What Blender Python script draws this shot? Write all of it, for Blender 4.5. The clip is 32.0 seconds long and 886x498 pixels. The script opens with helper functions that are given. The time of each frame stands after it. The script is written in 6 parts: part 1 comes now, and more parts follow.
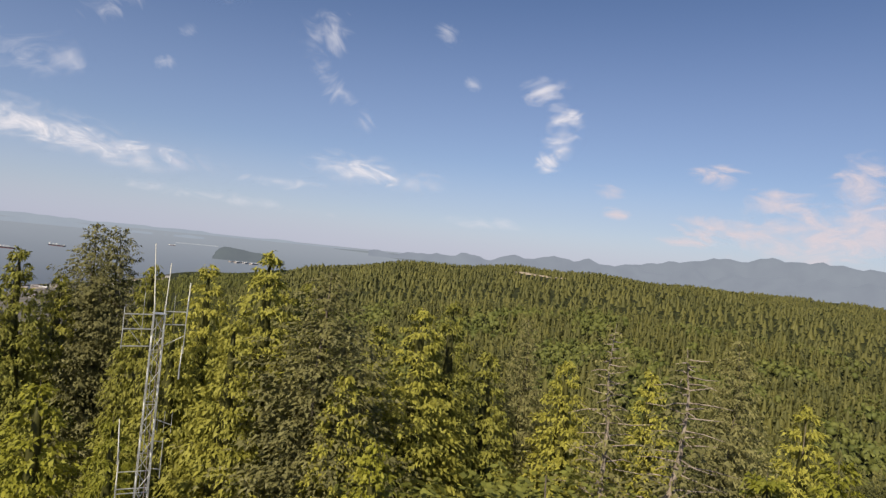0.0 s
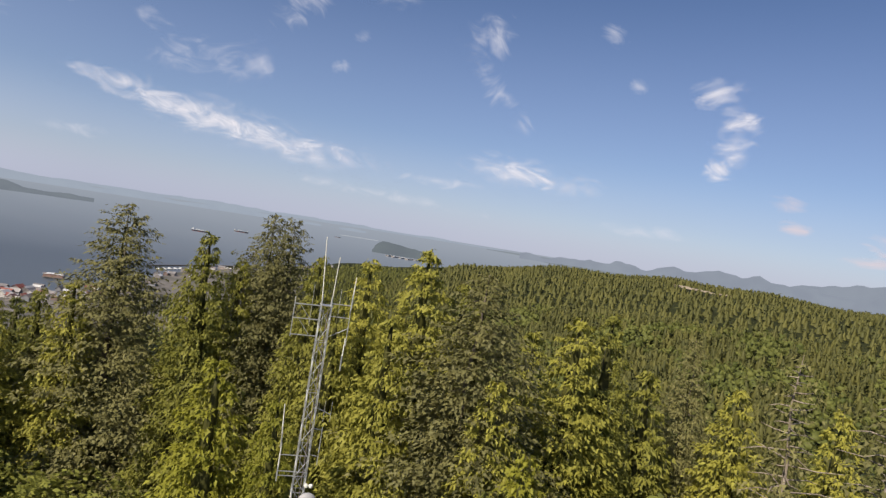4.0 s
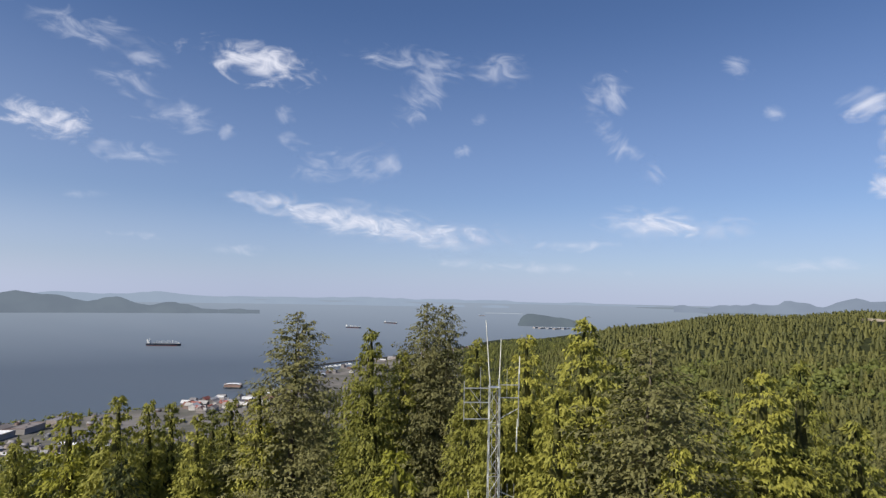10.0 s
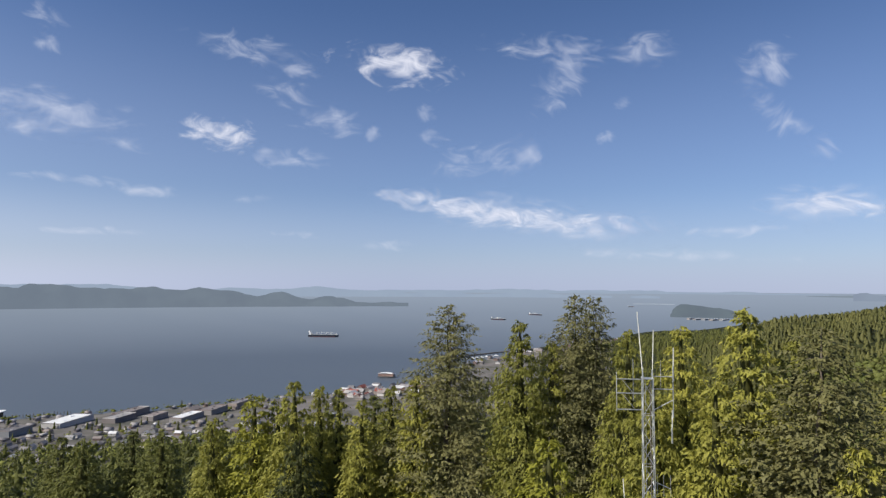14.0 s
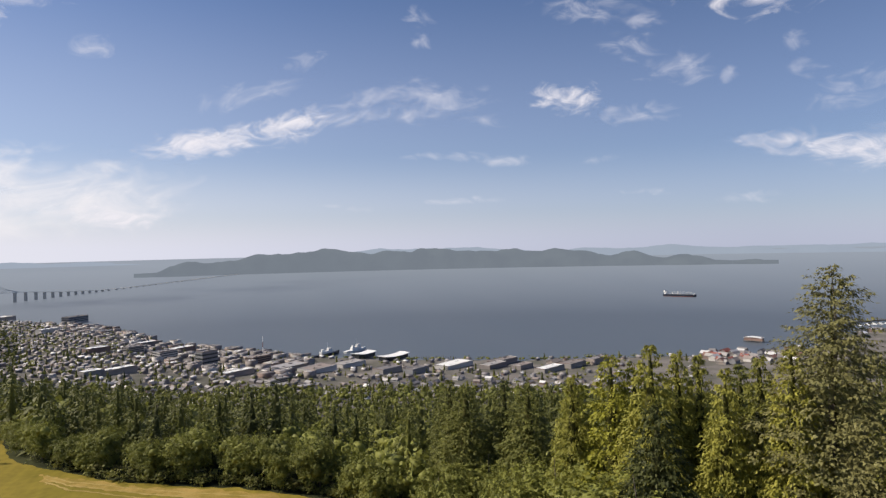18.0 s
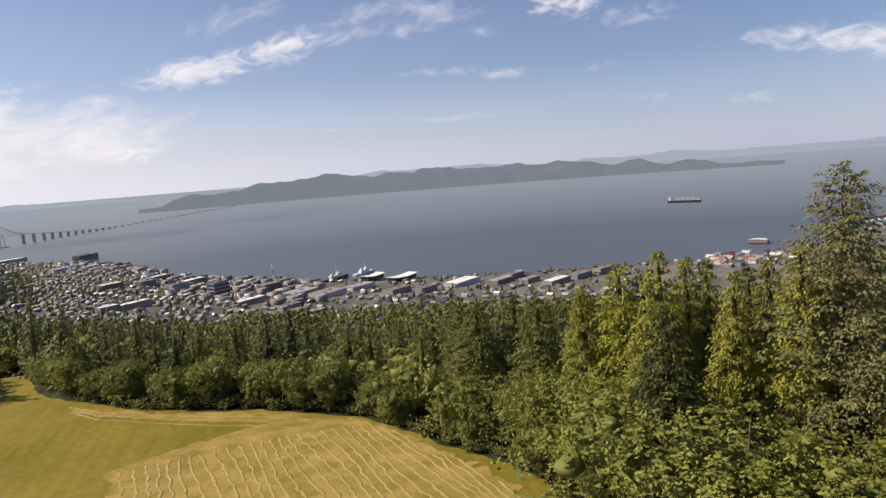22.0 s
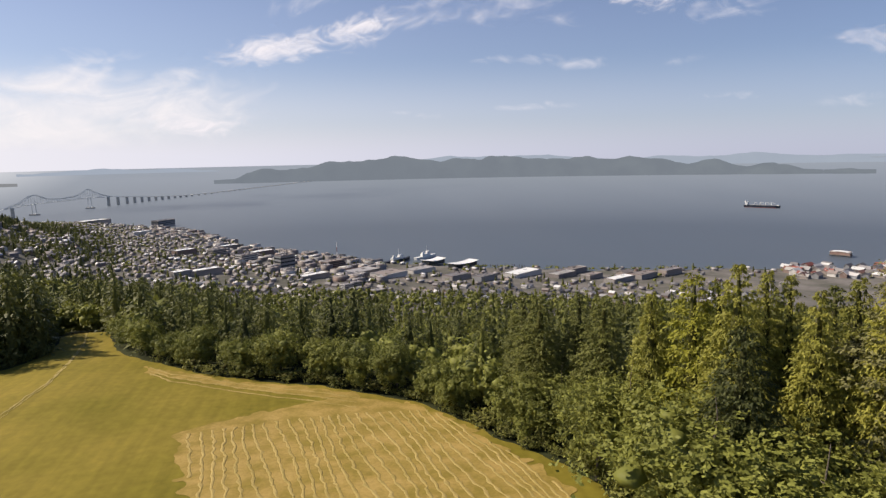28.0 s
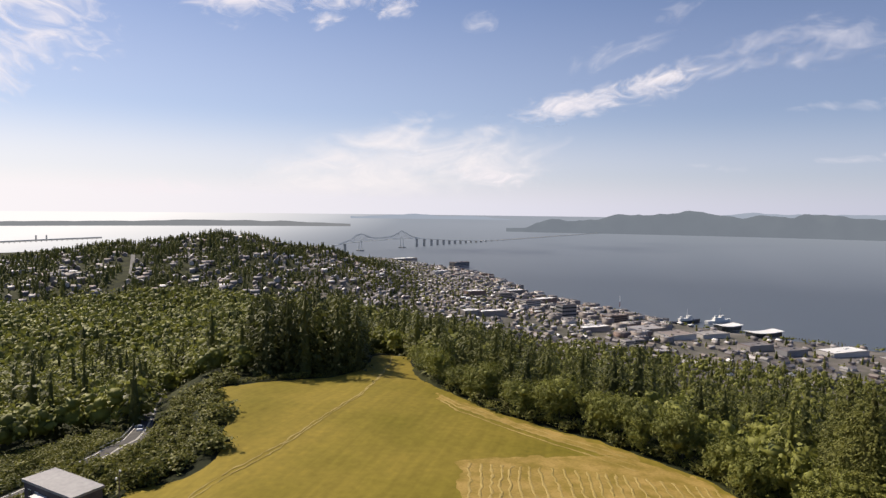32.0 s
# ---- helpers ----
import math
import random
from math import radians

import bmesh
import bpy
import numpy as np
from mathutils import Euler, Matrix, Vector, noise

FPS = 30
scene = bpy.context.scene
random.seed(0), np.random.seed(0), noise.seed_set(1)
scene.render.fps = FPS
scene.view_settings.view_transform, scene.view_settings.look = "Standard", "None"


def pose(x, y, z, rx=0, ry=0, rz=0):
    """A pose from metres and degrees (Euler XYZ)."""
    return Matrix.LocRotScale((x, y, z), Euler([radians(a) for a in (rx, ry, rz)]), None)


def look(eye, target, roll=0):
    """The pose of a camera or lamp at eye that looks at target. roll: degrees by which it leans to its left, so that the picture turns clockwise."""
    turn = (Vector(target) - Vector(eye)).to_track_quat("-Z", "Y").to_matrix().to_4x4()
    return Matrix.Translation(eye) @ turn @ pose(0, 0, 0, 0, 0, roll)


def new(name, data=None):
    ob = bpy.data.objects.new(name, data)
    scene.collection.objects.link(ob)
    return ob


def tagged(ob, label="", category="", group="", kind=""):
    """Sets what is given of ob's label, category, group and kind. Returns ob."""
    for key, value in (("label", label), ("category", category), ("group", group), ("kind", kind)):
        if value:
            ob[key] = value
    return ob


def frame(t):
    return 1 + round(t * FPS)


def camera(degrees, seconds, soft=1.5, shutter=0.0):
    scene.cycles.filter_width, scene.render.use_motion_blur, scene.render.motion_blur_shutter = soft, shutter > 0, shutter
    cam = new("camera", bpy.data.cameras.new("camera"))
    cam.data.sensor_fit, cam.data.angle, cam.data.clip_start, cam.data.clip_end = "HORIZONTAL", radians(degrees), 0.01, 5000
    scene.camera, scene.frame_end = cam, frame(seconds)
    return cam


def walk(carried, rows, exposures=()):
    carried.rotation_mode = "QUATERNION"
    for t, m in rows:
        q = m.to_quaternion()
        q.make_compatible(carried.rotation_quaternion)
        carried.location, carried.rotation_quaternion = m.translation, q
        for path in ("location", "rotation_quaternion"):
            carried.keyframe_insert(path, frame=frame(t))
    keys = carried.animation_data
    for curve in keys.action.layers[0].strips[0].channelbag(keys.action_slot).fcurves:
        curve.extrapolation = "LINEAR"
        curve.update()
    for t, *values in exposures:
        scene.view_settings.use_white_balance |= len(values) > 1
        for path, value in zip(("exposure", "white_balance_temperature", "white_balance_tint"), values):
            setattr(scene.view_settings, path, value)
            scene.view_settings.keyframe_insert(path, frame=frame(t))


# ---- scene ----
cam = camera(69.98, 32.0, soft=1.35)
PATH = [
    (0.0, 1.39, 0.94, 229.30, 90.25, -5.87, 1.34),
    (0.5, 1.37, 0.81, 229.51, 92.51, -3.08, 0.94),
    (1.0, 1.29, 0.60, 229.51, 91.21, -3.55, -2.96),
    (1.5, 1.33, 0.72, 229.50, 90.26, -6.77, -0.52),
    (2.0, 1.22, 0.98, 229.48, 90.27, -4.09, 0.26),
    (2.5, 1.04, 1.47, 229.45, 89.28, -4.38, 3.68),
    (3.0, 0.68, 2.07, 229.45, 87.89, -7.42, 10.63),
    (3.5, 0.42, 2.52, 229.45, 89.53, -9.80, 12.34),
    (4.0, 0.20, 2.80, 229.34, 88.66, -9.14, 15.13),
    (4.5, 0.12, 2.86, 229.42, 88.73, -3.18, 15.69),
    (6.5, 0.12, 2.86, 229.47, 88.39, 0.32, 18.96),
    (7.0, 0.05, 2.79, 229.56, 90.03, 2.26, 19.62),
    (7.5, 0.12, 2.73, 229.55, 89.10, -0.47, 18.28),
    (8.0, 0.08, 2.59, 229.55, 89.03, 0.23, 18.16),
    (8.5, -0.14, 2.35, 229.51, 88.16, 1.74, 20.58),
    (9.0, -0.29, 2.02, 229.35, 91.55, -3.68, 24.39),
    (9.5, -0.29, 1.68, 229.52, 92.72, -1.09, 27.81),
    (10.0, -0.20, 1.38, 229.59, 94.18, -1.15, 27.96),
    (10.5, -0.09, 1.11, 229.56, 93.55, -3.39, 26.97),
    (11.0, 0.01, 0.61, 229.57, 94.39, -2.86, 31.79),
    (11.5, 0.12, 0.08, 229.51, 95.46, -3.17, 35.72),
    (12.0, 0.27, -0.29, 229.49, 94.17, -1.03, 37.99),
    (12.5, 0.42, -0.55, 229.46, 94.70, -0.84, 39.85),
    (13.0, 0.47, -0.69, 229.40, 94.58, 0.57, 40.02),
    (13.5, 0.49, -0.67, 229.52, 93.64, 0.31, 40.15),
    (15.5, 0.69, 0.01, 230.19, 92.61, -0.31, 44.55),
    (16.0, 0.66, 0.06, 230.30, 91.62, 0.99, 46.81),
    (16.5, 0.58, 0.02, 230.33, 92.15, -2.04, 50.08),
    (17.0, 0.44, -0.11, 230.28, 92.45, -1.07, 59.17),
    (17.5, 0.34, -0.21, 230.18, 89.66, -1.33, 66.17),
    (18.0, 0.19, -0.05, 230.20, 89.86, 1.29, 71.92),
    (18.5, 0.05, 0.02, 230.25, 90.70, 1.40, 76.50),
    (19.0, -0.05, 0.00, 230.28, 88.35, 4.88, 81.23),
    (19.5, -0.13, -0.00, 230.27, 87.13, 5.76, 83.31),
    (20.0, -0.28, -0.05, 230.22, 85.55, 4.14, 81.58),
    (20.5, -0.40, -0.14, 230.10, 82.86, 3.21, 81.52),
    (21.0, -0.48, -0.03, 230.06, 81.04, 6.02, 78.32),
    (21.5, -0.48, 0.16, 230.07, 81.73, 5.44, 76.45),
    (22.0, -0.78, 0.15, 230.02, 82.55, 4.42, 72.09),
    (22.5, -1.06, -0.02, 229.99, 83.76, 0.06, 68.90),
    (23.0, -0.95, -0.06, 230.06, 82.50, -0.60, 71.56),
    (23.5, -0.74, -0.09, 230.02, 84.11, -0.04, 73.88),
    (24.0, -0.73, -0.16, 230.12, 84.86, 0.85, 79.66),
    (24.5, -0.65, -0.21, 230.14, 87.01, 2.10, 82.44),
    (25.0, -0.59, -0.25, 230.08, 88.68, 1.14, 85.18),
    (25.5, -0.68, -0.37, 230.13, 87.71, 4.04, 83.18),
    (27.5, -1.34, -1.15, 230.85, 85.45, 3.07, 77.80),
    (28.0, -1.48, -1.27, 231.09, 81.67, 1.17, 78.15),
    (28.5, -1.44, -1.43, 231.01, 83.54, 2.39, 80.79),
    (29.0, -1.34, -1.55, 230.96, 82.89, 2.91, 84.21),
    (29.5, -1.26, -1.69, 230.92, 83.19, 4.04, 86.50),
    (30.0, -1.28, -1.98, 230.79, 84.71, 1.86, 89.55),
    (30.5, -1.30, -2.37, 230.72, 84.58, 2.29, 92.87),
    (31.0, -1.29, -2.78, 230.68, 85.35, 2.46, 97.50),
    (31.5, -1.51, -3.04, 230.59, 84.65, 2.02, 101.71),
    (32.0, -1.64, -3.08, 230.36, 86.43, -0.68, 103.68),
]
STOPS = [(0.0, 0.42, 6950, 11), (4.0, 0.42, 6750, 11), (8.0, 0.42, 6350, 10), (13.0, 0.40, 6150, 9), (16.0, 0.42, 6400, 10), (18.0, 0.45, 6700, 11), (21.5, 0.50, 6850, 12), (26.0, 0.52, 6850, 12), (32.0, 0.48, 6900, 13)]
walk(cam, [(r[0], pose(*r[1:])) for r in PATH], exposures=STOPS)

# ---- sky and sun ----
EYE = 230.0                     # height of the lookout above the river
SUN_AZ, SUN_EL = 156.0, 40.0    # bearing counted to the left from the y axis
world = bpy.data.worlds.new("world")
scene.world = world
world.use_nodes = True
wn, wl = world.node_tree.nodes, world.node_tree.links
sky = wn.new("ShaderNodeTexSky")
sky.sky_type = "NISHITA"
sky.sun_disc = False
sky.sun_elevation = radians(SUN_EL)
sky.sun_rotation = radians(-SUN_AZ)
sky.altitude = 230
sky.air_density, sky.dust_density, sky.ozone_density = 1.0, 0.15, 3.0
tone = wn.new("ShaderNodeVectorMath")
tone.operation = "MULTIPLY"
tone.inputs[1].default_value = (0.90, 0.95, 1.14)
wl.new(sky.outputs[0], tone.inputs[0])
wl.new(tone.outputs[0], wn["Background"].inputs[0])
wn["Background"].inputs[1].default_value = 0.060
sun = new("sun", bpy.data.lights.new("sun", "SUN"))
sun.data.energy, sun.data.angle, sun.data.color = 4.4, radians(0.6), (1.0, 0.91, 0.77)
a, e = radians(SUN_AZ), radians(SUN_EL)
sun.matrix_world = look((-math.sin(a) * math.cos(e) * 400, math.cos(a) * math.cos(e) * 400, EYE + math.sin(e) * 400), (0, 0, EYE))


# ---- materials ----
def socket_color(n, sock, c):
    n.inputs[sock].default_value = (c[0], c[1], c[2], 1)


def surface(name, c1, c2, scale=1.0, rough=0.8, metal=0.0, bump=0.0, bscale=None, fine=None, spec=0.3, trans=0.0):
    """Two colours mixed by broad noise, a finer grain over it, and relief."""
    m = bpy.data.materials.new(name)
    m.use_nodes = True
    n, l = m.node_tree.nodes, m.node_tree.links
    b = n["Principled BSDF"]
    b.inputs["Roughness"].default_value = rough
    b.inputs["Metallic"].default_value = metal
    b.inputs["Specular IOR Level"].default_value = spec
    tc = n.new("ShaderNodeTexCoord")
    nz = n.new("ShaderNodeTexNoise")
    nz.inputs["Scale"].default_value = scale
    nz.inputs["Detail"].default_value = 6
    l.new(tc.outputs["Object"], nz.inputs["Vector"])
    r = n.new("ShaderNodeValToRGB")
    r.color_ramp.elements[0].position, r.color_ramp.elements[1].position = 0.35, 0.65
    r.color_ramp.elements[0].color = (*c1, 1)
    r.color_ramp.elements[1].color = (*c2, 1)
    l.new(nz.outputs[0], r.inputs[0])
    out = r.outputs[0]
    if fine:
        n2 = n.new("ShaderNodeTexNoise")
        n2.inputs["Scale"].default_value = fine
        n2.inputs["Detail"].default_value = 3
        l.new(tc.outputs["Object"], n2.inputs["Vector"])
        mp = n.new("ShaderNodeMapRange")
        mp.inputs[3].default_value, mp.inputs[4].default_value = 0.72, 1.28
        l.new(n2.outputs[0], mp.inputs[0])
        mx = n.new("ShaderNodeVectorMath")
        mx.operation = "SCALE"
        l.new(out, mx.inputs[0])
        l.new(mp.outputs[0], mx.inputs["Scale"])
        out = mx.outputs[0]
    l.new(out, b.inputs["Base Color"])
    if bump:
        n3 = n.new("ShaderNodeTexNoise")
        n3.inputs["Scale"].default_value = bscale or scale * 4
        n3.inputs["Detail"].default_value = 4
        l.new(tc.outputs["Object"], n3.inputs["Vector"])
        bp = n.new("ShaderNodeBump")
        bp.inputs["Strength"].default_value = bump
        l.new(n3.outputs[0], bp.inputs["Height"])
        l.new(bp.outputs[0], b.inputs["Normal"])
    return m


def foliage(name, dark, light, old=None, through_light=0.35):
    """Leaves: a tint for each tree (attribute and object), a spread from spray to spray, light shining through."""
    m = bpy.data.materials.new(name)
    m.use_nodes = True
    n, l = m.node_tree.nodes, m.node_tree.links
    b = n["Principled BSDF"]
    b.inputs["Roughness"].default_value = 0.62
    b.inputs["Specular IOR Level"].default_value = 0.25
    at = n.new("ShaderNodeAttribute")
    at.attribute_name = "tint"
    ob = n.new("ShaderNodeObjectInfo")
    ge = n.new("ShaderNodeNewGeometry")
    s1 = n.new("ShaderNodeMath")
    s1.operation = "ADD"
    l.new(at.outputs["Fac"], s1.inputs[0])
    l.new(ob.outputs["Random"], s1.inputs[1])
    s2 = n.new("ShaderNodeMath")
    s2.operation = "FRACT"
    l.new(s1.outputs[0], s2.inputs[0])
    s3 = n.new("ShaderNodeMath")
    s3.operation = "MULTIPLY_ADD"
    l.new(ge.outputs["Random Per Island"], s3.inputs[0])
    s3.inputs[1].default_value = 0.34
    s4 = n.new("ShaderNodeMath")
    s4.operation = "MULTIPLY"
    l.new(s2.outputs[0], s4.inputs[0])
    s4.inputs[1].default_value = 0.6
    l.new(s4.outputs[0], s3.inputs[2])
    r = n.new("ShaderNodeValToRGB")
    r.color_ramp.elements[0].color = (*dark, 1)
    r.color_ramp.elements[1].color = (*light, 1)
    if old:
        x = r.color_ramp.elements.new(0.12)
        x.color = (*old, 1)
    l.new(s3.outputs[0], r.inputs[0])
    l.new(r.outputs[0], b.inputs["Base Color"])
    tr = n.new("ShaderNodeBsdfTranslucent")
    l.new(r.outputs[0], tr.inputs["Color"])
    ms = n.new("ShaderNodeMixShader")
    ms.inputs[0].default_value = through_light
    l.new(b.outputs[0], ms.inputs[1])
    l.new(tr.outputs[0], ms.inputs[2])
    l.new(ms.outputs[0], n["Material Output"].inputs[0])
    return m


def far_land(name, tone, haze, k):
    """Land many kilometres off: its own colour mixed with a painted glow that imitates the air's blue haze."""
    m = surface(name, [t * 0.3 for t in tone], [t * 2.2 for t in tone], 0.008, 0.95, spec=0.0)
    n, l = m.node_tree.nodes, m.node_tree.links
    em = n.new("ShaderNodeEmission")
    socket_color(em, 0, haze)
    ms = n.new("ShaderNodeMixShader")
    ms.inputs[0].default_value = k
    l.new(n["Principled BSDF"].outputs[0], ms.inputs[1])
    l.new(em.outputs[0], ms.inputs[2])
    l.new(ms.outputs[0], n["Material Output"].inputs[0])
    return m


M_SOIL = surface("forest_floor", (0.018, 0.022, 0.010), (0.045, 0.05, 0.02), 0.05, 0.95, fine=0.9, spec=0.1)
def meadow_material():
    """Grass with broad tone changes, fine mottling and faint mowing streaks."""
    m = surface("meadow_grass", (0.163, 0.135, 0.018), (0.236, 0.180, 0.032), 0.03, 0.9, fine=0.5, bump=0.35, bscale=2.2, spec=0.1)
    n, l = m.node_tree.nodes, m.node_tree.links
    b = n["Principled BSDF"]
    old = b.inputs["Base Color"].links[0].from_socket
    tc, mp, nz, mr, mx = n.new("ShaderNodeTexCoord"), n.new("ShaderNodeMapping"), n.new("ShaderNodeTexNoise"), n.new("ShaderNodeMapRange"), n.new("ShaderNodeVectorMath")
    mp.inputs["Rotation"].default_value = (0, 0, radians(58))
    mp.inputs["Scale"].default_value = (0.03, 0.55, 0.1)
    l.new(tc.outputs["Object"], mp.inputs[0])
    l.new(mp.outputs[0], nz.inputs["Vector"])
    nz.inputs["Scale"].default_value, nz.inputs["Detail"].default_value = 1.0, 6
    mr.inputs[1].default_value, mr.inputs[2].default_value = 0.3, 0.7
    mr.inputs[3].default_value, mr.inputs[4].default_value = 0.9, 1.1
    l.new(nz.outputs[0], mr.inputs[0])
    mx.operation = "SCALE"
    l.new(old, mx.inputs[0])
    l.new(mr.outputs[0], mx.inputs["Scale"])
    l.new(mx.outputs[0], b.inputs["Base Color"])
    return m


M_GRASS = meadow_material()
M_HAY = surface("cut_hay", (0.27, 0.205, 0.065), (0.36, 0.27, 0.10), 0.12, 0.9, fine=2.0, bump=0.4, bscale=5.0, spec=0.1)
M_STUBBLE = surface("stubble", (0.22, 0.162, 0.034), (0.36, 0.25, 0.08), 0.2, 0.9, fine=1.5, bump=0.3, bscale=3.0, spec=0.1)
M_TRACK = surface("worn_track", (0.28, 0.225, 0.075), (0.38, 0.30, 0.12), 0.2, 0.95, fine=2.0, spec=0.1)
M_TOWN = surface("town_ground", (0.10, 0.098, 0.082), (0.19, 0.175, 0.165), 0.015, 0.95, fine=0.08, spec=0.1)
M_ASPHALT = surface("asphalt", (0.075, 0.072, 0.07), (0.11, 0.105, 0.10), 0.3, 0.9, fine=4.0, spec=0.2)
M_LINE = surface("road_paint", (0.55, 0.55, 0.50), (0.7, 0.68, 0.6), 0.8, 0.7)
M_SPRUCE = foliage("spruce_needles", (0.15, 0.155, 0.030), (0.40, 0.375, 0.066), through_light=0.25)
# dull green: the distance haze over the valley is put into the base colour
M_VALLEY = foliage("hazed_valley_needles", (0.068, 0.074, 0.024), (0.170, 0.162, 0.044), through_light=0.2)
# dark crown fillings: shade between the boughs is put into these two colours
M_CROWNSHADE = surface("crown_shade_filling", (0.055, 0.056, 0.020), (0.110, 0.104, 0.036), 0.6, 0.95, fine=2.5, spec=0.05)
M_NEEDLESHADE = foliage("shade_toned_needles", (0.04, 0.043, 0.012), (0.10, 0.097, 0.022), through_light=0.15)
M_MIXED = foliage("valley_leaves", (0.085, 0.105, 0.026), (0.19, 0.20, 0.05), through_light=0.25)
# dark conifer green, further darkened for woods seen from their shaded side
M_SHADYWOOD = foliage("shaded_dark_needles", (0.048, 0.057, 0.018), (0.195, 0.20, 0.045), through_light=0.25)
M_HEMLOCK = foliage("young_needles", (0.14, 0.15, 0.018), (0.33, 0.315, 0.036), through_light=0.22)
M_OLD = foliage("thin_needles", (0.105, 0.102, 0.040), (0.24, 0.225, 0.084), through_light=0.2)
M_LEAF = foliage("broad_leaves", (0.116, 0.128, 0.030), (0.28, 0.288, 0.059), through_light=0.28)
M_BRUSH = foliage("brush_leaves", (0.11, 0.12, 0.026), (0.23, 0.225, 0.05), through_light=0.28)
M_BARK = surface("bark", (0.10, 0.08, 0.06), (0.20, 0.17, 0.14), 1.5, 0.95, bump=0.5, bscale=6.0)
M_DEADWOOD = surface("grey_deadwood", (0.20, 0.165, 0.13), (0.32, 0.27, 0.22), 1.5, 0.9, bump=0.3, bscale=6.0)
M_STEEL = surface("galvanised_steel", (0.42, 0.43, 0.43), (0.60, 0.60, 0.58), 1.2, 0.45, 0.7, fine=9.0)
M_FIBRE = surface("white_fibreglass", (0.62, 0.60, 0.52), (0.75, 0.73, 0.66), 0.8, 0.5)


def water_material():
    m = bpy.data.materials.new("river_water")
    m.use_nodes = True
    n, l = m.node_tree.nodes, m.node_tree.links
    b = n["Principled BSDF"]
    b.inputs["IOR"].default_value = 1.33
    tc = n.new("ShaderNodeTexCoord")
    mp = n.new("ShaderNodeMapping")
    mp.inputs["Rotation"].default_value = (0, 0, radians(20))
    mp.inputs["Scale"].default_value = (0.0006, 0.0035, 0.001)
    l.new(tc.outputs["Object"], mp.inputs[0])
    nz = n.new("ShaderNodeTexNoise")
    nz.inputs["Scale"].default_value = 1.0
    nz.inputs["Detail"].default_value = 2.5
    l.new(mp.outputs[0], nz.inputs["Vector"])
    cr = n.new("ShaderNodeValToRGB")
    cr.color_ramp.elements[0].position, cr.color_ramp.elements[1].position = 0.32, 0.68
    cr.color_ramp.elements[0].color = (0.076, 0.096, 0.120, 1)
    cr.color_ramp.elements[1].color = (0.092, 0.112, 0.137, 1)
    l.new(nz.outputs[0], cr.inputs[0])
    l.new(cr.outputs[0], b.inputs["Base Color"])
    rr = n.new("ShaderNodeMapRange")
    rr.inputs[1].default_value, rr.inputs[2].default_value = 0.3, 0.7
    rr.inputs[3].default_value, rr.inputs[4].default_value = 0.43, 0.47
    l.new(nz.outputs[0], rr.inputs[0])
    l.new(rr.outputs[0], b.inputs["Roughness"])
    b.inputs["Specular IOR Level"].default_value = 0.5
    return m


M_WATER = water_material()


# ---- plan: bearings to the left of the y axis, distances from the lookout ----
def pol(az, r):
    return -r * math.sin(radians(az)), r * math.cos(radians(az))


def squeeze(d):
    """Distances past 2.5 km are drawn in along the line of sight, so that the horizon fits into the scene."""
    return d if d <= 2500 else 2500 + 2300 * (1 - 2500 / d)


def far_point(az, r, z):
    """A place r metres off at height z, drawn in towards the lookout if it is far."""
    d = math.sqrt(r * r + (z - EYE) ** 2)
    k = squeeze(d) / d
    x, y = pol(az, r)
    return Vector((x * k, y * k, EYE + (z - EYE) * k)), k


RADII = np.array([0, 70, 130, 200, 280, 400, 600, 900, 1250, 1700, 2300, 3000, 4200, 60000.0])
BEARINGS = np.array([-180, -100, -38, -29, -20, -8, 4, 12, 20, 30, 40, 50, 65, 80, 92, 105, 110, 115, 123, 130, 140, 150, 180.0])
HEIGHTS = np.array([
    "180 170 150 130 120 110 100 90 80 70 60 50 40 30",
    "180 178 165 150 135 115 95 90 90 90 80 85 90 30",
    "180 178 166 148 122 96 78 98 140 142 110 120 150 30",
    "180 178 166 148 124 98 86 126 184 178 125 140 165 30",
    "180 178 166 146 122 98 92 138 195 194 140 138 150 30",
    "180 178 166 146 122 100 95 138 194 202 120 70 60 30",
    "180 178 166 146 124 104 98 124 170 185 125 50 30 20",
    "180 179 168 150 128 102 92 102 128 148 112 44 10 5",
    "180 180 172 155 130 100 82 72 65 55 35 10 -12 -20",
    "180 181 176 158 128 95 68 42 24 12 4 -10 -12 -20",
    "180 180 175 155 122 84 48 24 8 -8 -12 -12 -12 -20",
    "180 178 172 152 118 78 42 18 5 -8 -12 -12 -12 -20",
    "180 176 170 156 122 78 40 14 2 -10 -12 -12 -12 -20",
    "180 175 171 163 140 100 50 20 5 -8 -12 -12 -12 -20",
    "180 175 171 167 148 112 62 32 16 -2 -12 -12 -12 -20",
    "180 175 172 169 164 138 88 58 38 22 5 -10 -12 -20",
    "180 175 172 170 165 140 95 66 60 80 40 -6 -12 -20",
    "180 175 172 170 162 134 98 78 86 118 70 4 -12 -20",
    "180 175 172 171 164 132 98 90 112 156 95 20 -12 -20",
    "180 175 171 162 148 124 98 92 112 130 85 20 -12 -20",
    "180 174 168 158 145 122 100 92 104 100 60 15 -12 -20",
    "180 172 158 140 128 115 100 88 85 80 60 40 30 -20",
    "180 170 150 130 120 110 100 90 80 70 60 50 40 30"])
HEIGHTS = np.array([[float(v) for v in row.split()] for row in HEIGHTS])


# the river's edge in front of the town
SHORE_AZ = [18, 25, 30, 36, 43, 49, 55, 60, 65, 75, 80, 85, 90, 96, 100, 105, 110, 116]
SHORE_R = [3300, 2900, 2450, 2080, 1470, 1400, 1345, 1310, 1285, 1310, 1350, 1410, 1560, 1790, 2270, 2640, 2950, 3100]


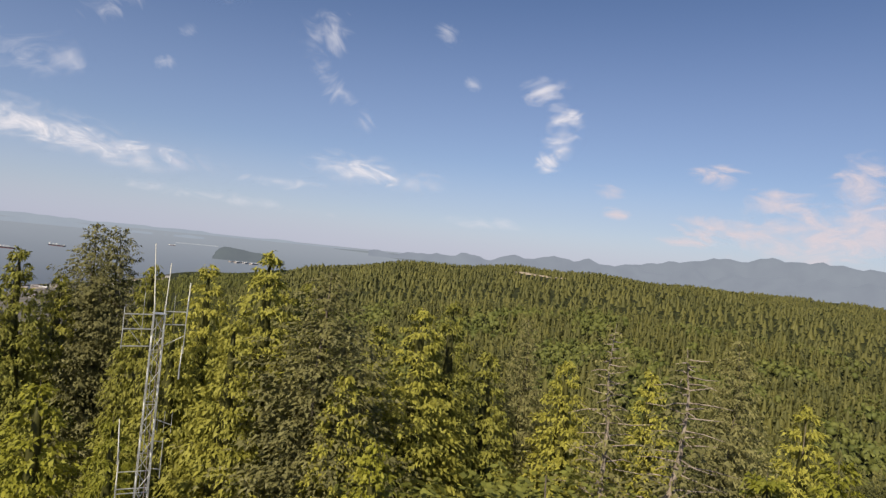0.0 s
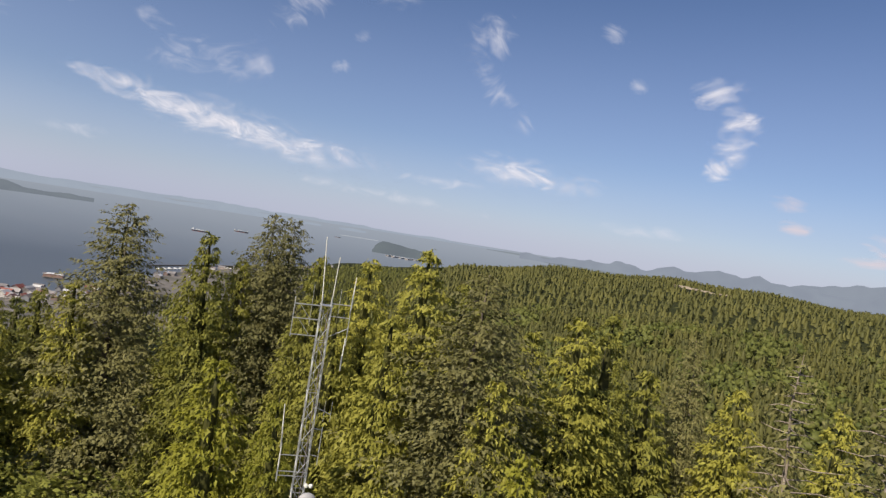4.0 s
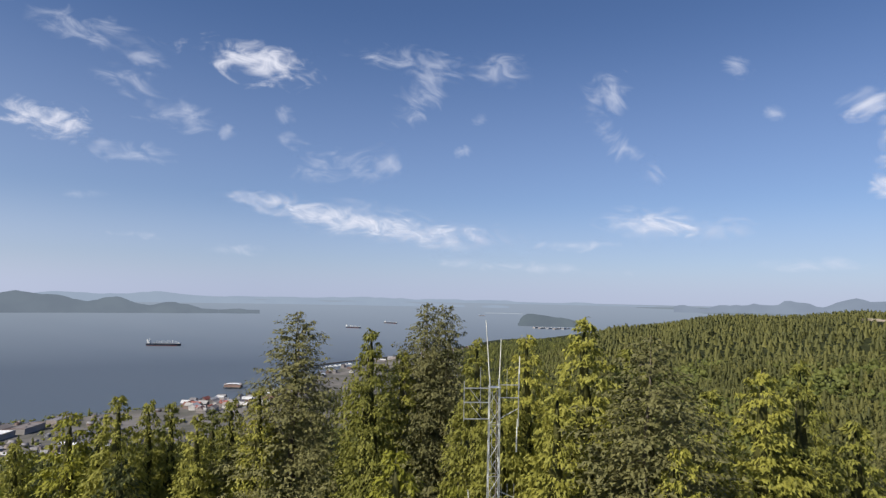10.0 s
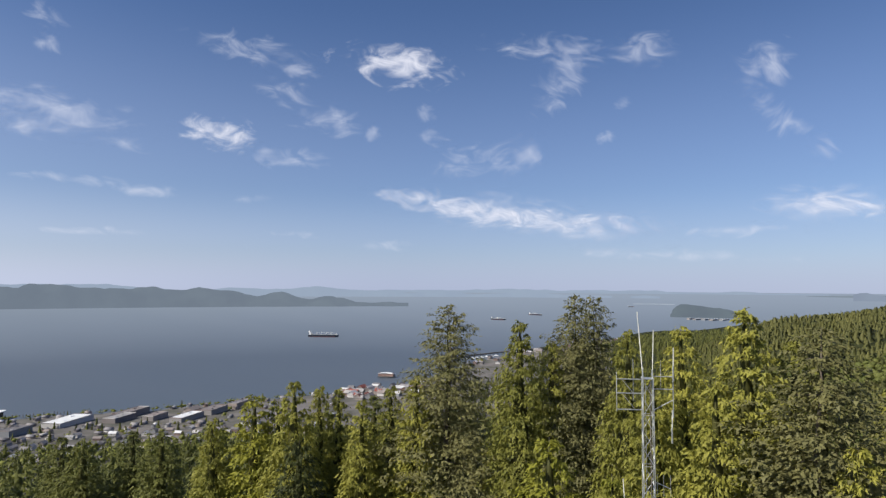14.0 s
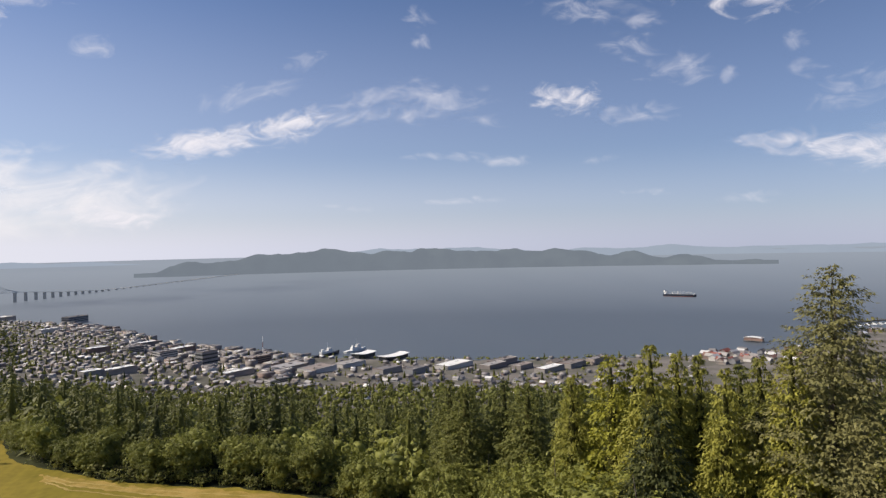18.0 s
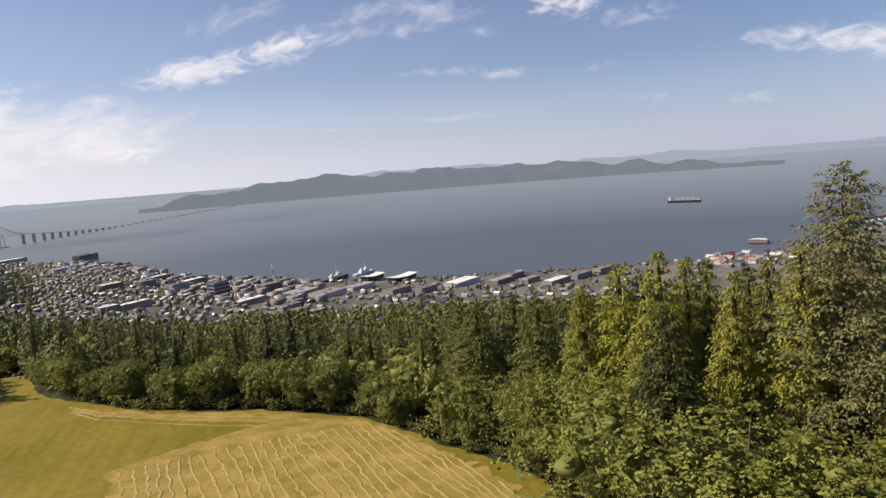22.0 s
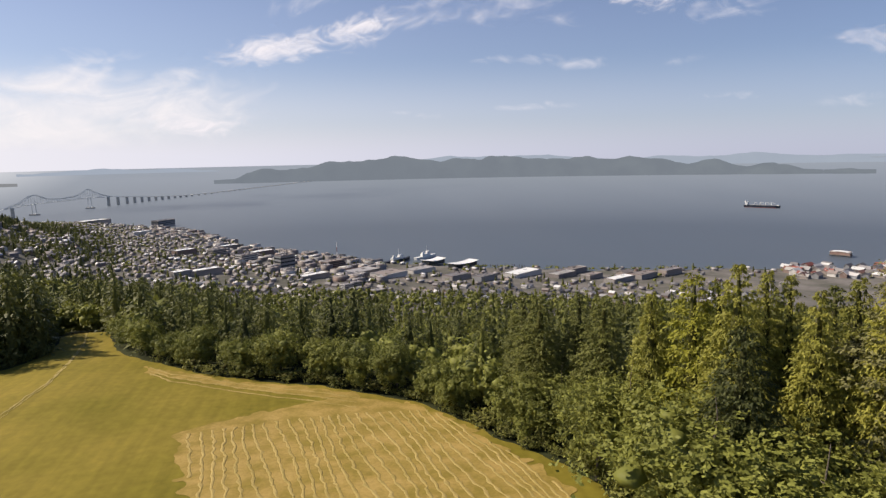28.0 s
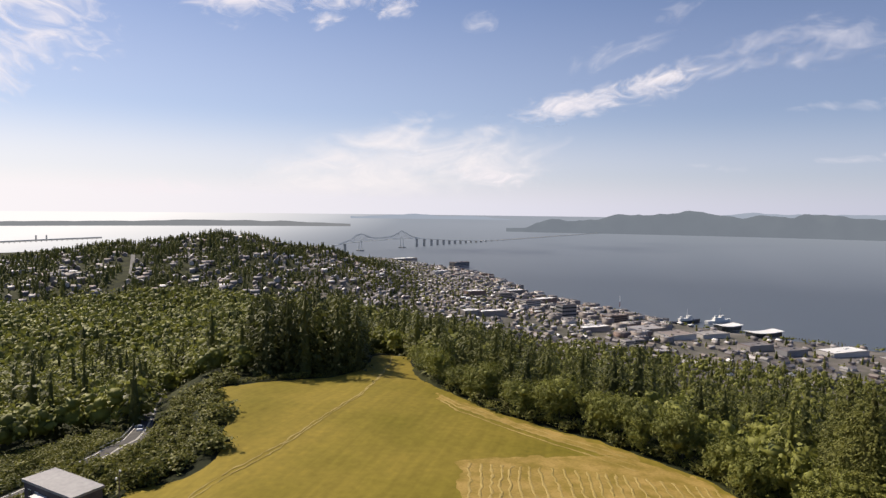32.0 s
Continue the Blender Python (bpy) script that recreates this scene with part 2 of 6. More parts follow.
def smooth(t):
    return t * t * (3 - 2 * t)


def ground_many(az, r):
    """Height of the ground for arrays of bearings and distances."""
    az = (np.asarray(az, float) + 180) % 360 - 180
    r = np.asarray(r, float)
    i = np.clip(np.searchsorted(BEARINGS, az) - 1, 0, len(BEARINGS) - 2)
    j = np.clip(np.searchsorted(RADII, r) - 1, 0, len(RADII) - 2)
    u = smooth(np.clip((az - BEARINGS[i]) / (BEARINGS[i + 1] - BEARINGS[i]), 0, 1))
    v = np.clip((r - RADII[j]) / (RADII[j + 1] - RADII[j]), 0, 1)
    z = (HEIGHTS[i, j] * (1 - u) + HEIGHTS[i + 1, j] * u) * (1 - v) + (HEIGHTS[i, j + 1] * (1 - u) + HEIGHTS[i + 1, j + 1] * u) * v
    x, y = -r * np.sin(np.radians(az)), r * np.cos(np.radians(az))
    roll = np.sin(x / 61 + y / 83) * np.sin(y / 57 - x / 97 + 1) * np.clip((r - 260) / 500, 0, 1) * 5
    z = z + roll * np.clip((z - 8) / 30, 0, 1)
    beyond = r - np.interp(az, SHORE_AZ, SHORE_R)
    return np.where((az > 40) & (az < 112) & (beyond > -20), np.minimum(z, 1.5 - (beyond + 20) / 8), z)


def ground(az, r):
    return float(ground_many(np.array([az]), np.array([r]))[0])


def on_ground(az, r):
    x, y = pol(az, r)
    return x, y, ground(az, r)


def polar(x, y):
    return math.degrees(math.atan2(-x, y)), math.hypot(x, y)


# ---- mesh helpers ----
def mesh_np(name, verts, faces, tint=None):
    """A mesh from arrays: verts (n, 3), faces (m, 3 or 4)."""
    me = bpy.data.meshes.new(name)
    faces = np.asarray(faces, np.int32)
    k = faces.shape[1]
    me.vertices.add(len(verts))
    me.vertices.foreach_set("co", np.asarray(verts, np.float32).ravel())
    me.loops.add(faces.size)
    me.loops.foreach_set("vertex_index", faces.ravel())
    me.polygons.add(len(faces))
    me.polygons.foreach_set("loop_start", np.arange(0, faces.size, k, dtype=np.int32))
    if tint is not None:
        at = me.attributes.new("tint", "FLOAT", "POINT")
        at.data.foreach_set("value", np.asarray(tint, np.float32))
    me.update(calc_edges=True)
    return me


def part(name, data, material, parent=None, label=""):
    """One mesh object under a thing; data is a mesh or a bmesh."""
    if isinstance(data, bmesh.types.BMesh):
        me = bpy.data.meshes.new(name)
        data.to_mesh(me)
        data.free()
    else:
        me = data
    if material and not me.materials:
        me.materials.append(material)
    ob = new(name, me)
    if parent:
        ob.parent = parent
    if label:
        ob["label"] = label
    return ob


def thing(name, m, label, category, group="", kind=""):
    ob = new(name)
    ob.empty_display_size = 0.3
    ob.matrix_world = m
    return tagged(ob, label, category, group, kind)


def add_box(bm, size, at, rz=0.0, bevel=0.0):
    r = bmesh.ops.create_cube(bm, size=1, matrix=pose(*at, 0, 0, rz) @ Matrix.Diagonal((*size, 1)))
    if bevel:
        bmesh.ops.bevel(bm, geom=list({e for v in r["verts"] for e in v.link_edges}), offset=bevel, segments=1, affect="EDGES")
    return bm


def box(size, at=(0, 0, 0), rz=0.0, bevel=0.0):
    return add_box(bmesh.new(), size, at, rz, bevel)


def add_tube(bm, p, q, r1, r2=None, sides=6):
    p, q = Vector(p), Vector(q)
    d = q - p
    m = Matrix.Translation((p + q) / 2) @ d.to_track_quat("Z", "Y").to_matrix().to_4x4()
    bmesh.ops.create_cone(bm, cap_ends=True, segments=sides, radius1=r1, radius2=r1 if r2 is None else r2, depth=d.length, matrix=m)
    return bm


def tube(p, q, r1, r2=None, sides=6):
    return add_tube(bmesh.new(), p, q, r1, r2, sides)


# ---- ground and river ----
def sheet(name, azs, rs, height, material, lift=0.0):
    A, R = np.meshgrid(azs, rs, indexing="ij")
    Z = height(A, R) + lift
    D = np.sqrt(R ** 2 + (Z - EYE) ** 2)
    K = np.where(D <= 2500, 1.0, (2500 + 2300 * (1 - 2500 / np.maximum(D, 2500))) / D)
    X, Y = -R * np.sin(np.radians(A)) * K, R * np.cos(np.radians(A)) * K
    V = np.stack([X, Y, EYE + (Z - EYE) * K], -1).reshape(-1, 3)
    n, m = len(azs), len(rs)
    i, j = np.meshgrid(np.arange(n - 1), np.arange(m - 1), indexing="ij")
    q = (i * m + j).ravel()
    F = np.stack([q, q + 1, q + m + 1, q + m], -1)[:, ::-1]
    me = mesh_np(name, V, F)
    me.polygons.foreach_set("use_smooth", np.ones(len(F), bool))
    return part(name, me, material)


RS = np.concatenate([[0.01, 15, 30], np.arange(45, 300, 8), np.arange(300, 800, 20), np.arange(800, 2600, 45), np.arange(2600, 4300, 130)])
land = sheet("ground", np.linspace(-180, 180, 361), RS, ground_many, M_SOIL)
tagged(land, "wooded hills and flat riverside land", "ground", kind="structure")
river = sheet("water", np.linspace(-180, 180, 361), np.concatenate([np.arange(1000, 2600, 100), np.linspace(2600, 5200, 50)]), lambda A, R: 0 * R, M_WATER)
tagged(river, "broad grey-blue river with faint wind streaks", "water", kind="structure")

# meadow outline: bearing, distance
MEADOW = [(58, 70), (64.5, 110), (68, 119), (73, 128), (78.4, 146), (81, 158), (88.3, 171), (97.9, 189), (100, 195), (104.6, 221), (106.4, 238), (106.9, 258), (107.0, 290), (108.5, 306),
          (110.2, 296), (110.6, 270), (111.5, 252), (113.4, 247), (117, 243), (120, 237), (122.5, 232), (124.4, 229), (123.1, 190), (123.7, 160), (126, 152), (131, 156), (138, 120), (140, 60), (100, 40)]
WOOD_AZ = [64, 68, 73, 78.4, 81, 88.3, 97.9, 100, 104.6, 106.4, 107]      # where the wood begins behind the meadow
WOOD_R = [108, 119, 128, 146, 158, 171, 189, 195, 221, 238, 292]


def inside(poly, x, y):
    c = False
    for i in range(len(poly)):
        (x1, y1), (x2, y2) = poly[i - 1], poly[i]
        if (y1 > y) != (y2 > y) and x < (x2 - x1) * (y - y1) / (y2 - y1) + x1:
            c = not c
    return c


MEADOW_XY = [pol(*p) for p in MEADOW]


def patch(name, outline_xy, step, material, lift, ragged=0.0):
    """A piece of ground cover that follows the land, cut out by its outline."""
    xs, ys = [p[0] for p in outline_xy], [p[1] for p in outline_xy]
    bm = bmesh.new()
    vs = {}

    def vert(i, j):
        if (i, j) not in vs:
            x, y = i * step, j * step
            az, r = polar(x, y)
            vs[i, j] = bm.verts.new((x, y, ground(az, r) + lift))
        return vs[i, j]
    for i in range(int(min(xs) // step), int(max(xs) // step) + 1):
        for j in range(int(min(ys) // step), int(max(ys) // step) + 1):
            w = ragged * noise.noise((i * 0.31, j * 0.31, 3.0)) * step, ragged * noise.noise((i * 0.31, j * 0.31, 9.0)) * step
            if inside(outline_xy, (i + 0.5) * step + w[0], (j + 0.5) * step + w[1]):
                f = bm.faces.new((vert(i, j), vert(i + 1, j), vert(i + 1, j + 1), vert(i, j + 1)))
                f.smooth = True
    rim = [v for v in bm.verts if v.is_boundary]
    for _ in range(3):
        to = {v: sum((e.other_vert(v).co for e in v.link_edges if e.is_boundary), v.co * 2) / (2 + sum(e.is_boundary for e in v.link_edges)) for v in rim}
        for v, c in to.items():
            v.co = c
    return part(name, bm, material)


field = patch("meadow", MEADOW_XY, 1.5, M_GRASS, 0.10, 1.4)
tagged(field, "yellow-green hay meadow on the hilltop", "meadow", kind="structure")


# ---- trees ----
def unit(v):
    return v / (np.linalg.norm(v, axis=1)[:, None] + 1e-9)


def lumps(centres, g, wob=0.18):
    """Low-poly lumps that fill the inside of a crown; centres: x, y, z, radius, height ratio."""
    t = (1 + 5 ** 0.5) / 2
    I = unit(np.array([(-1, t, 0), (1, t, 0), (-1, -t, 0), (1, -t, 0), (0, -1, t), (0, 1, t), (0, -1, -t), (0, 1, -t), (t, 0, -1), (t, 0, 1), (-t, 0, -1), (-t, 0, 1)], float))
    T = np.array([(0, 11, 5), (0, 5, 1), (0, 1, 7), (0, 7, 10), (0, 10, 11), (1, 5, 9), (5, 11, 4), (11, 10, 2), (10, 7, 6), (7, 1, 8), (3, 9, 4), (3, 4, 2), (3, 2, 6), (3, 6, 8), (3, 8, 9), (4, 9, 5), (2, 4, 11), (6, 2, 10), (8, 6, 7), (9, 8, 1)])
    V, F = [], []
    for k, (x, y, z, q, e) in enumerate(centres):
        w = I * (1 + g.uniform(-wob, wob, (12, 1))) * q * np.array([1, 1, e])
        V.append(w + np.array([x, y, z]))
        F.append(T + 12 * k)
    return np.concatenate(V), np.concatenate(F)


def joined(a, b):
    """Leaves and the filling inside them; the third value counts the inner faces, which come last."""
    return np.concatenate([a[0], b[0]]), np.concatenate([a[1], b[1] + len(a[0])]), len(b[1])


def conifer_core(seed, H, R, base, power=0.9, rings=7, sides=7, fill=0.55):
    """The inside of a conifer: a ragged, stepped cone, coloured dark in near trees to imitate inner shade."""
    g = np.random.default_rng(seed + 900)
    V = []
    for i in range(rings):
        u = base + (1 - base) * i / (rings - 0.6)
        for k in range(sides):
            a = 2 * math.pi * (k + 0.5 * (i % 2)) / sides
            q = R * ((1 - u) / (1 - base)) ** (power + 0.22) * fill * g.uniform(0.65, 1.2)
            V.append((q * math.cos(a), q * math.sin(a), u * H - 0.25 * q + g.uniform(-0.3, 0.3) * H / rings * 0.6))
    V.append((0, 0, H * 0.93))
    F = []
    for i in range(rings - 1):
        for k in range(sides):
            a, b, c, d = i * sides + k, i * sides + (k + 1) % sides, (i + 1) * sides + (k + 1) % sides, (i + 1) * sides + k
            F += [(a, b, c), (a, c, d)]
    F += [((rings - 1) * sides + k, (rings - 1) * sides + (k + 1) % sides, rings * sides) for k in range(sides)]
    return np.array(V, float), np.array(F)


def bough_crown(seed, H, R, base, boughs, pad, per, leaf, power=0.72, droop=0.42, lift=0.22, even=0.7, bare=0.35, core=(9, 8, 0.5), flat=0.42, spread=0.62, whorls=0):
    """Boughs down the trunk, each set with cushions of drooping sprays and dark gaps between them; returns verts and triangles."""
    g = np.random.default_rng(seed)
    lean = g.uniform(0, 6.28, 3)
    C, O, W = [], [], []
    for k in range(boughs):
        d = ((k + g.uniform(0.1, 0.9)) / boughs) ** 0.84
        a = k * 2.39996 + g.uniform(-0.5, 0.5)
        if whorls:
            d = min(1.0, max(0.004, (math.floor(d * whorls) + 0.5 + g.normal(0, 0.16) + 0.3 * math.sin(2 * a + lean[2])) / whorls))
        lobe = 1 + 0.07 * math.sin(2 * a + lean[0]) + 0.09 * math.sin(3 * a + lean[1] + 7 * d) + 0.08 * math.sin(23 * d + lean[2])
        L = (R * d ** power * g.uniform(even, 1.12) + 0.3) * lobe
        out = np.array([math.cos(a), math.sin(a), 0.0])
        side = np.array([-out[1], out[0], 0.0])
        n = max(1, int(L * (1 - bare) / (pad * 1.05) + 0.5))
        s = np.clip(1 - (1 - bare) * (np.arange(n) + g.uniform(0, 0.8, n)) / n, 0.05, 1)
        c = np.outer(s * L, out) + np.outer(g.uniform(-0.22, 0.22, n) * L * s, side)
        c[:, 2] += H * (1 - (1 - base) * d) + L * ((lift - 0.5 * lift * d) * s - droop * (0.35 + 0.65 * d) * s ** 2) + g.normal(0, 0.12, n) * pad
        C.append(c)
        O.append(np.repeat(out[None], n, 0))
        W.append(pad * g.uniform(0.6, 1.25, n) * min(1.0, 0.42 + 1.9 * d))
    C, O, W = np.concatenate(C), np.concatenate(O), np.concatenate(W)
    S = np.stack([-O[:, 1], O[:, 0], 0 * O[:, 0]], 1)
    C, O, S, W = [np.repeat(q, per, 0) for q in (C, O, S, W)]
    m = len(C)
    q = g.normal(0, spread, (m, 3)) * np.array([1.0, 0.85, flat])
    P = C + (O * q[:, :1] + S * q[:, 1:2]) * W[:, None]
    P[:, 2] += W * (q[:, 2] - 0.28 * (np.abs(q[:, 0]) + np.abs(q[:, 1])))
    D = unit(O * (0.55 + 0.5 * q[:, :1]) + S * q[:, 1:2] * 0.8 + g.normal(0, 0.3, (m, 3)) - np.outer(g.uniform(0.1, 1.5, m), [0, 0, 1.0]))
    N = unit(np.cross(D, np.array([0, 0, 1.0])) + g.normal(0, 0.38, (m, 3)))
    ln = (leaf * g.uniform(0.6, 1.4, m) * np.clip(0.35 + 0.7 * W / pad, 0.9, 1.1))[:, None]
    V = np.stack([P - N * ln * 0.32, P + N * ln * 0.32 + D * ln * 0.1, P + D * ln], 1).reshape(-1, 3)
    return joined((V, np.arange(len(V)).reshape(-1, 3)), conifer_core(seed, H, R, base, power, *core))


def leafy_crown(seed, H, R, base, n_clump, per, size, lobes_n=7, inside=0.5):
    """A rounded, uneven crown of leaf clumps with gaps between them."""
    g = np.random.default_rng(seed)
    lobes = [(g.uniform(-0.6, 0.6) * R, g.uniform(-0.6, 0.6) * R, H * g.uniform(base + 0.16, 0.76), R * g.uniform(0.34, 0.6)) for _ in range(lobes_n)]
    lobes += [(0, 0, H * 0.66, R * 0.62), (0, 0, H * 0.42, R * 0.8)] if lobes_n else [(0, 0, H * 0.56, R * 0.86)]
    V = []
    for k in range(n_clump):
        x, y, z, q = lobes[k % len(lobes)]
        d = g.normal(0, 1, 3)
        d[2] = abs(d[2]) * 0.9 - 0.25
        d /= np.linalg.norm(d)
        c = np.array([x, y, z]) + d * q * g.uniform(0.82, 1.06) * np.array([1, 1, min(1.1, 0.40 * H / R)])
        c[2] = max(c[2], H * 0.05)
        o = c + g.normal(0, size * 0.9, (per, 3))
        f = unit(g.normal(0, 0.6, (per, 3)) + d * 0.9 + np.array([0, 0, 0.4]))
        t = unit(np.cross(f, g.normal(0, 1, (per, 3))))
        b = np.cross(f, t)
        w = size * g.uniform(0.55, 1.05, per)[:, None]
        V.append(np.stack([o - t * w, o + b * w * 0.6, o + t * w, o - b * w * 0.6], 1))
    V = np.concatenate(V).reshape(-1, 3)
    q = np.arange(0, len(V), 4)
    F = np.concatenate([np.stack([q, q + 1, q + 2], 1), np.stack([q, q + 2, q + 3], 1)])
    e = min(1.1, 0.40 * H / R)
    return joined((V, F), lumps([(x, y, z, w * inside, e) for x, y, z, w in lobes], g, 0.3))


def trunk_mesh(seed, H, r, limbs=0, limb_len=3.0, from_u=0.1, to_u=0.9, sides=7):
    """A tapered, slightly wandering trunk with bare limbs."""
    g = random.Random(seed)
    bm = bmesh.new()
    pts = [Vector((math.sin(i * 1.3 + seed) * 0.012 * H * i / 8, math.cos(i * 1.7 + seed) * 0.012 * H * i / 8, H * i / 8 - (0.8 if i == 0 else 0))) for i in range(9)]
    pts[8].x = pts[8].y = 0
    for i in range(8):
        add_tube(bm, pts[i], pts[i + 1], max(0.02, r * (1 - i / 8.2)), max(0.015, r * (1 - (i + 1) / 8.2)), sides)
    for k in range(limbs):
        u = from_u + (to_u - from_u) * (k + g.random()) / limbs
        a = k * 2.4 + g.uniform(-0.4, 0.4)
        i = min(7, int(u * 8))
        p = pts[i].lerp(pts[i + 1], u * 8 - i)
        ln = limb_len * (1.1 - u) * g.uniform(0.5, 1.2)
        m = p + Vector((math.cos(a), math.sin(a), g.uniform(-0.15, 0.3))) * ln * 0.6
        e = m + Vector((math.cos(a + 0.3), math.sin(a + 0.3), g.uniform(-0.35, 0.25))) * ln * 0.5
        add_tube(bm, p, m, r * 0.16, r * 0.10, 4)
        add_tube(bm, m, e, r * 0.10, r * 0.03, 4)
    me = bpy.data.meshes.new("trunk")
    bm.to_mesh(me)
    bm.free()
    me.materials.append(M_BARK)
    return me


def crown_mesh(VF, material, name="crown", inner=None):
    """Leaves and the inside of a crown; the inside gets the dark shade filling unless another material is given."""
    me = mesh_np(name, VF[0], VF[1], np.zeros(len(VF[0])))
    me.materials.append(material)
    me.materials.append(inner or M_CROWNSHADE)
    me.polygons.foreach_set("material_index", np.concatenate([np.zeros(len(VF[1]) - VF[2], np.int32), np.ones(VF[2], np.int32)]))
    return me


# near trees, by kind: height is 1 unit here, scaled when planted
KIND = {}
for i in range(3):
    KIND["lush", i] = (trunk_mesh(i, 36, 0.42), crown_mesh(bough_crown(10 + i, 36, 7.7, 0.05, 600, 0.86, 22, 0.44, 0.66, even=0.84, bare=0.5, droop=0.58, core=(16, 10, 0.36), spread=0.62, flat=0.4, whorls=22), M_SPRUCE, inner=M_NEEDLESHADE), "spruce", "tall spruce with dense drooping green boughs")
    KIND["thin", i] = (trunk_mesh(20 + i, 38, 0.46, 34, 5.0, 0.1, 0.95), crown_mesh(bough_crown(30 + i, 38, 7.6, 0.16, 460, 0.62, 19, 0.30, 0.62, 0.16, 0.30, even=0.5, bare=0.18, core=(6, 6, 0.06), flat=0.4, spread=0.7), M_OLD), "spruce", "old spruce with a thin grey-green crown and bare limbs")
    KIND["young", i] = (trunk_mesh(40 + i, 24, 0.26), crown_mesh(bough_crown(50 + i, 24, 5.2, 0.04, 380, 0.66, 18, 0.38, 0.66, 0.5, 0.35, even=0.82, bare=0.5, core=(14, 9, 0.36), spread=0.62, flat=0.4, whorls=18), M_HEMLOCK, inner=M_NEEDLESHADE), "hemlock", "young hemlock with bright yellow-green sprays")
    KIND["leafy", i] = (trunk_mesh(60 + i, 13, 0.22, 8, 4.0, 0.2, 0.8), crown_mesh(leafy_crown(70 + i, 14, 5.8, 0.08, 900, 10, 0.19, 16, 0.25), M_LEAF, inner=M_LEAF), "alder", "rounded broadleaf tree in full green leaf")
    KIND["stout", i] = (trunk_mesh(140 + i, 36, 0.42), crown_mesh(bough_crown(150 + i, 36, 7.8, 0.05, 500, 0.90, 16, 0.54, 0.66, even=0.82, bare=0.5, droop=0.58, core=(16, 10, 0.36), spread=0.62, flat=0.4, whorls=20), M_SPRUCE, inner=M_NEEDLESHADE), "spruce", "tall spruce with dense drooping green boughs")
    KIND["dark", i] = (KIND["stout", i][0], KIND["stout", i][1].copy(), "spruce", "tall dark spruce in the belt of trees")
    KIND["dark", i][1].materials[0] = M_SHADYWOOD
for i in range(2):
    KIND["snag", i] = (trunk_mesh(80 + i, 30, 0.42, 84, 7.0, 0.30, 0.98), crown_mesh(bough_crown(90 + i, 30, 5.0, 0.10, 110, 0.6, 9, 0.36, 0.6, 0.2, 0.2, even=0.3, bare=0.2, core=(4, 4, 0.01)), M_OLD), "spruce", "half-dead spruce with bare pale limbs")
    KIND["snag", i][0].materials[0] = M_DEADWOOD
    KIND["mid", i] = (trunk_mesh(100 + i, 24, 0.26, sides=5), crown_mesh(bough_crown(110 + i, 24, 5.2, 0.04, 110, 1.0, 10, 0.90, core=(7, 7, 0.35)), M_SHADYWOOD), "spruce", "dark green forest spruce below the hilltop")
for i in range(3):
    KIND["midleaf", i] = (trunk_mesh(120 + i, 11, 0.18, sides=5), crown_mesh(leafy_crown(130 + i, 12, 5.6, 0.04, 480, 7, 0.30, 10 + 2 * i, 0.40), M_LEAF, inner=M_LEAF), "alder", "rounded green broadleaf tree at the meadow's edge")
for me in [k[1] for q, k in KIND.items() if q[0] in ("leafy", "midleaf")]:
    me.polygons.foreach_set("use_smooth", np.array([p.material_index == 1 for p in me.polygons], bool))
UNIT = {"lush": 36, "thin": 38, "young": 24, "leafy": 14, "snag": 30, "mid": 24, "midleaf": 12, "stout": 36, "dark": 36}
PLANTED = []


def plant(kind, az, r, top_el=None, height=None, turn=None, wide=1.0, i=0, label="", group=""):
    """Plants a tree; its height follows from the elevation of its top, or is given."""
    x, y, z = on_ground(az, r)
    h = height or EYE + r * math.tan(radians(top_el)) - z
    tr, cr, cat, lab = KIND[kind, i % (3 if (kind, 2) in KIND else 2)]
    s = h / UNIT[kind]
    root = thing(cat + "_tree", Matrix.LocRotScale((x, y, z - 0.2), Euler((0, 0, turn if turn is not None else az * 7.0 + r)), (s * wide, s * wide, s)), label or lab, "tree", group)
    for nm, me in (("trunk", tr), ("crown", cr)):
        o = new(nm, me)
        o.parent = root
    PLANTED.append((x, y, h))
    return root


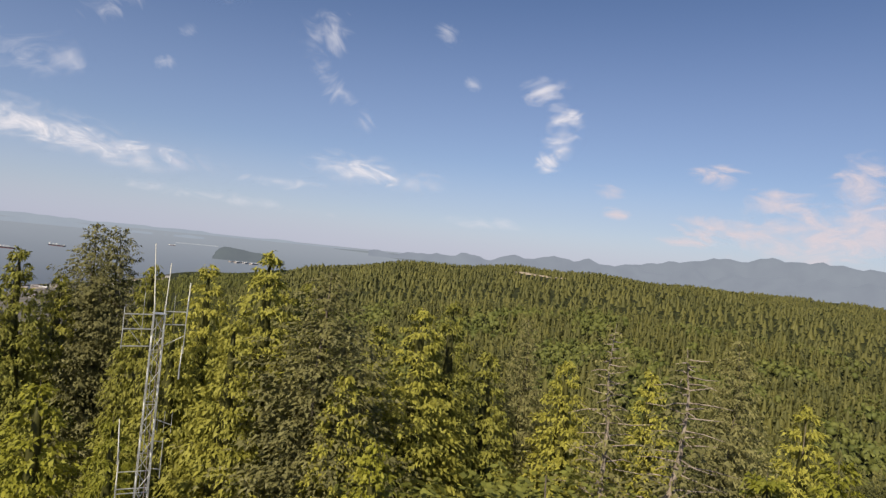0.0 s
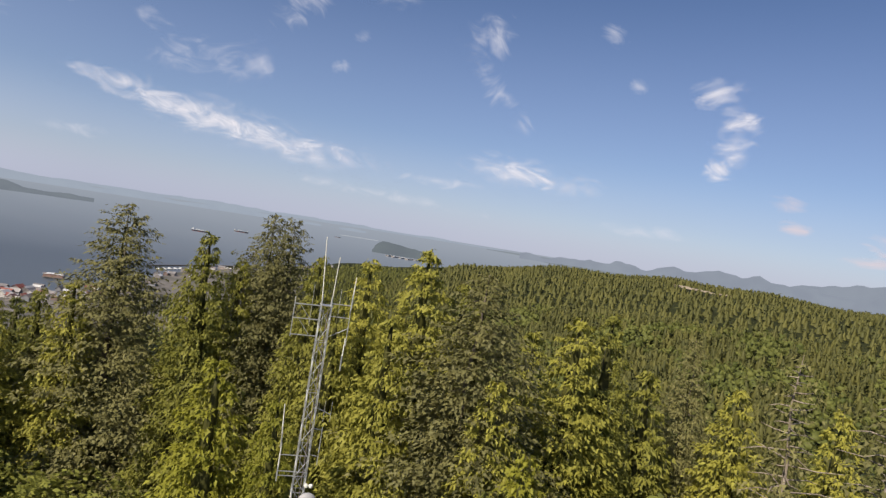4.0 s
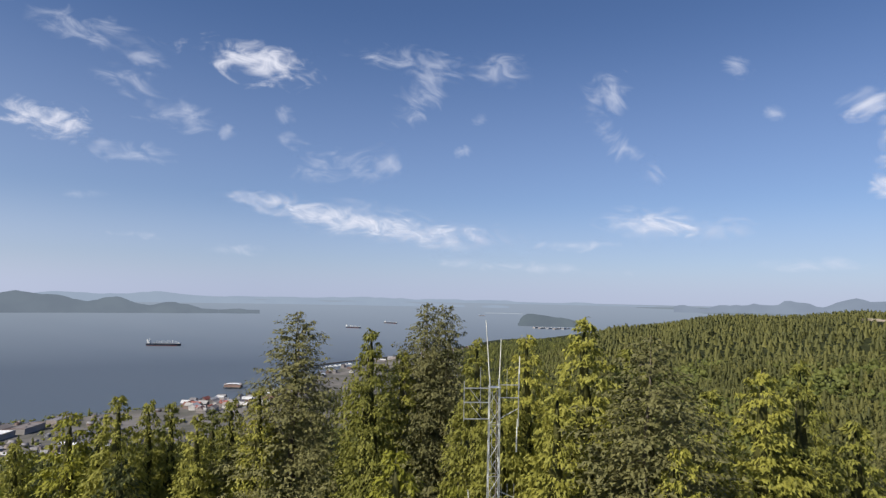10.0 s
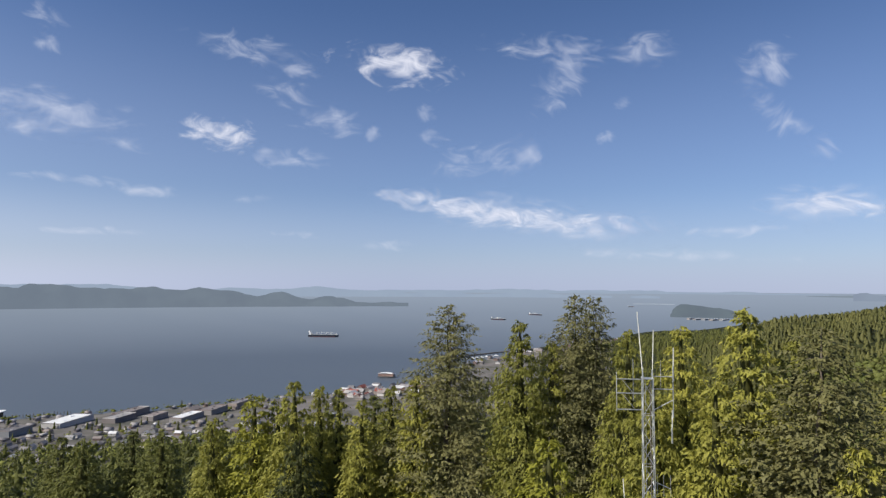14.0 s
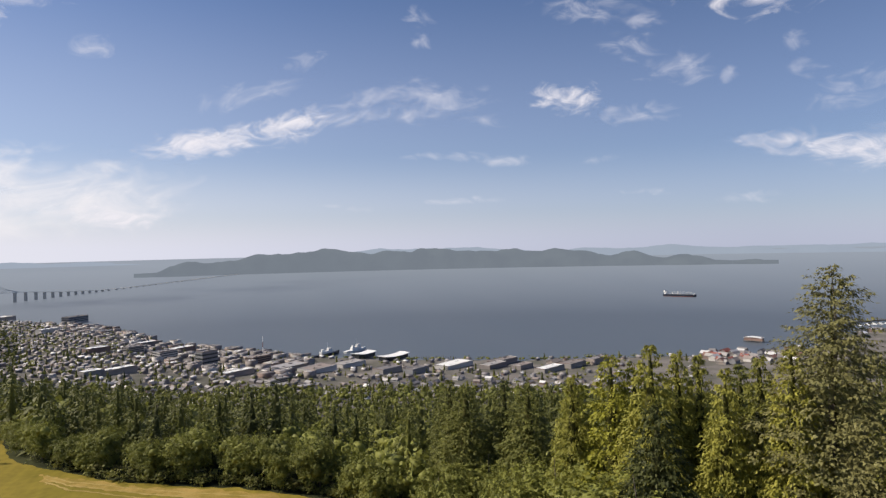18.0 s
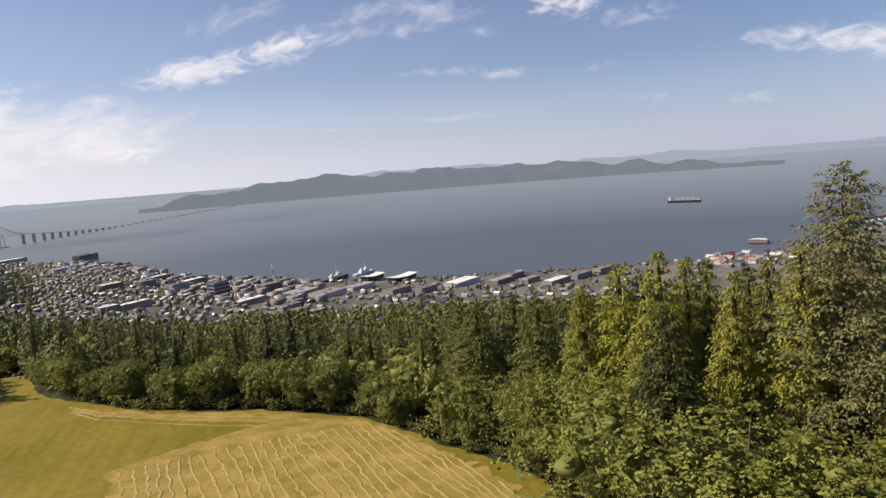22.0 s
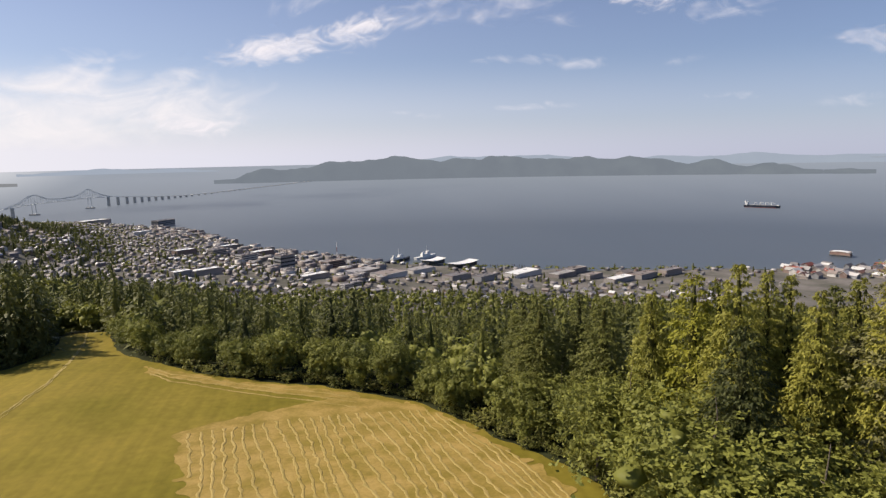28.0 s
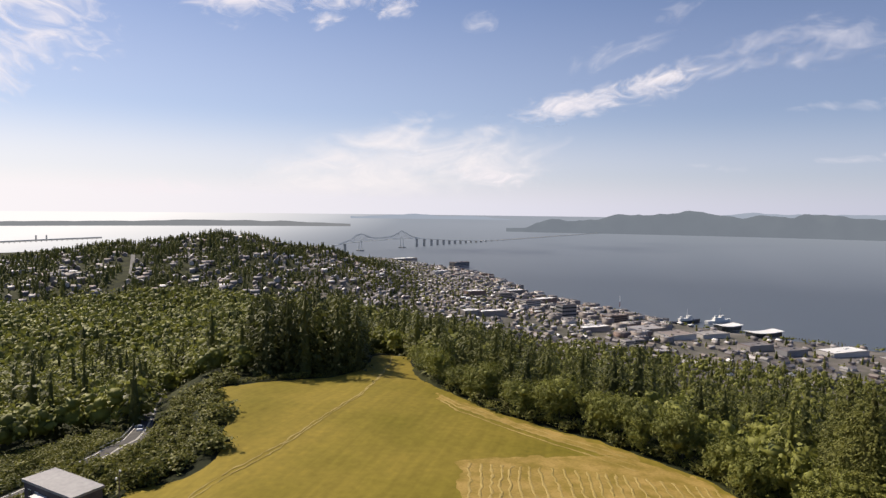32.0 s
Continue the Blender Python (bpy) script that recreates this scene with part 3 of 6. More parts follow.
NEAR = [  # kind, bearing, distance, elevation of the top, width
    ("thin", 40.4, 100, -1.8, 1.5), ("lush", 33.9, 92, -3.2, 0.81), ("thin", 29.0, 97, -0.8, 1.25), ("thin", 27.4, 95, -1.0, 1.05), ("lush", 31.1, 94, -5.0, 0.70),
    ("lush", 24.5, 84, -3.8, 0.70), ("lush", 20.2, 82, -3.3, 0.79), ("lush", 15.3, 80, -1.8, 0.97), ("thin", 9.8, 70, -3.2, 1.6), ("lush", 11.7, 84, -4.0, 0.84),
    ("lush", -1.1, 84, -4.6, 0.79), ("lush", 1.5, 78, -5.5, 1.01), ("thin", -7.7, 95, -5.4, 0.9), ("snag", -15.3, 84, -5.0, 1.1), ("snag", -21.2, 74, -6.2, 1.5),
    ("thin", -24.9, 84, -5.0, 1.0), ("young", 4.1, 56, -17.5, 0.88), ("young", 31.3, 66, -13.2, 1.01), ("young", 25.9, 62, -16.0, 0.70), ("stout", 17.5, 70, -8.0, 0.84),
    ("stout", 22.4, 76, -7.5, 0.79), ("stout", 7.6, 66, -12.0, 0.88), ("leafy", -11.0, 60, -16.1, 1.6), ("leafy", -16.0, 58, -19.1, 1.5), ("young", -28.0, 62, -14.6, 1.06),
    ("young", -32.5, 66, -12.6, 0.97), ("stout", -18.5, 96, -8.4, 0.92), ("stout", -11.5, 92, -8.6, 0.92), ("stout", 5.2, 92, -7.2, 0.92), ("stout", -4.6, 88, -8.6, 0.92),
    ("stout", -30.0, 92, -9.1, 0.92), ("stout", 43.2, 98, -8.2, 0.79), ("stout", 45.5, 105, -9.0, 0.84), ("stout", 48.1, 98, -10.2, 0.84), ("stout", 50.1, 105, -9.1, 0.70),
    ("stout", 51.8, 105, -8.9, 0.75), ("stout", 54.0, 100, -8.5, 0.88), ("young", 57.3, 110, -9.5, 1.01), ("dark", 53.5, 88, -13.4, 1.15), ("young", 60.2, 116, -11.9, 0.97), ("young", 55.3, 112, -10.0, 0.88), ("stout", 60.7, 112, -11.2, 0.79), ("dark", 64.6, 132, -12.0, 1.3),
    ("dark", 66.7, 143, -11.7, 1.05), ("dark", 70.2, 142, -12.1, 1.35), ("dark", 71.6, 150, -11.7, 1.1), ("leafy", 62.2, 110, -16.6, 1.0), ("leafy", 65.1, 113, -18.2, 0.85), ("leafy", 58.5, 102, -18.3, 0.95), ("dark", 47.0, 112, -9.8, 1.0),
    ("leafy", 47.0, 78, -20.5, 1.5), ("leafy", 52.6, 82, -21.0, 1.5), ("leafy", 64.7, 124, -18.5, 1.4), ("leafy", 68.2, 136, -17.5, 1.3), ("leafy", 37.1, 72, -23.5, 1.3), ("leafy", 55.6, 84, -18.0, 1.4)]
for i, (kind, az, r, el, wd) in enumerate(NEAR):
    plant(kind, az, r, top_el=el, wide=wd, i=i, group="trees round the lookout")

# ---- forest ----
rng = np.random.default_rng(7)


def tree_template(seed, leafy=False, boughs=30, pad=1.5, per=6, leaf=1.3, size=0.06, n=40, each=2, lobes=5, core=(5, 6, 0.34), R=5.6, inside=0.6):
    """A forest tree one metre high: verts, triangles and how many of these take the dark shade filling."""
    if leafy:
        V, F, c = leafy_crown(seed, 1.0, 0.50, 0.04, n, each, size, lobes, inside)
        return V, F, 0
    V, F, c = bough_crown(seed, 24, R, 0.03, boughs, pad, per, leaf, 0.66, even=0.6, core=core)
    return V / 24.0, F, 0


def forest(name, label, spots, templates, material):
    """Many far trees in one mesh; spots: x, y, z, height, width, turn."""
    Vs, Fs, Ts, Ms, base = [], [], [], [], 0
    which = rng.integers(0, len(templates), len(spots))
    for k, (V, F, inner) in enumerate(templates):
        s = spots[which == k]
        if not len(s):
            continue
        c, n = np.cos(s[:, 5])[:, None], np.sin(s[:, 5])[:, None]
        x = (V[None, :, 0] * c - V[None, :, 1] * n) * (s[:, 3] * s[:, 4])[:, None] + s[:, 0][:, None]
        y = (V[None, :, 0] * n + V[None, :, 1] * c) * (s[:, 3] * s[:, 4])[:, None] + s[:, 1][:, None]
        z = V[None, :, 2] * s[:, 3][:, None] + s[:, 2][:, None]
        Vs.append(np.stack([x, y, z], -1).reshape(-1, 3))
        Fs.append((F[None] + (np.arange(len(s)) * len(V))[:, None, None]).reshape(-1, 3) + base)
        stand = np.array([noise.noise((q[0] / 95, q[1] / 95, 2.0)) + 0.6 * noise.noise((q[0] / 31, q[1] / 31, 5.0)) for q in s])
        Ts.append(np.repeat(np.clip(0.5 + 0.55 * stand + rng.uniform(-0.3, 0.3, len(s)), 0.0, 0.999), len(V)))
        Ms.append(np.tile(np.arange(len(F)) >= len(F) - inner, len(s)))
        base += len(s) * len(V)
    if not base:
        return None
    ob = part(name, mesh_np(name, np.concatenate(Vs), np.concatenate(Fs), np.concatenate(Ts)), material)
    ob.data.materials.append(M_CROWNSHADE)
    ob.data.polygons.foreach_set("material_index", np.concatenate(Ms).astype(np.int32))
    ob.data.polygons.foreach_set("use_smooth", np.ones(len(ob.data.polygons), bool))
    return tagged(ob, label, "forest", kind="stuff")


def scatter(az0, az1, r0, r1, spacing, jitter=0.45):
    """Bearings and distances of a loose grid of places over a sector."""
    out = []
    r = r0
    while r < r1:
        step = math.degrees(spacing / r)
        n = max(1, int((az1 - az0) / step))
        a = az0 + (np.arange(n) + rng.uniform(-jitter, jitter, n) + 0.5) * step
        out.append(np.stack([a, r + rng.uniform(-jitter, jitter, n) * spacing], 1))
        r += spacing
    return np.concatenate(out)


def keep_off(p, dist):
    """Drops places in the meadow or too near to a planted tree."""
    x, y = -p[:, 1] * np.sin(np.radians(p[:, 0])), p[:, 1] * np.cos(np.radians(p[:, 0]))
    ok = np.array([not inside(MEADOW_XY, a, b) for a, b in zip(x, y)])
    if PLANTED and dist:
        q = np.array([(t[0], t[1]) for t in PLANTED])
        ok &= np.min((x[:, None] - q[:, 0]) ** 2 + (y[:, None] - q[:, 1]) ** 2, 1) > dist ** 2
    return p[ok]


def spots_of(p, h0, h1, width=(0.85, 1.2), top=None):
    z = ground_many(p[:, 0], p[:, 1])
    h = rng.uniform(h0, h1, len(p))
    if top is not None:
        lim = EYE + p[:, 1] * np.tan(np.radians(np.asarray(top) + rng.uniform(-0.7, 0.1, len(p)))) - z
        h = np.clip(np.minimum(h, lim), 4, None)
    d = np.maximum(np.sqrt(p[:, 1] ** 2 + (z - EYE) ** 2), 1.0)
    k = np.where(d <= 2500, 1.0, (2500 + 2300 * (1 - 2500 / np.maximum(d, 2500))) / d)
    x, y = -k * p[:, 1] * np.sin(np.radians(p[:, 0])), k * p[:, 1] * np.cos(np.radians(p[:, 0]))
    return np.stack([x, y, EYE + (z - EYE) * k - 0.3, h * k, rng.uniform(*width, len(p)), rng.uniform(0, 6.28, len(p))], 1)


T_FINE = [tree_template(280 + k, boughs=110, pad=1.15, per=7, leaf=0.85) for k in range(5)]
T_MID = [tree_template(200 + k, boughs=46, pad=1.3, per=4, leaf=1.5) for k in range(6)]
T_STAND = [tree_template(260 + k, boughs=64, pad=1.2, per=5, leaf=1.5) for k in range(5)]
T_FAR = [tree_template(210 + k, boughs=11, pad=2.0, per=2, leaf=3.4, core=(3, 5, 0.62), R=6.2) for k in range(6)]
T_LEAF = [tree_template(220 + k, True, n=62, size=0.066, each=2, lobes=3 + k % 3, inside=0.55) for k in range(6)]
T_LEAFFAR = [tree_template(230 + k, True, n=13, size=0.18, each=1, lobes=0, inside=0.72) for k in range(6)]
T_RIDGE = [tree_template(240 + k, boughs=4, pad=2.4, per=2, leaf=4.4, core=(2, 5, 0.80), R=6.4) for k in range(6)]


CLEARINGS = [(-6.9, 1480, 34), (-8.9, 1470, 24), (-6.0, 1500, 18)]


def clearing_off(a, r):
    """False inside the bare places on the ridge and in front of them, to keep them open to the camera's view."""
    return not any(abs(a - q[0]) * 25.8 < q[2] * 1.3 and q[1] - 190 < r < q[1] + 14 for q in CLEARINGS)


def keep_if(p, f):
    return p[np.array([f(a, r) for a, r in p], bool)] if len(p) else p


# eastern slope and valley
def mixed(p, share):
    """Which of the places carry broadleaf trees: patches of them, not single ones."""
    return np.array([noise.noise((-r * math.sin(radians(a)) / 80, r * math.cos(radians(a)) / 80, 7.0)) + rng.uniform(-0.25, 0.25) for a, r in p]) < share


p = keep_off(scatter(-48, 27, 100, 330, 8.6), 6)
leaf = mixed(p, 0.02)
forest("forest", "dense green conifer forest on the slope", spots_of(p[~leaf], 20, 31, width=(1.15, 1.5), top=np.full((~leaf).sum(), -4.6)), T_MID + T_FINE[:1], M_VALLEY)
forest("forest", "broadleaf trees among the conifers of the slope", spots_of(p[leaf], 13, 19, (0.8, 1.1), top=np.full(leaf.sum(), -5.0)), T_LEAF, M_MIXED)
p = scatter(-46, 30, 330, 540, 10.5)
leaf = mixed(p, -0.05)
forest("forest", "tall conifers in the valley", spots_of(p[~leaf], 17, 25, (1.25, 1.7)), T_MID, M_VALLEY)
forest("forest", "broadleaf trees in the valley", spots_of(p[leaf], 14, 20, (0.75, 1.0)), T_LEAFFAR, M_MIXED)
p = scatter(-46, 30, 540, 1000, 10.6)
leaf = mixed(p, -0.12)
forest("forest", "dense green conifer forest in the valley", spots_of(p[~leaf], 14, 21, (1.35, 1.9)), T_FAR, M_VALLEY)
forest("forest", "broadleaf stands in the valley", spots_of(p[leaf], 12, 18, (0.75, 1.0)), T_LEAFFAR, M_MIXED)
p = keep_if(scatter(-46, 22, 1000, 2000, 15.5), lambda a, r: ground(a, r) > 40 and clearing_off(a, r))
forest("forest", "conifer forest on the far ridge", spots_of(p, 11, 18, (1.5, 2.1)), T_RIDGE, M_VALLEY)
p = keep_if(scatter(-47, -6, 2000, 4200, 30), lambda a, r: noise.noise((a * 0.35, r * 0.0022, 3.0)) < 0.22)
forest("forest", "far forest on the inland hills", spots_of(p, 16, 26, (1.5, 2.2)), T_RIDGE, M_VALLEY)
p = keep_if(scatter(2, 24, 2000, 3400, 27), lambda a, r: ground(a, r) > 5)
forest("forest", "far forest running down to the river", spots_of(p, 14, 22, (1.5, 2.1)), T_RIDGE, M_SHADYWOOD)
p = keep_if(scatter(15, 42, 900, 2600, 21), lambda a, r: ground(a, r) > 4 and r < np.interp(a, [15, 25, 30, 36, 42], [3300, 2700, 2250, 1850, 1330]))
forest("forest", "wooded land along the eastern shore", spots_of(p, 12, 22), T_FAR, M_SHADYWOOD)
# northern slope towards the town
p = keep_off(scatter(27, 70, 112, 420, 8.4), 5)
p = keep_if(p, lambda a, r: not (33 < a < 42.5 and r < 140) and not (52 < a < 62 and r < 126))
soft = (p[:, 0] > 58) & (p[:, 1] < 230) & (rng.random(len(p)) < 0.72)
forest("forest", "broadleaf trees on the northern slope", spots_of(p[soft], 10, 17, (0.8, 1.05), top=np.interp(p[soft][:, 0], [58, 62, 70], [-13.5, -14, -14])), T_LEAF, M_LEAF)
p = p[~soft]
for close, words, kinds in ((True, "tall conifers on the near northern slope", T_FINE), (False, "conifer forest falling towards the river", T_MID)):
    q = p[(p[:, 1] < 220) == close]
    forest("forest", words, spots_of(q, 22, 34, (1.0, 1.4), top=np.interp(q[:, 0], [27, 40, 46, 68], [-5, -7.5, -10, -11.8])), kinds, M_SHADYWOOD)
p = scatter(20, 66, 420, 900, 9)
forest("forest", "conifer forest above the town", spots_of(p, 16, 26, top=np.interp(p[:, 0], [20, 34, 46, 66], [-4.5, -7, -11.5, -13])), T_FAR, M_SHADYWOOD)
p = keep_off(scatter(64, 106, 118, 330, 8.5), 7)
front = keep_if(p, lambda a, r: r < np.interp(a, WOOD_AZ, WOOD_R) + 16)
rest = keep_if(p, lambda a, r: r >= np.interp(a, WOOD_AZ, WOOD_R) + 16)
for i, (az, r) in enumerate(front):
    if r > np.interp(az, WOOD_AZ, WOOD_R) + 3:
        plant("midleaf" if rng.random() < 0.85 else "mid", az, r, height=rng.uniform(9.5, 15.5), wide=rng.uniform(0.85, 1.1), i=i, group="trees along the meadow")
for az, r, h in [(83.4, 171, 15), (78.0, 154, 14), (93.8, 188, 15), (90.2, 181, 13), (102.8, 217, 11), (104.6, 230, 14), (105.2, 240, 12), (105.9, 250, 11), (106.2, 262, 11), (101.6, 208, 9)]:
    plant("midleaf", az, r, height=h, i=int(r), group="trees along the meadow")
p = scatter(66, 106, 330, 620, 11.0)
rest = np.concatenate([rest, p])
tops = np.interp(rest[:, 0], [64, 72, 80, 95, 106], [-11.7, -11.6, -11.2, -10.6, -8.5])
pick = rng.random(len(rest)) < np.interp(rest[:, 0], [64, 80, 94, 100, 106], [0.40, 0.2, 0.2, 0.5, 0.6])
for close, words, far_words, kinds, leaves in ((True, "conifers in the wood below the meadow", "broadleaf trees in the wood below the meadow", T_FINE, T_LEAF), (False, "conifers deeper in the wood", "broadleaf trees deeper in the wood", T_MID, T_LEAFFAR)):
    here = (rest[:, 1] < 280) == close
    forest("forest", words, spots_of(rest[pick & here], 17, 27, (1.05, 1.5), top=tops[pick & here]), kinds, M_SHADYWOOD)
    forest("forest", far_words, spots_of(rest[~pick & here], 11, 17, (0.75, 1.0), top=tops[~pick & here] - 0.6), leaves, M_LEAF)
p = scatter(56, 104, 620, 960, 12)
t2 = np.interp(p[:, 0], [56, 72, 80, 95, 104], [-11.9, -11.9, -11.5, -10.9, -9.0])
pick = rng.random(len(p)) < 0.4
forest("forest", "conifers on the lower slope above the town", spots_of(p[pick], 10, 20, (1.0, 1.4), top=t2[pick]), T_FAR, M_SHADYWOOD)
forest("forest", "broadleaf trees on the lower slope above the town", spots_of(p[~pick], 9, 16, (0.75, 1.0), top=t2[~pick]), T_LEAFFAR, M_LEAF)
# western wood
p = keep_off(scatter(104, 146, 205, 520, 9.6), 6)
p = keep_if(p, lambda a, r: not (125.4 < a < 129.4 - max(0, r - 230) * 0.012 and 165 < r < 312) and not (a > 121 and r < 236))
p = keep_if(p, lambda a, r: not (106.5 < a < 121.5 and 225 < r < 420) and not (a < 125 and r < 245))
stand = keep_off(scatter(110.9, 121.5, 254, 420, 8.6), 5)
forest("forest", "stand of tall dark spruces beyond the meadow", spots_of(stand, 26, 39, (0.95, 1.25), top=np.interp(stand[:, 0], [110.9, 111.7, 112.9, 115.3, 118.3, 121.5], [-9.2, -8.4, -7.2, -6.2, -6.8, -7.0])), T_STAND, M_SHADYWOOD)
behind = keep_off(scatter(104.5, 110.6, 300, 430, 8.6), 5)
pick = mixed(behind, 0.0)
forest("forest", "broadleaf trees behind the meadow's tip", spots_of(behind[pick], 13, 19, (0.8, 1.05), top=np.full(pick.sum(), -9.8)), T_LEAF, M_LEAF)
forest("forest", "dark conifers behind the meadow's tip", spots_of(behind[~pick], 20, 34, (0.95, 1.25), top=np.interp(behind[~pick][:, 0], [104.5, 106, 108, 109.3, 110.6], [-10, -8.8, -8.1, -9.6, -9.6])), T_STAND, M_SHADYWOOD)
pick = rng.random(len(p)) < np.where(p[:, 0] < 118, 0.7, 0.16)
forest("forest", "dark conifers in the western wood", spots_of(p[pick], 19, 29, (1.05, 1.45), top=np.interp(p[pick][:, 0], [104, 108, 112, 118, 146], [-9, -8.2, -7.4, -7.6, -8.5])), T_MID, M_SHADYWOOD)
forest("forest", "broadleaf trees in the western wood", spots_of(p[~pick], 12, 19, (0.85, 1.15), top=np.full((~pick).sum(), -8.6)), T_LEAF, M_LEAF)
p = scatter(106, 146, 520, 1000, 10.5)
pick = rng.random(len(p)) < np.where(p[:, 0] < 119, 0.45, 0.12)
forest("forest", "conifers on the western slope", spots_of(p[pick], 14, 22, (1.0, 1.3)), T_FAR, M_SHADYWOOD)
forest("forest", "broadleaf trees on the western slope", spots_of(p[~pick], 12, 19, (0.8, 1.1)), T_LEAFFAR, M_LEAF)


def clump(a, r):
    """Where the hillside is wooded rather than built on."""
    return noise.noise((a * 0.45, r * 0.006, 4.0)) + 0.5 * noise.noise((a * 1.3, r * 0.017, 1.0))


p = keep_if(scatter(106, 146, 1000, 2000, 13), lambda a, r: clump(a, r) < 0.02 or rng.random() < 0.30)
p = keep_if(p, lambda a, r: abs(a - np.interp(r, [1000, 1300, 1750], [131.3, 130.2, 129.4])) > 0.5)
pick = rng.random(len(p)) < 0.6
forest("forest", "dark trees among the hillside houses", spots_of(p[pick], 10, 20, (0.9, 1.3)), T_FAR, M_SHADYWOOD)
forest("forest", "broadleaf trees among the hillside houses", spots_of(p[~pick], 7, 13, (0.7, 1.0)), T_LEAFFAR, M_SHADYWOOD)
p = keep_if(scatter(108, 146, 1500, 1900, 14), lambda a, r: (ground(a, r) > 100 or rng.random() < 0.2) and (clump(a, r) < 0.02 or rng.random() < 0.3))
forest("forest", "conifers along the hill's crest", spots_of(p, 12, 26, (0.8, 1.2)), T_FAR, M_SHADYWOOD)


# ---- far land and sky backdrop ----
# haze over each far range is painted in as emission, by colour and share
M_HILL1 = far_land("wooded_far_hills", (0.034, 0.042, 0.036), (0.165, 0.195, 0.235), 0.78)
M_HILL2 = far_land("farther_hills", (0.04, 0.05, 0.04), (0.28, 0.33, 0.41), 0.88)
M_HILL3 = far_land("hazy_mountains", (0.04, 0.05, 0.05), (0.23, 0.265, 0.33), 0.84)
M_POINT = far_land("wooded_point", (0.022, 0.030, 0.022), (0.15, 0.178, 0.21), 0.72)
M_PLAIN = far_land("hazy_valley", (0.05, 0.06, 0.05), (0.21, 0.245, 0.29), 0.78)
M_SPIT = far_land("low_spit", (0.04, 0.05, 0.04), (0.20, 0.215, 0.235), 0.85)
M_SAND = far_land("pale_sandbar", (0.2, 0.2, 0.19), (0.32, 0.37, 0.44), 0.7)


def hazed_water_material():
    """River water with haze painted in as emission from about two kilometres outwards, and glare on the bay."""
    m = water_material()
    m.name = "hazed_glare_water"
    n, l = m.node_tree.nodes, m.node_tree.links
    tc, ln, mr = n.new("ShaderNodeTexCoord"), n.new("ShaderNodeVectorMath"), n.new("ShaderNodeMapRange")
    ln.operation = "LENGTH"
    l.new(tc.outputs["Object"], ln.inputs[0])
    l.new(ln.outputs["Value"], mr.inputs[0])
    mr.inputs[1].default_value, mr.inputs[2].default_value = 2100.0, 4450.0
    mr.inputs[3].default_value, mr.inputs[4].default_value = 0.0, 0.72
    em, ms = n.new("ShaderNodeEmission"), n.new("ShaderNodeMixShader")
    # sun glare on the bay is painted as bright emission, the rest as blue-grey haze
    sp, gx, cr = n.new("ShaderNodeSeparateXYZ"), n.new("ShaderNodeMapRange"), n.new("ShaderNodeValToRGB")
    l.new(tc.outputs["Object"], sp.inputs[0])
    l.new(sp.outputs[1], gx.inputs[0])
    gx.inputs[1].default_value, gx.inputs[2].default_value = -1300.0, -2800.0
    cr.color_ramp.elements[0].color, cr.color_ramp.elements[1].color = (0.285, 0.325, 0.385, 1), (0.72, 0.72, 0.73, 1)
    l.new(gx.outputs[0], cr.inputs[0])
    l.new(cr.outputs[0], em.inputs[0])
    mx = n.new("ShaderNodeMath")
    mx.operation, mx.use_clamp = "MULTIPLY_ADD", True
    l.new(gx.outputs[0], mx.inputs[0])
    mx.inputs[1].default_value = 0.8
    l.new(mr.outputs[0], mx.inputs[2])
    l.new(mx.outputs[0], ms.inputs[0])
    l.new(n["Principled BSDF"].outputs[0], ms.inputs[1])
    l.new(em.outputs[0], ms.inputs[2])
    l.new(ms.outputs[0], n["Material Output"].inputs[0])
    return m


far_river = sheet("backdrop_far_water", np.linspace(-20, 160, 181), np.geomspace(5200, 27000, 60), lambda A, R: 0 * R, hazed_water_material())
# the nearer river takes the same painted haze and glare
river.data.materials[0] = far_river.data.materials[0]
tagged(far_river, "far reaches of the river mouth with painted haze", "water", kind="structure")


def far_ridge(name, label, dist, depth, azs, els, base_z, material, rough=0.12, seed=0, n=160):
    """A range of hills: a crest line given by bearing and elevation, slopes with spurs before and behind it."""
    rows = 9
    V = []
    for i in range(n + 1):
        az = azs[0] + (azs[-1] - azs[0]) * i / n
        el = float(np.interp(az, azs, els))
        wob = sum(noise.noise((az * f, seed, 0.5)) / f for f in (0.4, 0.9, 2.1)) * rough
        top = EYE + dist * math.tan(radians(el + wob))
        for j in range(rows):
            s = j / (rows - 1) * 2 - 1
            spur = 1 + 0.35 * noise.noise((az * 0.7, s * 2.0 + seed, 2.0)) * (1 - abs(s))
            z = base_z + max(0.0, top - base_z) * max(0.0, (1 - abs(s) ** 1.3)) * (spur if abs(s) > 0.01 else 1)
            V.append(far_point(az, dist + depth * s, z if abs(s) < 1 else base_z - 25)[0])
    F = [(i * rows + j, (i + 1) * rows + j, (i + 1) * rows + j + 1, i * rows + j + 1) for i in range(n) for j in range(rows - 1)]
    me = mesh_np(name, np.array(V), np.array(F)[:, ::-1])
    me.polygons.foreach_set("use_smooth", np.ones(len(F), bool))
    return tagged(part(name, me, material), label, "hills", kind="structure")


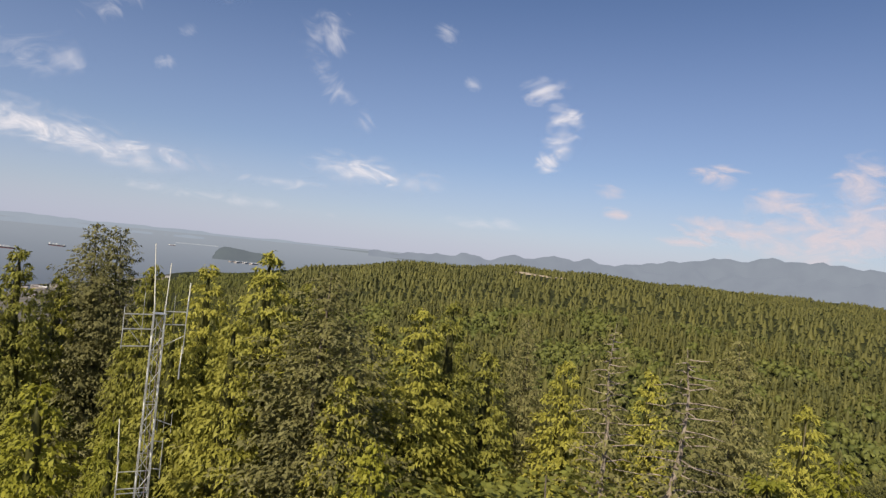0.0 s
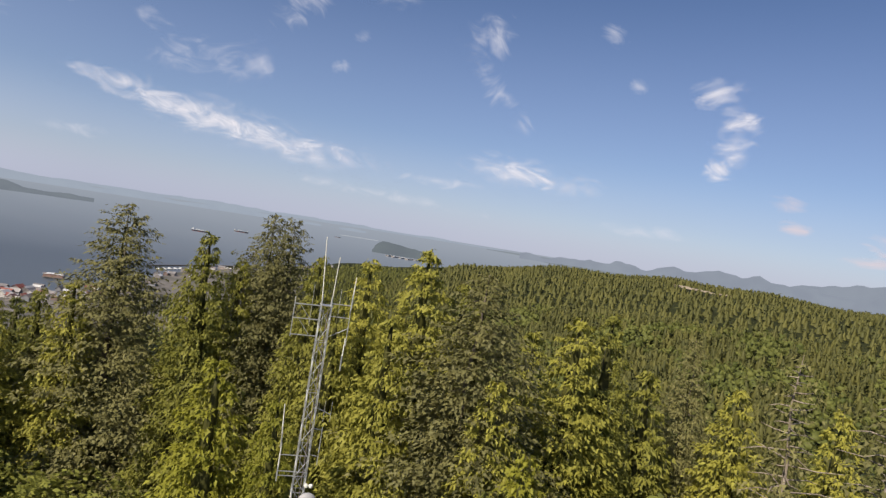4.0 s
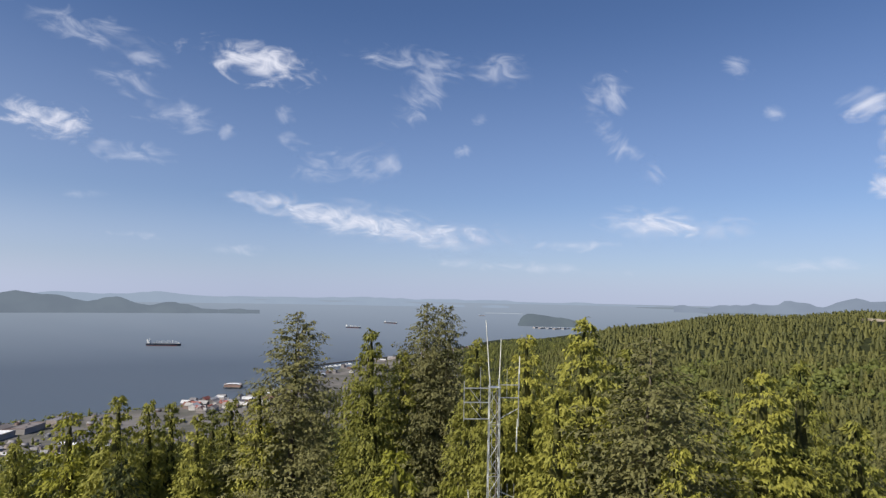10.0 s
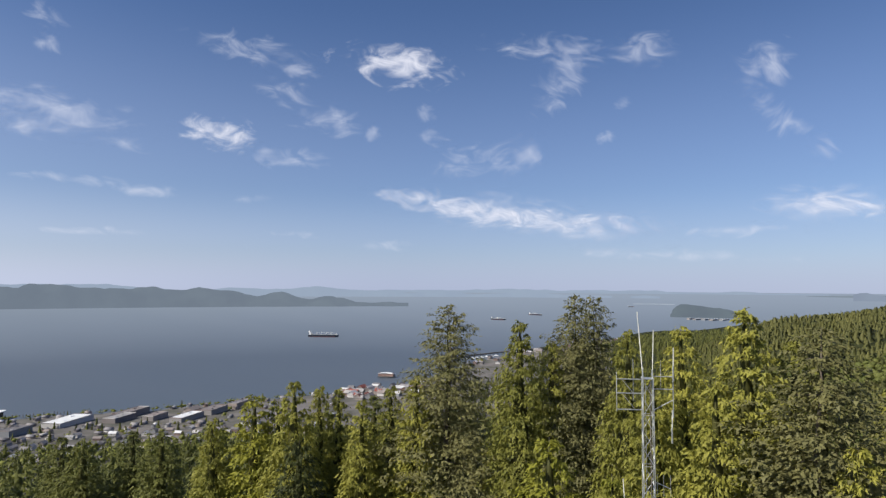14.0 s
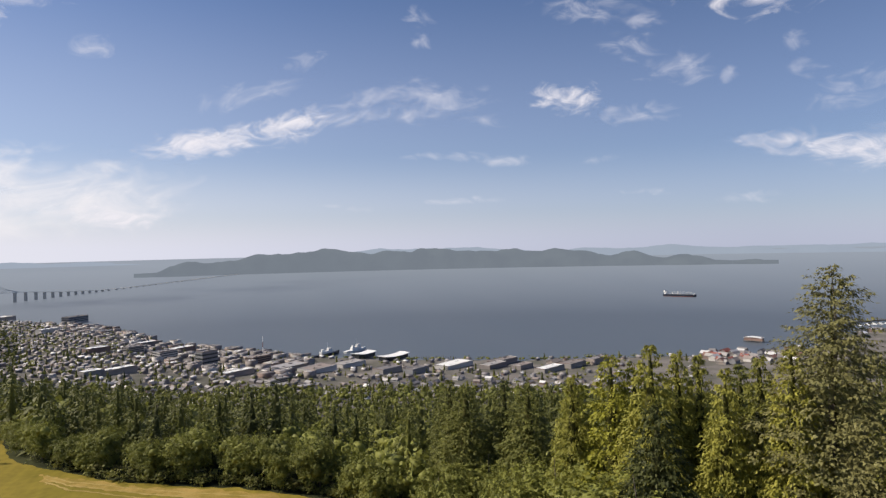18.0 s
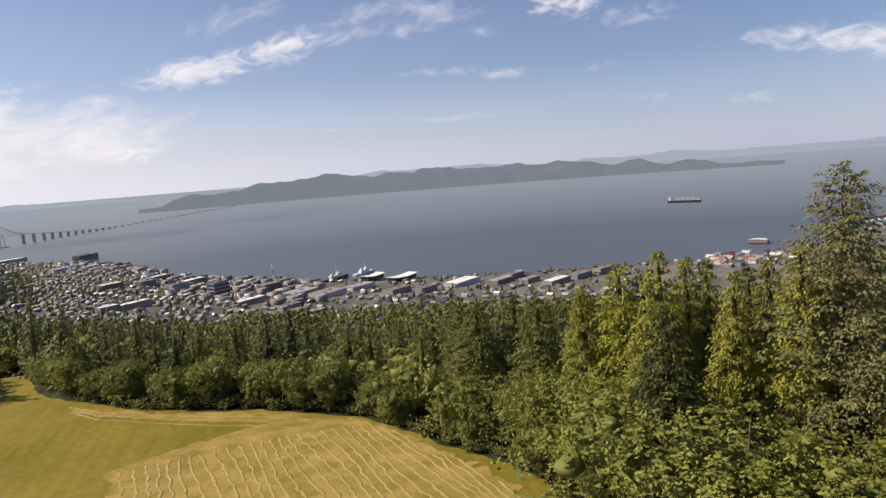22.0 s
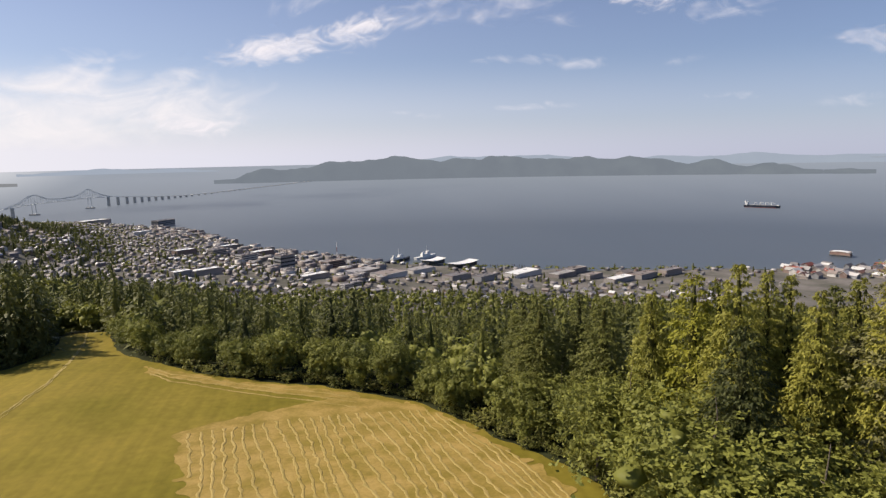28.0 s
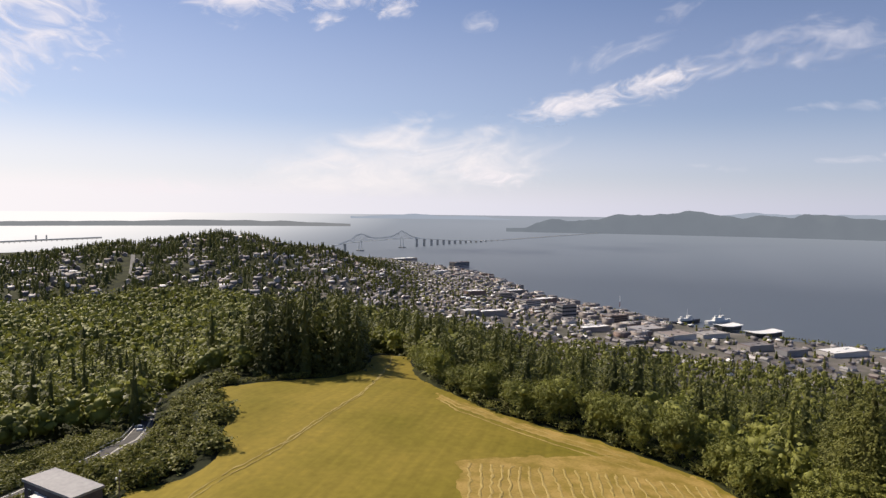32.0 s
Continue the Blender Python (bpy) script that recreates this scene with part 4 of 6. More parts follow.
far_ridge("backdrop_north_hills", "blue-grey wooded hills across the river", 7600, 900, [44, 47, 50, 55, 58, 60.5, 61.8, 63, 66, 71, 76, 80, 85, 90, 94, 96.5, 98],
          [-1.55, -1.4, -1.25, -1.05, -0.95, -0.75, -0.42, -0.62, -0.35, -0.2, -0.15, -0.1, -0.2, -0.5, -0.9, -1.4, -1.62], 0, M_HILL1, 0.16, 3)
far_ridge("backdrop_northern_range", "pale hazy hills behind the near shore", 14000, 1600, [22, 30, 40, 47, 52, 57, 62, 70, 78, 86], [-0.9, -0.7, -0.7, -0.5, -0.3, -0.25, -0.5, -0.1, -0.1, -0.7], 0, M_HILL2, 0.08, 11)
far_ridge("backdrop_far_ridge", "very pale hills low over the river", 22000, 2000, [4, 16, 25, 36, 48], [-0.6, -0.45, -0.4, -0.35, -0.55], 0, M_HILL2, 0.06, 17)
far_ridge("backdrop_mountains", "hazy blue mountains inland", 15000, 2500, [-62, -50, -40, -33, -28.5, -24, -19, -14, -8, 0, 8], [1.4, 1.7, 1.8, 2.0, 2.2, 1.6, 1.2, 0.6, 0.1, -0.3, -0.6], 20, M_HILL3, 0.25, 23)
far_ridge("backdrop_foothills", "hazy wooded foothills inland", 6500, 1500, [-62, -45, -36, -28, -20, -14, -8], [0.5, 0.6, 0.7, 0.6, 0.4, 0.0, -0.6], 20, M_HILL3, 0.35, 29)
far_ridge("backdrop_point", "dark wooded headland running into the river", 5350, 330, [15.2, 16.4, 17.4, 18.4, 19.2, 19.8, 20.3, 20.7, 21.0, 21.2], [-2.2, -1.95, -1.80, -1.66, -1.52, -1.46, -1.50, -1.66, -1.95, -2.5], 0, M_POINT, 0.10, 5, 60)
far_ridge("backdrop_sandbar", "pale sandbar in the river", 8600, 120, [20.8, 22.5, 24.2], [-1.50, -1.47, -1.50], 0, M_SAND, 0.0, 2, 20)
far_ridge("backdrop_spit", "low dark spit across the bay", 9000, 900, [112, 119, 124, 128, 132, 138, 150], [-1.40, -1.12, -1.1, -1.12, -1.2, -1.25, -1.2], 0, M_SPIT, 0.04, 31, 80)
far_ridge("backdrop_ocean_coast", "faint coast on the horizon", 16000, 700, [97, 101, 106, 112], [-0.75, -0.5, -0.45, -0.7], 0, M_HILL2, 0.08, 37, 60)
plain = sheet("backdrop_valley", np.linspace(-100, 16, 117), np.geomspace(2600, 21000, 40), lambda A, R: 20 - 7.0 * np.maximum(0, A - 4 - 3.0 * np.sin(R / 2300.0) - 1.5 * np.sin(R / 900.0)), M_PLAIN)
tagged(plain, "hazy valley land beyond the ridge", "land", kind="structure")


def cloud_material(name, tint, soft, fill, most, grain=0.8):
    m = bpy.data.materials.new(name)
    m.use_nodes = True
    n, l = m.node_tree.nodes, m.node_tree.links
    n.remove(n["Principled BSDF"])
    tc = n.new("ShaderNodeTexCoord")
    un = n.new("ShaderNodeAttribute")
    un.attribute_name = "unit"
    ob = n.new("ShaderNodeObjectInfo")
    mp = n.new("ShaderNodeMapping")
    l.new(tc.outputs["Object"], mp.inputs["Vector"])
    cx = n.new("ShaderNodeCombineXYZ")
    ml = n.new("ShaderNodeMath")
    ml.operation = "MULTIPLY"
    ml.inputs[1].default_value = 50
    l.new(ob.outputs["Random"], ml.inputs[0])
    l.new(ml.outputs[0], cx.inputs[2])
    l.new(cx.outputs[0], mp.inputs["Location"])
    mp.inputs["Scale"].default_value = (0.42, 0.85, 1.0)
    nz = n.new("ShaderNodeTexNoise")
    nz.inputs["Scale"].default_value = grain
    nz.inputs["Detail"].default_value = 8
    nz.inputs["Roughness"].default_value = 0.56
    nz.inputs["Distortion"].default_value = 1.1
    l.new(mp.outputs[0], nz.inputs["Vector"])
    ln = n.new("ShaderNodeVectorMath")
    ln.operation = "LENGTH"
    l.new(un.outputs["Vector"], ln.inputs[0])
    sq = n.new("ShaderNodeMath")
    sq.operation = "POWER"
    sq.inputs[1].default_value = 1.7
    l.new(ln.outputs["Value"], sq.inputs[0])
    fall = n.new("ShaderNodeMath")
    fall.operation = "MULTIPLY_ADD"
    fall.inputs[1].default_value, fall.inputs[2].default_value = -1.0, fill - 1.15
    l.new(sq.outputs[0], fall.inputs[0])
    ad = n.new("ShaderNodeMath")
    ad.operation = "MULTIPLY_ADD"
    ad.inputs[1].default_value = 2.3
    l.new(nz.outputs[0], ad.inputs[0])
    l.new(fall.outputs[0], ad.inputs[2])
    al = n.new("ShaderNodeMapRange")
    al.interpolation_type = "SMOOTHSTEP"
    al.inputs[1].default_value, al.inputs[2].default_value = 0.0, soft
    al.inputs[4].default_value = most
    l.new(ad.outputs[0], al.inputs[0])
    em = n.new("ShaderNodeEmission")
    socket_color(em, 0, tint)
    tr = n.new("ShaderNodeBsdfTransparent")
    ms = n.new("ShaderNodeMixShader")
    l.new(al.outputs[0], ms.inputs[0])
    l.new(tr.outputs[0], ms.inputs[1])
    l.new(em.outputs[0], ms.inputs[2])
    l.new(ms.outputs[0], n["Material Output"].inputs[0])
    return m


M_CIRRUS = cloud_material("thin_cloud", (0.56, 0.57, 0.64), 1.35, 0.50, 0.72)
M_PUFF = cloud_material("bright_cloud", (0.64, 0.63, 0.68), 1.15, 0.62, 0.95, 0.9)
M_ROSE = cloud_material("pinkish_cloud", (0.53, 0.48, 0.53), 1.1, 0.66, 0.9)
M_BANK = cloud_material("cloud_bank", (0.66, 0.65, 0.68), 1.5, 0.80, 0.9, 0.5)
cloud_disc = mesh_np("cloud", np.array([[math.cos(i * math.pi / 16), math.sin(i * math.pi / 16), 0] for i in range(32)] + [[0, 0, 0]]), np.array([[i, (i + 1) % 32, 32] for i in range(32)]))


def cloud(az, el, w, h, tilt=0.0, material=M_CIRRUS, dist=4880.0, label="thin white wisp of cloud in the blue sky"):
    a, e = radians(az), radians(el)
    p = Vector((-math.sin(a) * math.cos(e), math.cos(a) * math.cos(e), math.sin(e))) * dist + Vector((0, 0, EYE))
    q = (Vector((0, 0, EYE)) - p).to_track_quat("Z", "Y").to_matrix().to_4x4() @ pose(0, 0, 0, 0, 0, -tilt)
    me = cloud_disc.copy()
    me.materials.append(material)
    V = np.array([v.co for v in cloud_disc.vertices])
    at = me.attributes.new("unit", "FLOAT_VECTOR", "POINT")
    at.data.foreach_set("vector", V.astype(np.float32).ravel())
    me.vertices.foreach_set("co", (V * np.array([w / 2 * 1.45, h / 2 * 1.7, 1.0])).astype(np.float32).ravel())
    ob = new("cloud", me)
    ob.matrix_world = Matrix.Translation(p) @ q @ Matrix.Scale(dist * math.tan(radians(1.0)), 4)
    return tagged(ob, label, "cloud", kind="structure")



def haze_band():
    """An added glowing ring that imitates the pale air low over the horizon; it lies far off and thins out upwards."""
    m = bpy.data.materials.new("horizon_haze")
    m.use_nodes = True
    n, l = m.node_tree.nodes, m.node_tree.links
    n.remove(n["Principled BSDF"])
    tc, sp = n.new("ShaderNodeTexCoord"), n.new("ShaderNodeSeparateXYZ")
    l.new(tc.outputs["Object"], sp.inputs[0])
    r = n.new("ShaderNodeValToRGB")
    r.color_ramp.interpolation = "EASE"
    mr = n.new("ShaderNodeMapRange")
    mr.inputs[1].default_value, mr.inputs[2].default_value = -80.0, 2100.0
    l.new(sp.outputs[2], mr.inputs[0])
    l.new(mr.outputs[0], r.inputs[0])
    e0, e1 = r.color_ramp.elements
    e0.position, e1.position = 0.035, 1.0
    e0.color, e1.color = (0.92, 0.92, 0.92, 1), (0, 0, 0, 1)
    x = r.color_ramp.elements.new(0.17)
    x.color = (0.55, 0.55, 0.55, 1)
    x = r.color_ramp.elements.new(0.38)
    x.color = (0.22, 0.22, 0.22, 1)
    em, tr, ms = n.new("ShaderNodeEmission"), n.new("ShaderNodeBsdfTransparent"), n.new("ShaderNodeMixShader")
    # the ring's glow is painted whiter and thicker on the sun's side
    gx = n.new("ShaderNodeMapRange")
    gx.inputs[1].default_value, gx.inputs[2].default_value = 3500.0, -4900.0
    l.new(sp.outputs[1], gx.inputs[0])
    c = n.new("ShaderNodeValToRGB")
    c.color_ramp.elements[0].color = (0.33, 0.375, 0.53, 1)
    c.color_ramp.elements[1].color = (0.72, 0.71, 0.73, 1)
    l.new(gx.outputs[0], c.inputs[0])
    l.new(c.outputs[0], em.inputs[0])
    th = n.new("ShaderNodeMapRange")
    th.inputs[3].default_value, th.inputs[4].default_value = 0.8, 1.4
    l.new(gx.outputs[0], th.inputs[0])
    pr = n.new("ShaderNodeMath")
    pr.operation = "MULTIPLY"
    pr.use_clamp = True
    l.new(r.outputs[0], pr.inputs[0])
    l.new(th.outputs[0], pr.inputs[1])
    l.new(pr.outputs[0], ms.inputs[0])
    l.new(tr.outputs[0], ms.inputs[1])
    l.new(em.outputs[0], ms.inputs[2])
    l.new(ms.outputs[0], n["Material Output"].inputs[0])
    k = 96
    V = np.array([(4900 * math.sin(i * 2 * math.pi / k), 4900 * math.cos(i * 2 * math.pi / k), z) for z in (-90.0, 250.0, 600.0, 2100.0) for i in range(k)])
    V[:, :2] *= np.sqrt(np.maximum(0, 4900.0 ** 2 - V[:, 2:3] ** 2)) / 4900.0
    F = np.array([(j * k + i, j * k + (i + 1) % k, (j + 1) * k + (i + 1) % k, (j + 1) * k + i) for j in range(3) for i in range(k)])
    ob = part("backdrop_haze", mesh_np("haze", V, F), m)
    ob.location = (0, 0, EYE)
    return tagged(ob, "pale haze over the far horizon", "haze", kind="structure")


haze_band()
CIRRUS = [  # bearing, elevation, width, height, tilt (clockwise)
    (-8.2, 11.6, 3.0, 6.5, -10), (-6.3, 15.2, 4.0, 2.2, -20), (9.2, 6.5, 10.0, 2.8, 4), (4.0, 5.9, 5.0, 2.0, 4), (34.0, 6.4, 22.0, 3.2, 7), (29.0, 4.8, 9.0, 1.4, 3), (16, 4.6, 10, 0.9, 0),
    (13.0, 13.8, 2.5, 7.0, -45), (13.8, 17.6, 4.5, 4.0, 35), (9.5, 10.6, 2.2, 2.2, 30), (2.9, 18.9, 2.4, 2.0, 20), (0.2, 15.0, 1.8, 1.2, 10), (24.8, 15.8, 1.8, 1.3, 20), (30.6, 17.6, 4.0, 6.0, 40),
    (31.0, 20.6, 14.0, 2.2, 8), (23.4, 20.0, 6.0, 2.5, 5), (36.6, 11.2, 9.5, 3.2, -6), (33.2, 11.7, 2.5, 2.2, -50), (41.8, 13.2, 3.5, 1.4, 12), (26.6, 12.9, 2.0, 1.0, 5),
    (51.4, 14.4, 7.0, 2.4, 3), (47.4, 13.4, 1.6, 1.2, 0), (42.5, 15.4, 2.0, 1.6, 20), (54.4, 11.2, 6.0, 1.6, 2), (56.6, 11.0, 2.5, 1.6, 10), (55, 16.5, 6.0, 2.0, 8), (58.4, 20.0, 11.0, 2.2, 8), (54.6, 18.6, 4.5, 1.4, 8),
    (72.0, 13.4, 11.0, 3.0, 2), (74.0, 11.6, 6.0, 1.2, 0), (68.0, 11.2, 5.0, 1.2, 0), (73.6, 20.0, 3.0, 1.6, 15), (73.5, 18.0, 2.0, 1.2, 10), (53.8, 4.4, 6.0, 0.8, 0), (66.0, 7.6, 5.0, 1.0, 0), (69.5, 8.0, 4.0, 0.9, 0), (46, 3.6, 6, 1.0, 0),
    (57.4, 7.4, 5.0, 0.9, -3), (88.2, 13.5, 8.5, 2.0, -17), (78.0, 13.4, 9.0, 1.6, -12), (76.0, 12.0, 6.0, 1.2, -8), (80.5, 11.6, 9.0, 1.4, -14), (73.2, 8.2, 5.0, 0.8, -3), (89.8, 10.2, 2.6, 0.9, 0), (84.0, 16.2, 4.0, 2.0, -20),
    (82.0, 3.9, 3.0, 0.5, 0), (79.4, 3.6, 2.2, 0.6, 0), (70, 4.2, 9, 0.7, 0), (105, 19.4, 7.0, 2.0, -10), (100.5, 16.0, 4.0, 1.8, -15), (20, 2.6, 16, 1.0, 2), (-2, 3.0, 9, 1.0, 0), (44, 8.0, 7, 0.9, 2)]
for i, c in enumerate(CIRRUS):
    cloud(*c, dist=4885 - i * 1.1)
for i, c in enumerate([(-8.0, 10.4, 3.4, 1.8, -12), (-8.4, 12.6, 3.2, 1.5, -10), (-6.6, 14.6, 3.4, 1.3, -15), (-7.4, 9.0, 2.6, 1.6, -10), (35.5, 6.4, 22.0, 2.0, 7), (9.0, 6.4, 7.0, 1.6, 3), (45.2, 19.4, 9.5, 3.0, 4), (44.2, 19.6, 4.0, 2.4, 0), (61.5, 12.9, 4.5, 2.2, 4), (59.4, 12.6, 3.5, 2.2, 0), (89.6, 9.8, 15.0, 2.2, -9), (93.5, 9.0, 7.0, 1.8, -5), (85.0, 11.3, 7.0, 1.6, -16), (106.0, 4.6, 23.0, 5.0, -3), (108.5, 6.3, 7.0, 2.0, 0),
                       (99.0, 3.0, 9.0, 1.8, -3), (113.0, 3.0, 16.0, 3.2, 0), (100.5, 6.6, 4.0, 1.4, -12), (135.5, 14.5, 9.0, 7.0, 10), (138.5, 10.0, 4.0, 5.0, 30), (121.0, 17.6, 10.0, 3.6, -5), (112.0, 18.6, 8.0, 3.0, -10), (114, 16.0, 3.0, 1.2, -20), (128.0, 1.6, 12.0, 1.2, 0), (108, 17.2, 4, 1.6, -15)]):
    cloud(*c, material=M_BANK if c[1] < 7 and 100 < c[0] < 120 else M_PUFF, dist=4820 - i * 1.1, label="bright white cloud in the sky")
for i, c in enumerate([(-29.0, 4.0, 12.0, 4.2, 0), (-22.0, 4.2, 8.0, 1.8, 3), (-26.0, 6.6, 5.0, 1.8, 0), (-31.5, 8.6, 4.0, 3.2, 0), (-21.2, 8.6, 4.0, 1.8, 0), (-33.5, 5.6, 6.0, 4.0, 0), (-12.8, 6.6, 3.2, 1.4, 5), (-20.0, 3.0, 6.0, 1.0, 0), (-13.6, 4.9, 2.2, 0.9, 0)]):
    cloud(*c, material=M_ROSE, dist=4760 - i * 1.1, label="pale pinkish cumulus cloud near the horizon")


# ---- hay rows, track and road ----
HAY_EDGE = [pol(*p) for p in [(103.0, 149), (94.9, 157), (88.2, 164), (81.5, 157), (78.2, 142), (74.0, 127), (69, 113), (66, 103), (64, 92), (80, 84), (100, 84), (103, 122)]]
cut = patch("mown_strip", HAY_EDGE, 0.9, M_STUBBLE, 0.17, 3.4)
tagged(cut, "mown part of the meadow with pale stubble", "stubble", kind="structure")
STRIP = [pol(*p) for p in [(105.0, 216), (103.4, 206), (97.9, 185), (92, 175), (87.0, 166), (87.2, 160), (92, 167), (97, 177), (102, 192), (104.6, 204)]]
cut2 = patch("mown_strip_edge", STRIP, 0.9, M_STUBBLE, 0.16, 2.6)
tagged(cut2, "narrow mown strip along the trees", "stubble", kind="structure")


def ridge_line(pts, width, height, seed, material, name, step=0.9, gappy=0.0, lift=0.15):
    """A low, ragged ridge that lies on the ground along a line."""
    bm = bmesh.new()
    prev, k = None, 0
    for (x1, y1), (x2, y2) in zip(pts, pts[1:]):
        n = max(1, int(math.hypot(x2 - x1, y2 - y1) / step))
        dx, dy = (x2 - x1) / n, (y2 - y1) / n
        L = math.hypot(dx, dy)
        sx, sy = -dy / L, dx / L
        for i in range(n):
            k += 1
            w = noise.noise((k * 0.23, seed * 3.1, 0)) * 0.55 + noise.noise((k * 0.9, seed * 2.1, 4.0)) * 0.3
            wd = width * (0.75 + 0.9 * noise.noise((k * 0.41, seed, 5.0)))
            if gappy and noise.noise((k * 0.12, seed * 1.7, 8.0)) > 0.55 - gappy:
                prev = None
                continue
            x, y = x1 + dx * i + sx * w, y1 + dy * i + sy * w
            row = []
            for s, hh in ((-0.5, 0.0), (-0.2, 0.9), (0.2, 1.0), (0.5, 0.0)):
                px, py = x + sx * wd * s, y + sy * wd * s
                az, r = polar(px, py)
                row.append(bm.verts.new((px, py, ground(az, r) + lift + height * hh * (0.7 + 0.6 * noise.noise((px * 0.7, py * 0.7, 1.0))))))
            if prev:
                for q in range(3):
                    bm.faces.new((prev[q], row[q], row[q + 1], prev[q + 1]))
            prev = row
    return part(name, bm, material)


for i in range(34):
    s = i / 33
    y0 = -31 + 79 * s
    x0 = float(np.interp(y0, [-31, -10, 10, 25, 33, 48], [-145, -150, -151, -151, -132, -104]))
    ang = 0.17 - 0.05 * s
    L = 64 - 22 * max(0.0, s - 0.6)
    pts = [(x0 + L * t * math.cos(ang), y0 + L * t * math.sin(ang) + 0.7 * math.sin(t * 5 + i * 0.7)) for t in (0.02, 0.2, 0.4, 0.6, 0.8, 0.9, 1.0)]
    pts = [q for q in pts if inside(HAY_EDGE, *q)]
    if len(pts) < 2:
        continue
    h = ridge_line(pts, 0.95, 0.15, i, M_HAY, "windrow", step=0.7, gappy=0.0)
    tagged(h, "windrow of pale dry hay on the mown meadow", "hay row", "hay rows")
for i in range(3):
    pts = [pol(a, r - 6 - i * 4.0) for a, r in [(104.4, 217), (103.0, 206), (98, 190), (92, 177), (87, 168)]]
    h = ridge_line(pts, 0.9, 0.07, 40 + i, M_HAY, "windrow", gappy=0.0)
    tagged(h, "thin windrow of hay near the trees", "hay row", "hay rows")
TRACK = [(133, 114), (129, 128), (125.9, 140), (122, 150), (118.9, 161), (115.5, 181), (111.8, 207), (110.0, 234), (108.9, 262), (108.6, 292)]
for off in (-0.9, 0.9):
    ln = ridge_line([pol(a, r + off * 1.3) for a, r in TRACK], 0.5, 0.0, off * 5, M_TRACK, "wheel_rut", lift=0.2)
    tagged(ln, "pale wheel rut worn across the meadow", "track", kind="structure")

ROAD = [(127.6, 365), (128.0, 335), (128.25, 308), (128.5, 282), (128.8, 255), (129.3, 230), (130.1, 209), (132.2, 194), (135.5, 183), (140, 174)]


def road_strip(name, off0, off1, lift, material, pts=ROAD):
    xy = [Vector(pol(*p)) for p in pts]
    fine = []
    for i in range(len(xy) - 1):
        for k in range(6):
            fine.append(xy[i].lerp(xy[i + 1], k / 6))
    fine.append(xy[-1])
    bm = bmesh.new()
    prev = None
    for i, p in enumerate(fine):
        d = (fine[min(i + 2, len(fine) - 1)] - fine[max(i - 2, 0)]).normalized()
        s = Vector((-d.y, d.x))
        az, r = polar(*p)
        z = ground(az, r) + 0.5 + lift
        row = [bm.verts.new((*(p + s * o), z - (0.0 if q else 0.0))) for q, o in enumerate((off0, off1))]
        if lift == 0:
            row += [bm.verts.new((*(p + s * (off1 + 1.5)), z - 1.6))]
            row.insert(0, bm.verts.new((*(p + s * (off0 - 1.5)), z - 1.6)))
        if prev:
            for q in range(len(row) - 1):
                bm.faces.new((prev[q], prev[q + 1], row[q + 1], row[q]))
        prev = row
    bmesh.ops.recalc_face_normals(bm, faces=bm.faces)
    return part(name, bm, material)


rd = tagged(road_strip("road", -4.4, 4.4, 0, M_ASPHALT), "narrow grey asphalt road curving through the woods", "road", kind="structure")
for a, b in ((-3.9, -3.65), (-0.28, -0.1), (0.1, 0.28), (3.65, 3.9)):
    ob = road_strip("road_line", a, b, 0.02, M_LINE)
    ob.parent = rd
verge = tagged(road_strip("verge", 4.6, 7.0, 0.015, M_TRACK, ROAD[2:6]), "dry grass verge beside the road", "verge", kind="structure")


# ---- buildings ----
def palette(name, colors, rough=0.75, metal=0.0):
    """One of several paint colours for each building, with weathering."""
    m = surface(name, (0.8, 0.8, 0.8), (1, 1, 1), 0.15, rough, metal, fine=1.2)
    n, l = m.node_tree.nodes, m.node_tree.links
    ob, ge = n.new("ShaderNodeObjectInfo"), n.new("ShaderNodeNewGeometry")
    s = n.new("ShaderNodeMath")
    l.new(ob.outputs["Random"], s.inputs[0])
    l.new(ge.outputs["Random Per Island"], s.inputs[1])
    f = n.new("ShaderNodeMath")
    f.operation = "FRACT"
    l.new(s.outputs[0], f.inputs[0])
    r = n.new("ShaderNodeValToRGB")
    r.color_ramp.interpolation = "CONSTANT"
    while len(r.color_ramp.elements) < len(colors):
        r.color_ramp.elements.new(0.5)
    for i, c in enumerate(colors):
        r.color_ramp.elements[i].position = i / len(colors)
    for i, c in enumerate(colors):
        r.color_ramp.elements[i].color = (*c, 1)
    l.new(f.outputs[0], r.inputs[0])
    b = n["Principled BSDF"]
    old = b.inputs["Base Color"].links[0].from_socket
    mx = n.new("ShaderNodeVectorMath")
    mx.operation = "MULTIPLY"
    l.new(old, mx.inputs[0])
    l.new(r.outputs[0], mx.inputs[1])
    l.new(mx.outputs[0], b.inputs["Base Color"])
    return m


M_WALLS = palette("painted_walls", [(0.55, 0.53, 0.51), (0.32, 0.30, 0.29), (0.23, 0.205, 0.20), (0.27, 0.245, 0.235), (0.34, 0.29, 0.26), (0.26, 0.265, 0.28), (0.19, 0.175, 0.17), (0.22, 0.16, 0.14)])
M_ROOFS = palette("roofs", [(0.207, 0.195, 0.201), (0.256, 0.238, 0.244), (0.183, 0.171, 0.171), (0.305, 0.287, 0.293), (0.244, 0.213, 0.201), (0.366, 0.354, 0.36), (0.207, 0.201, 0.213), (0.281, 0.262, 0.262), (0.293, 0.25, 0.232), (0.732, 0.72, 0.72), (0.561, 0.537, 0.525), (0.366, 0.348, 0.342), (0.22, 0.207, 0.213)])
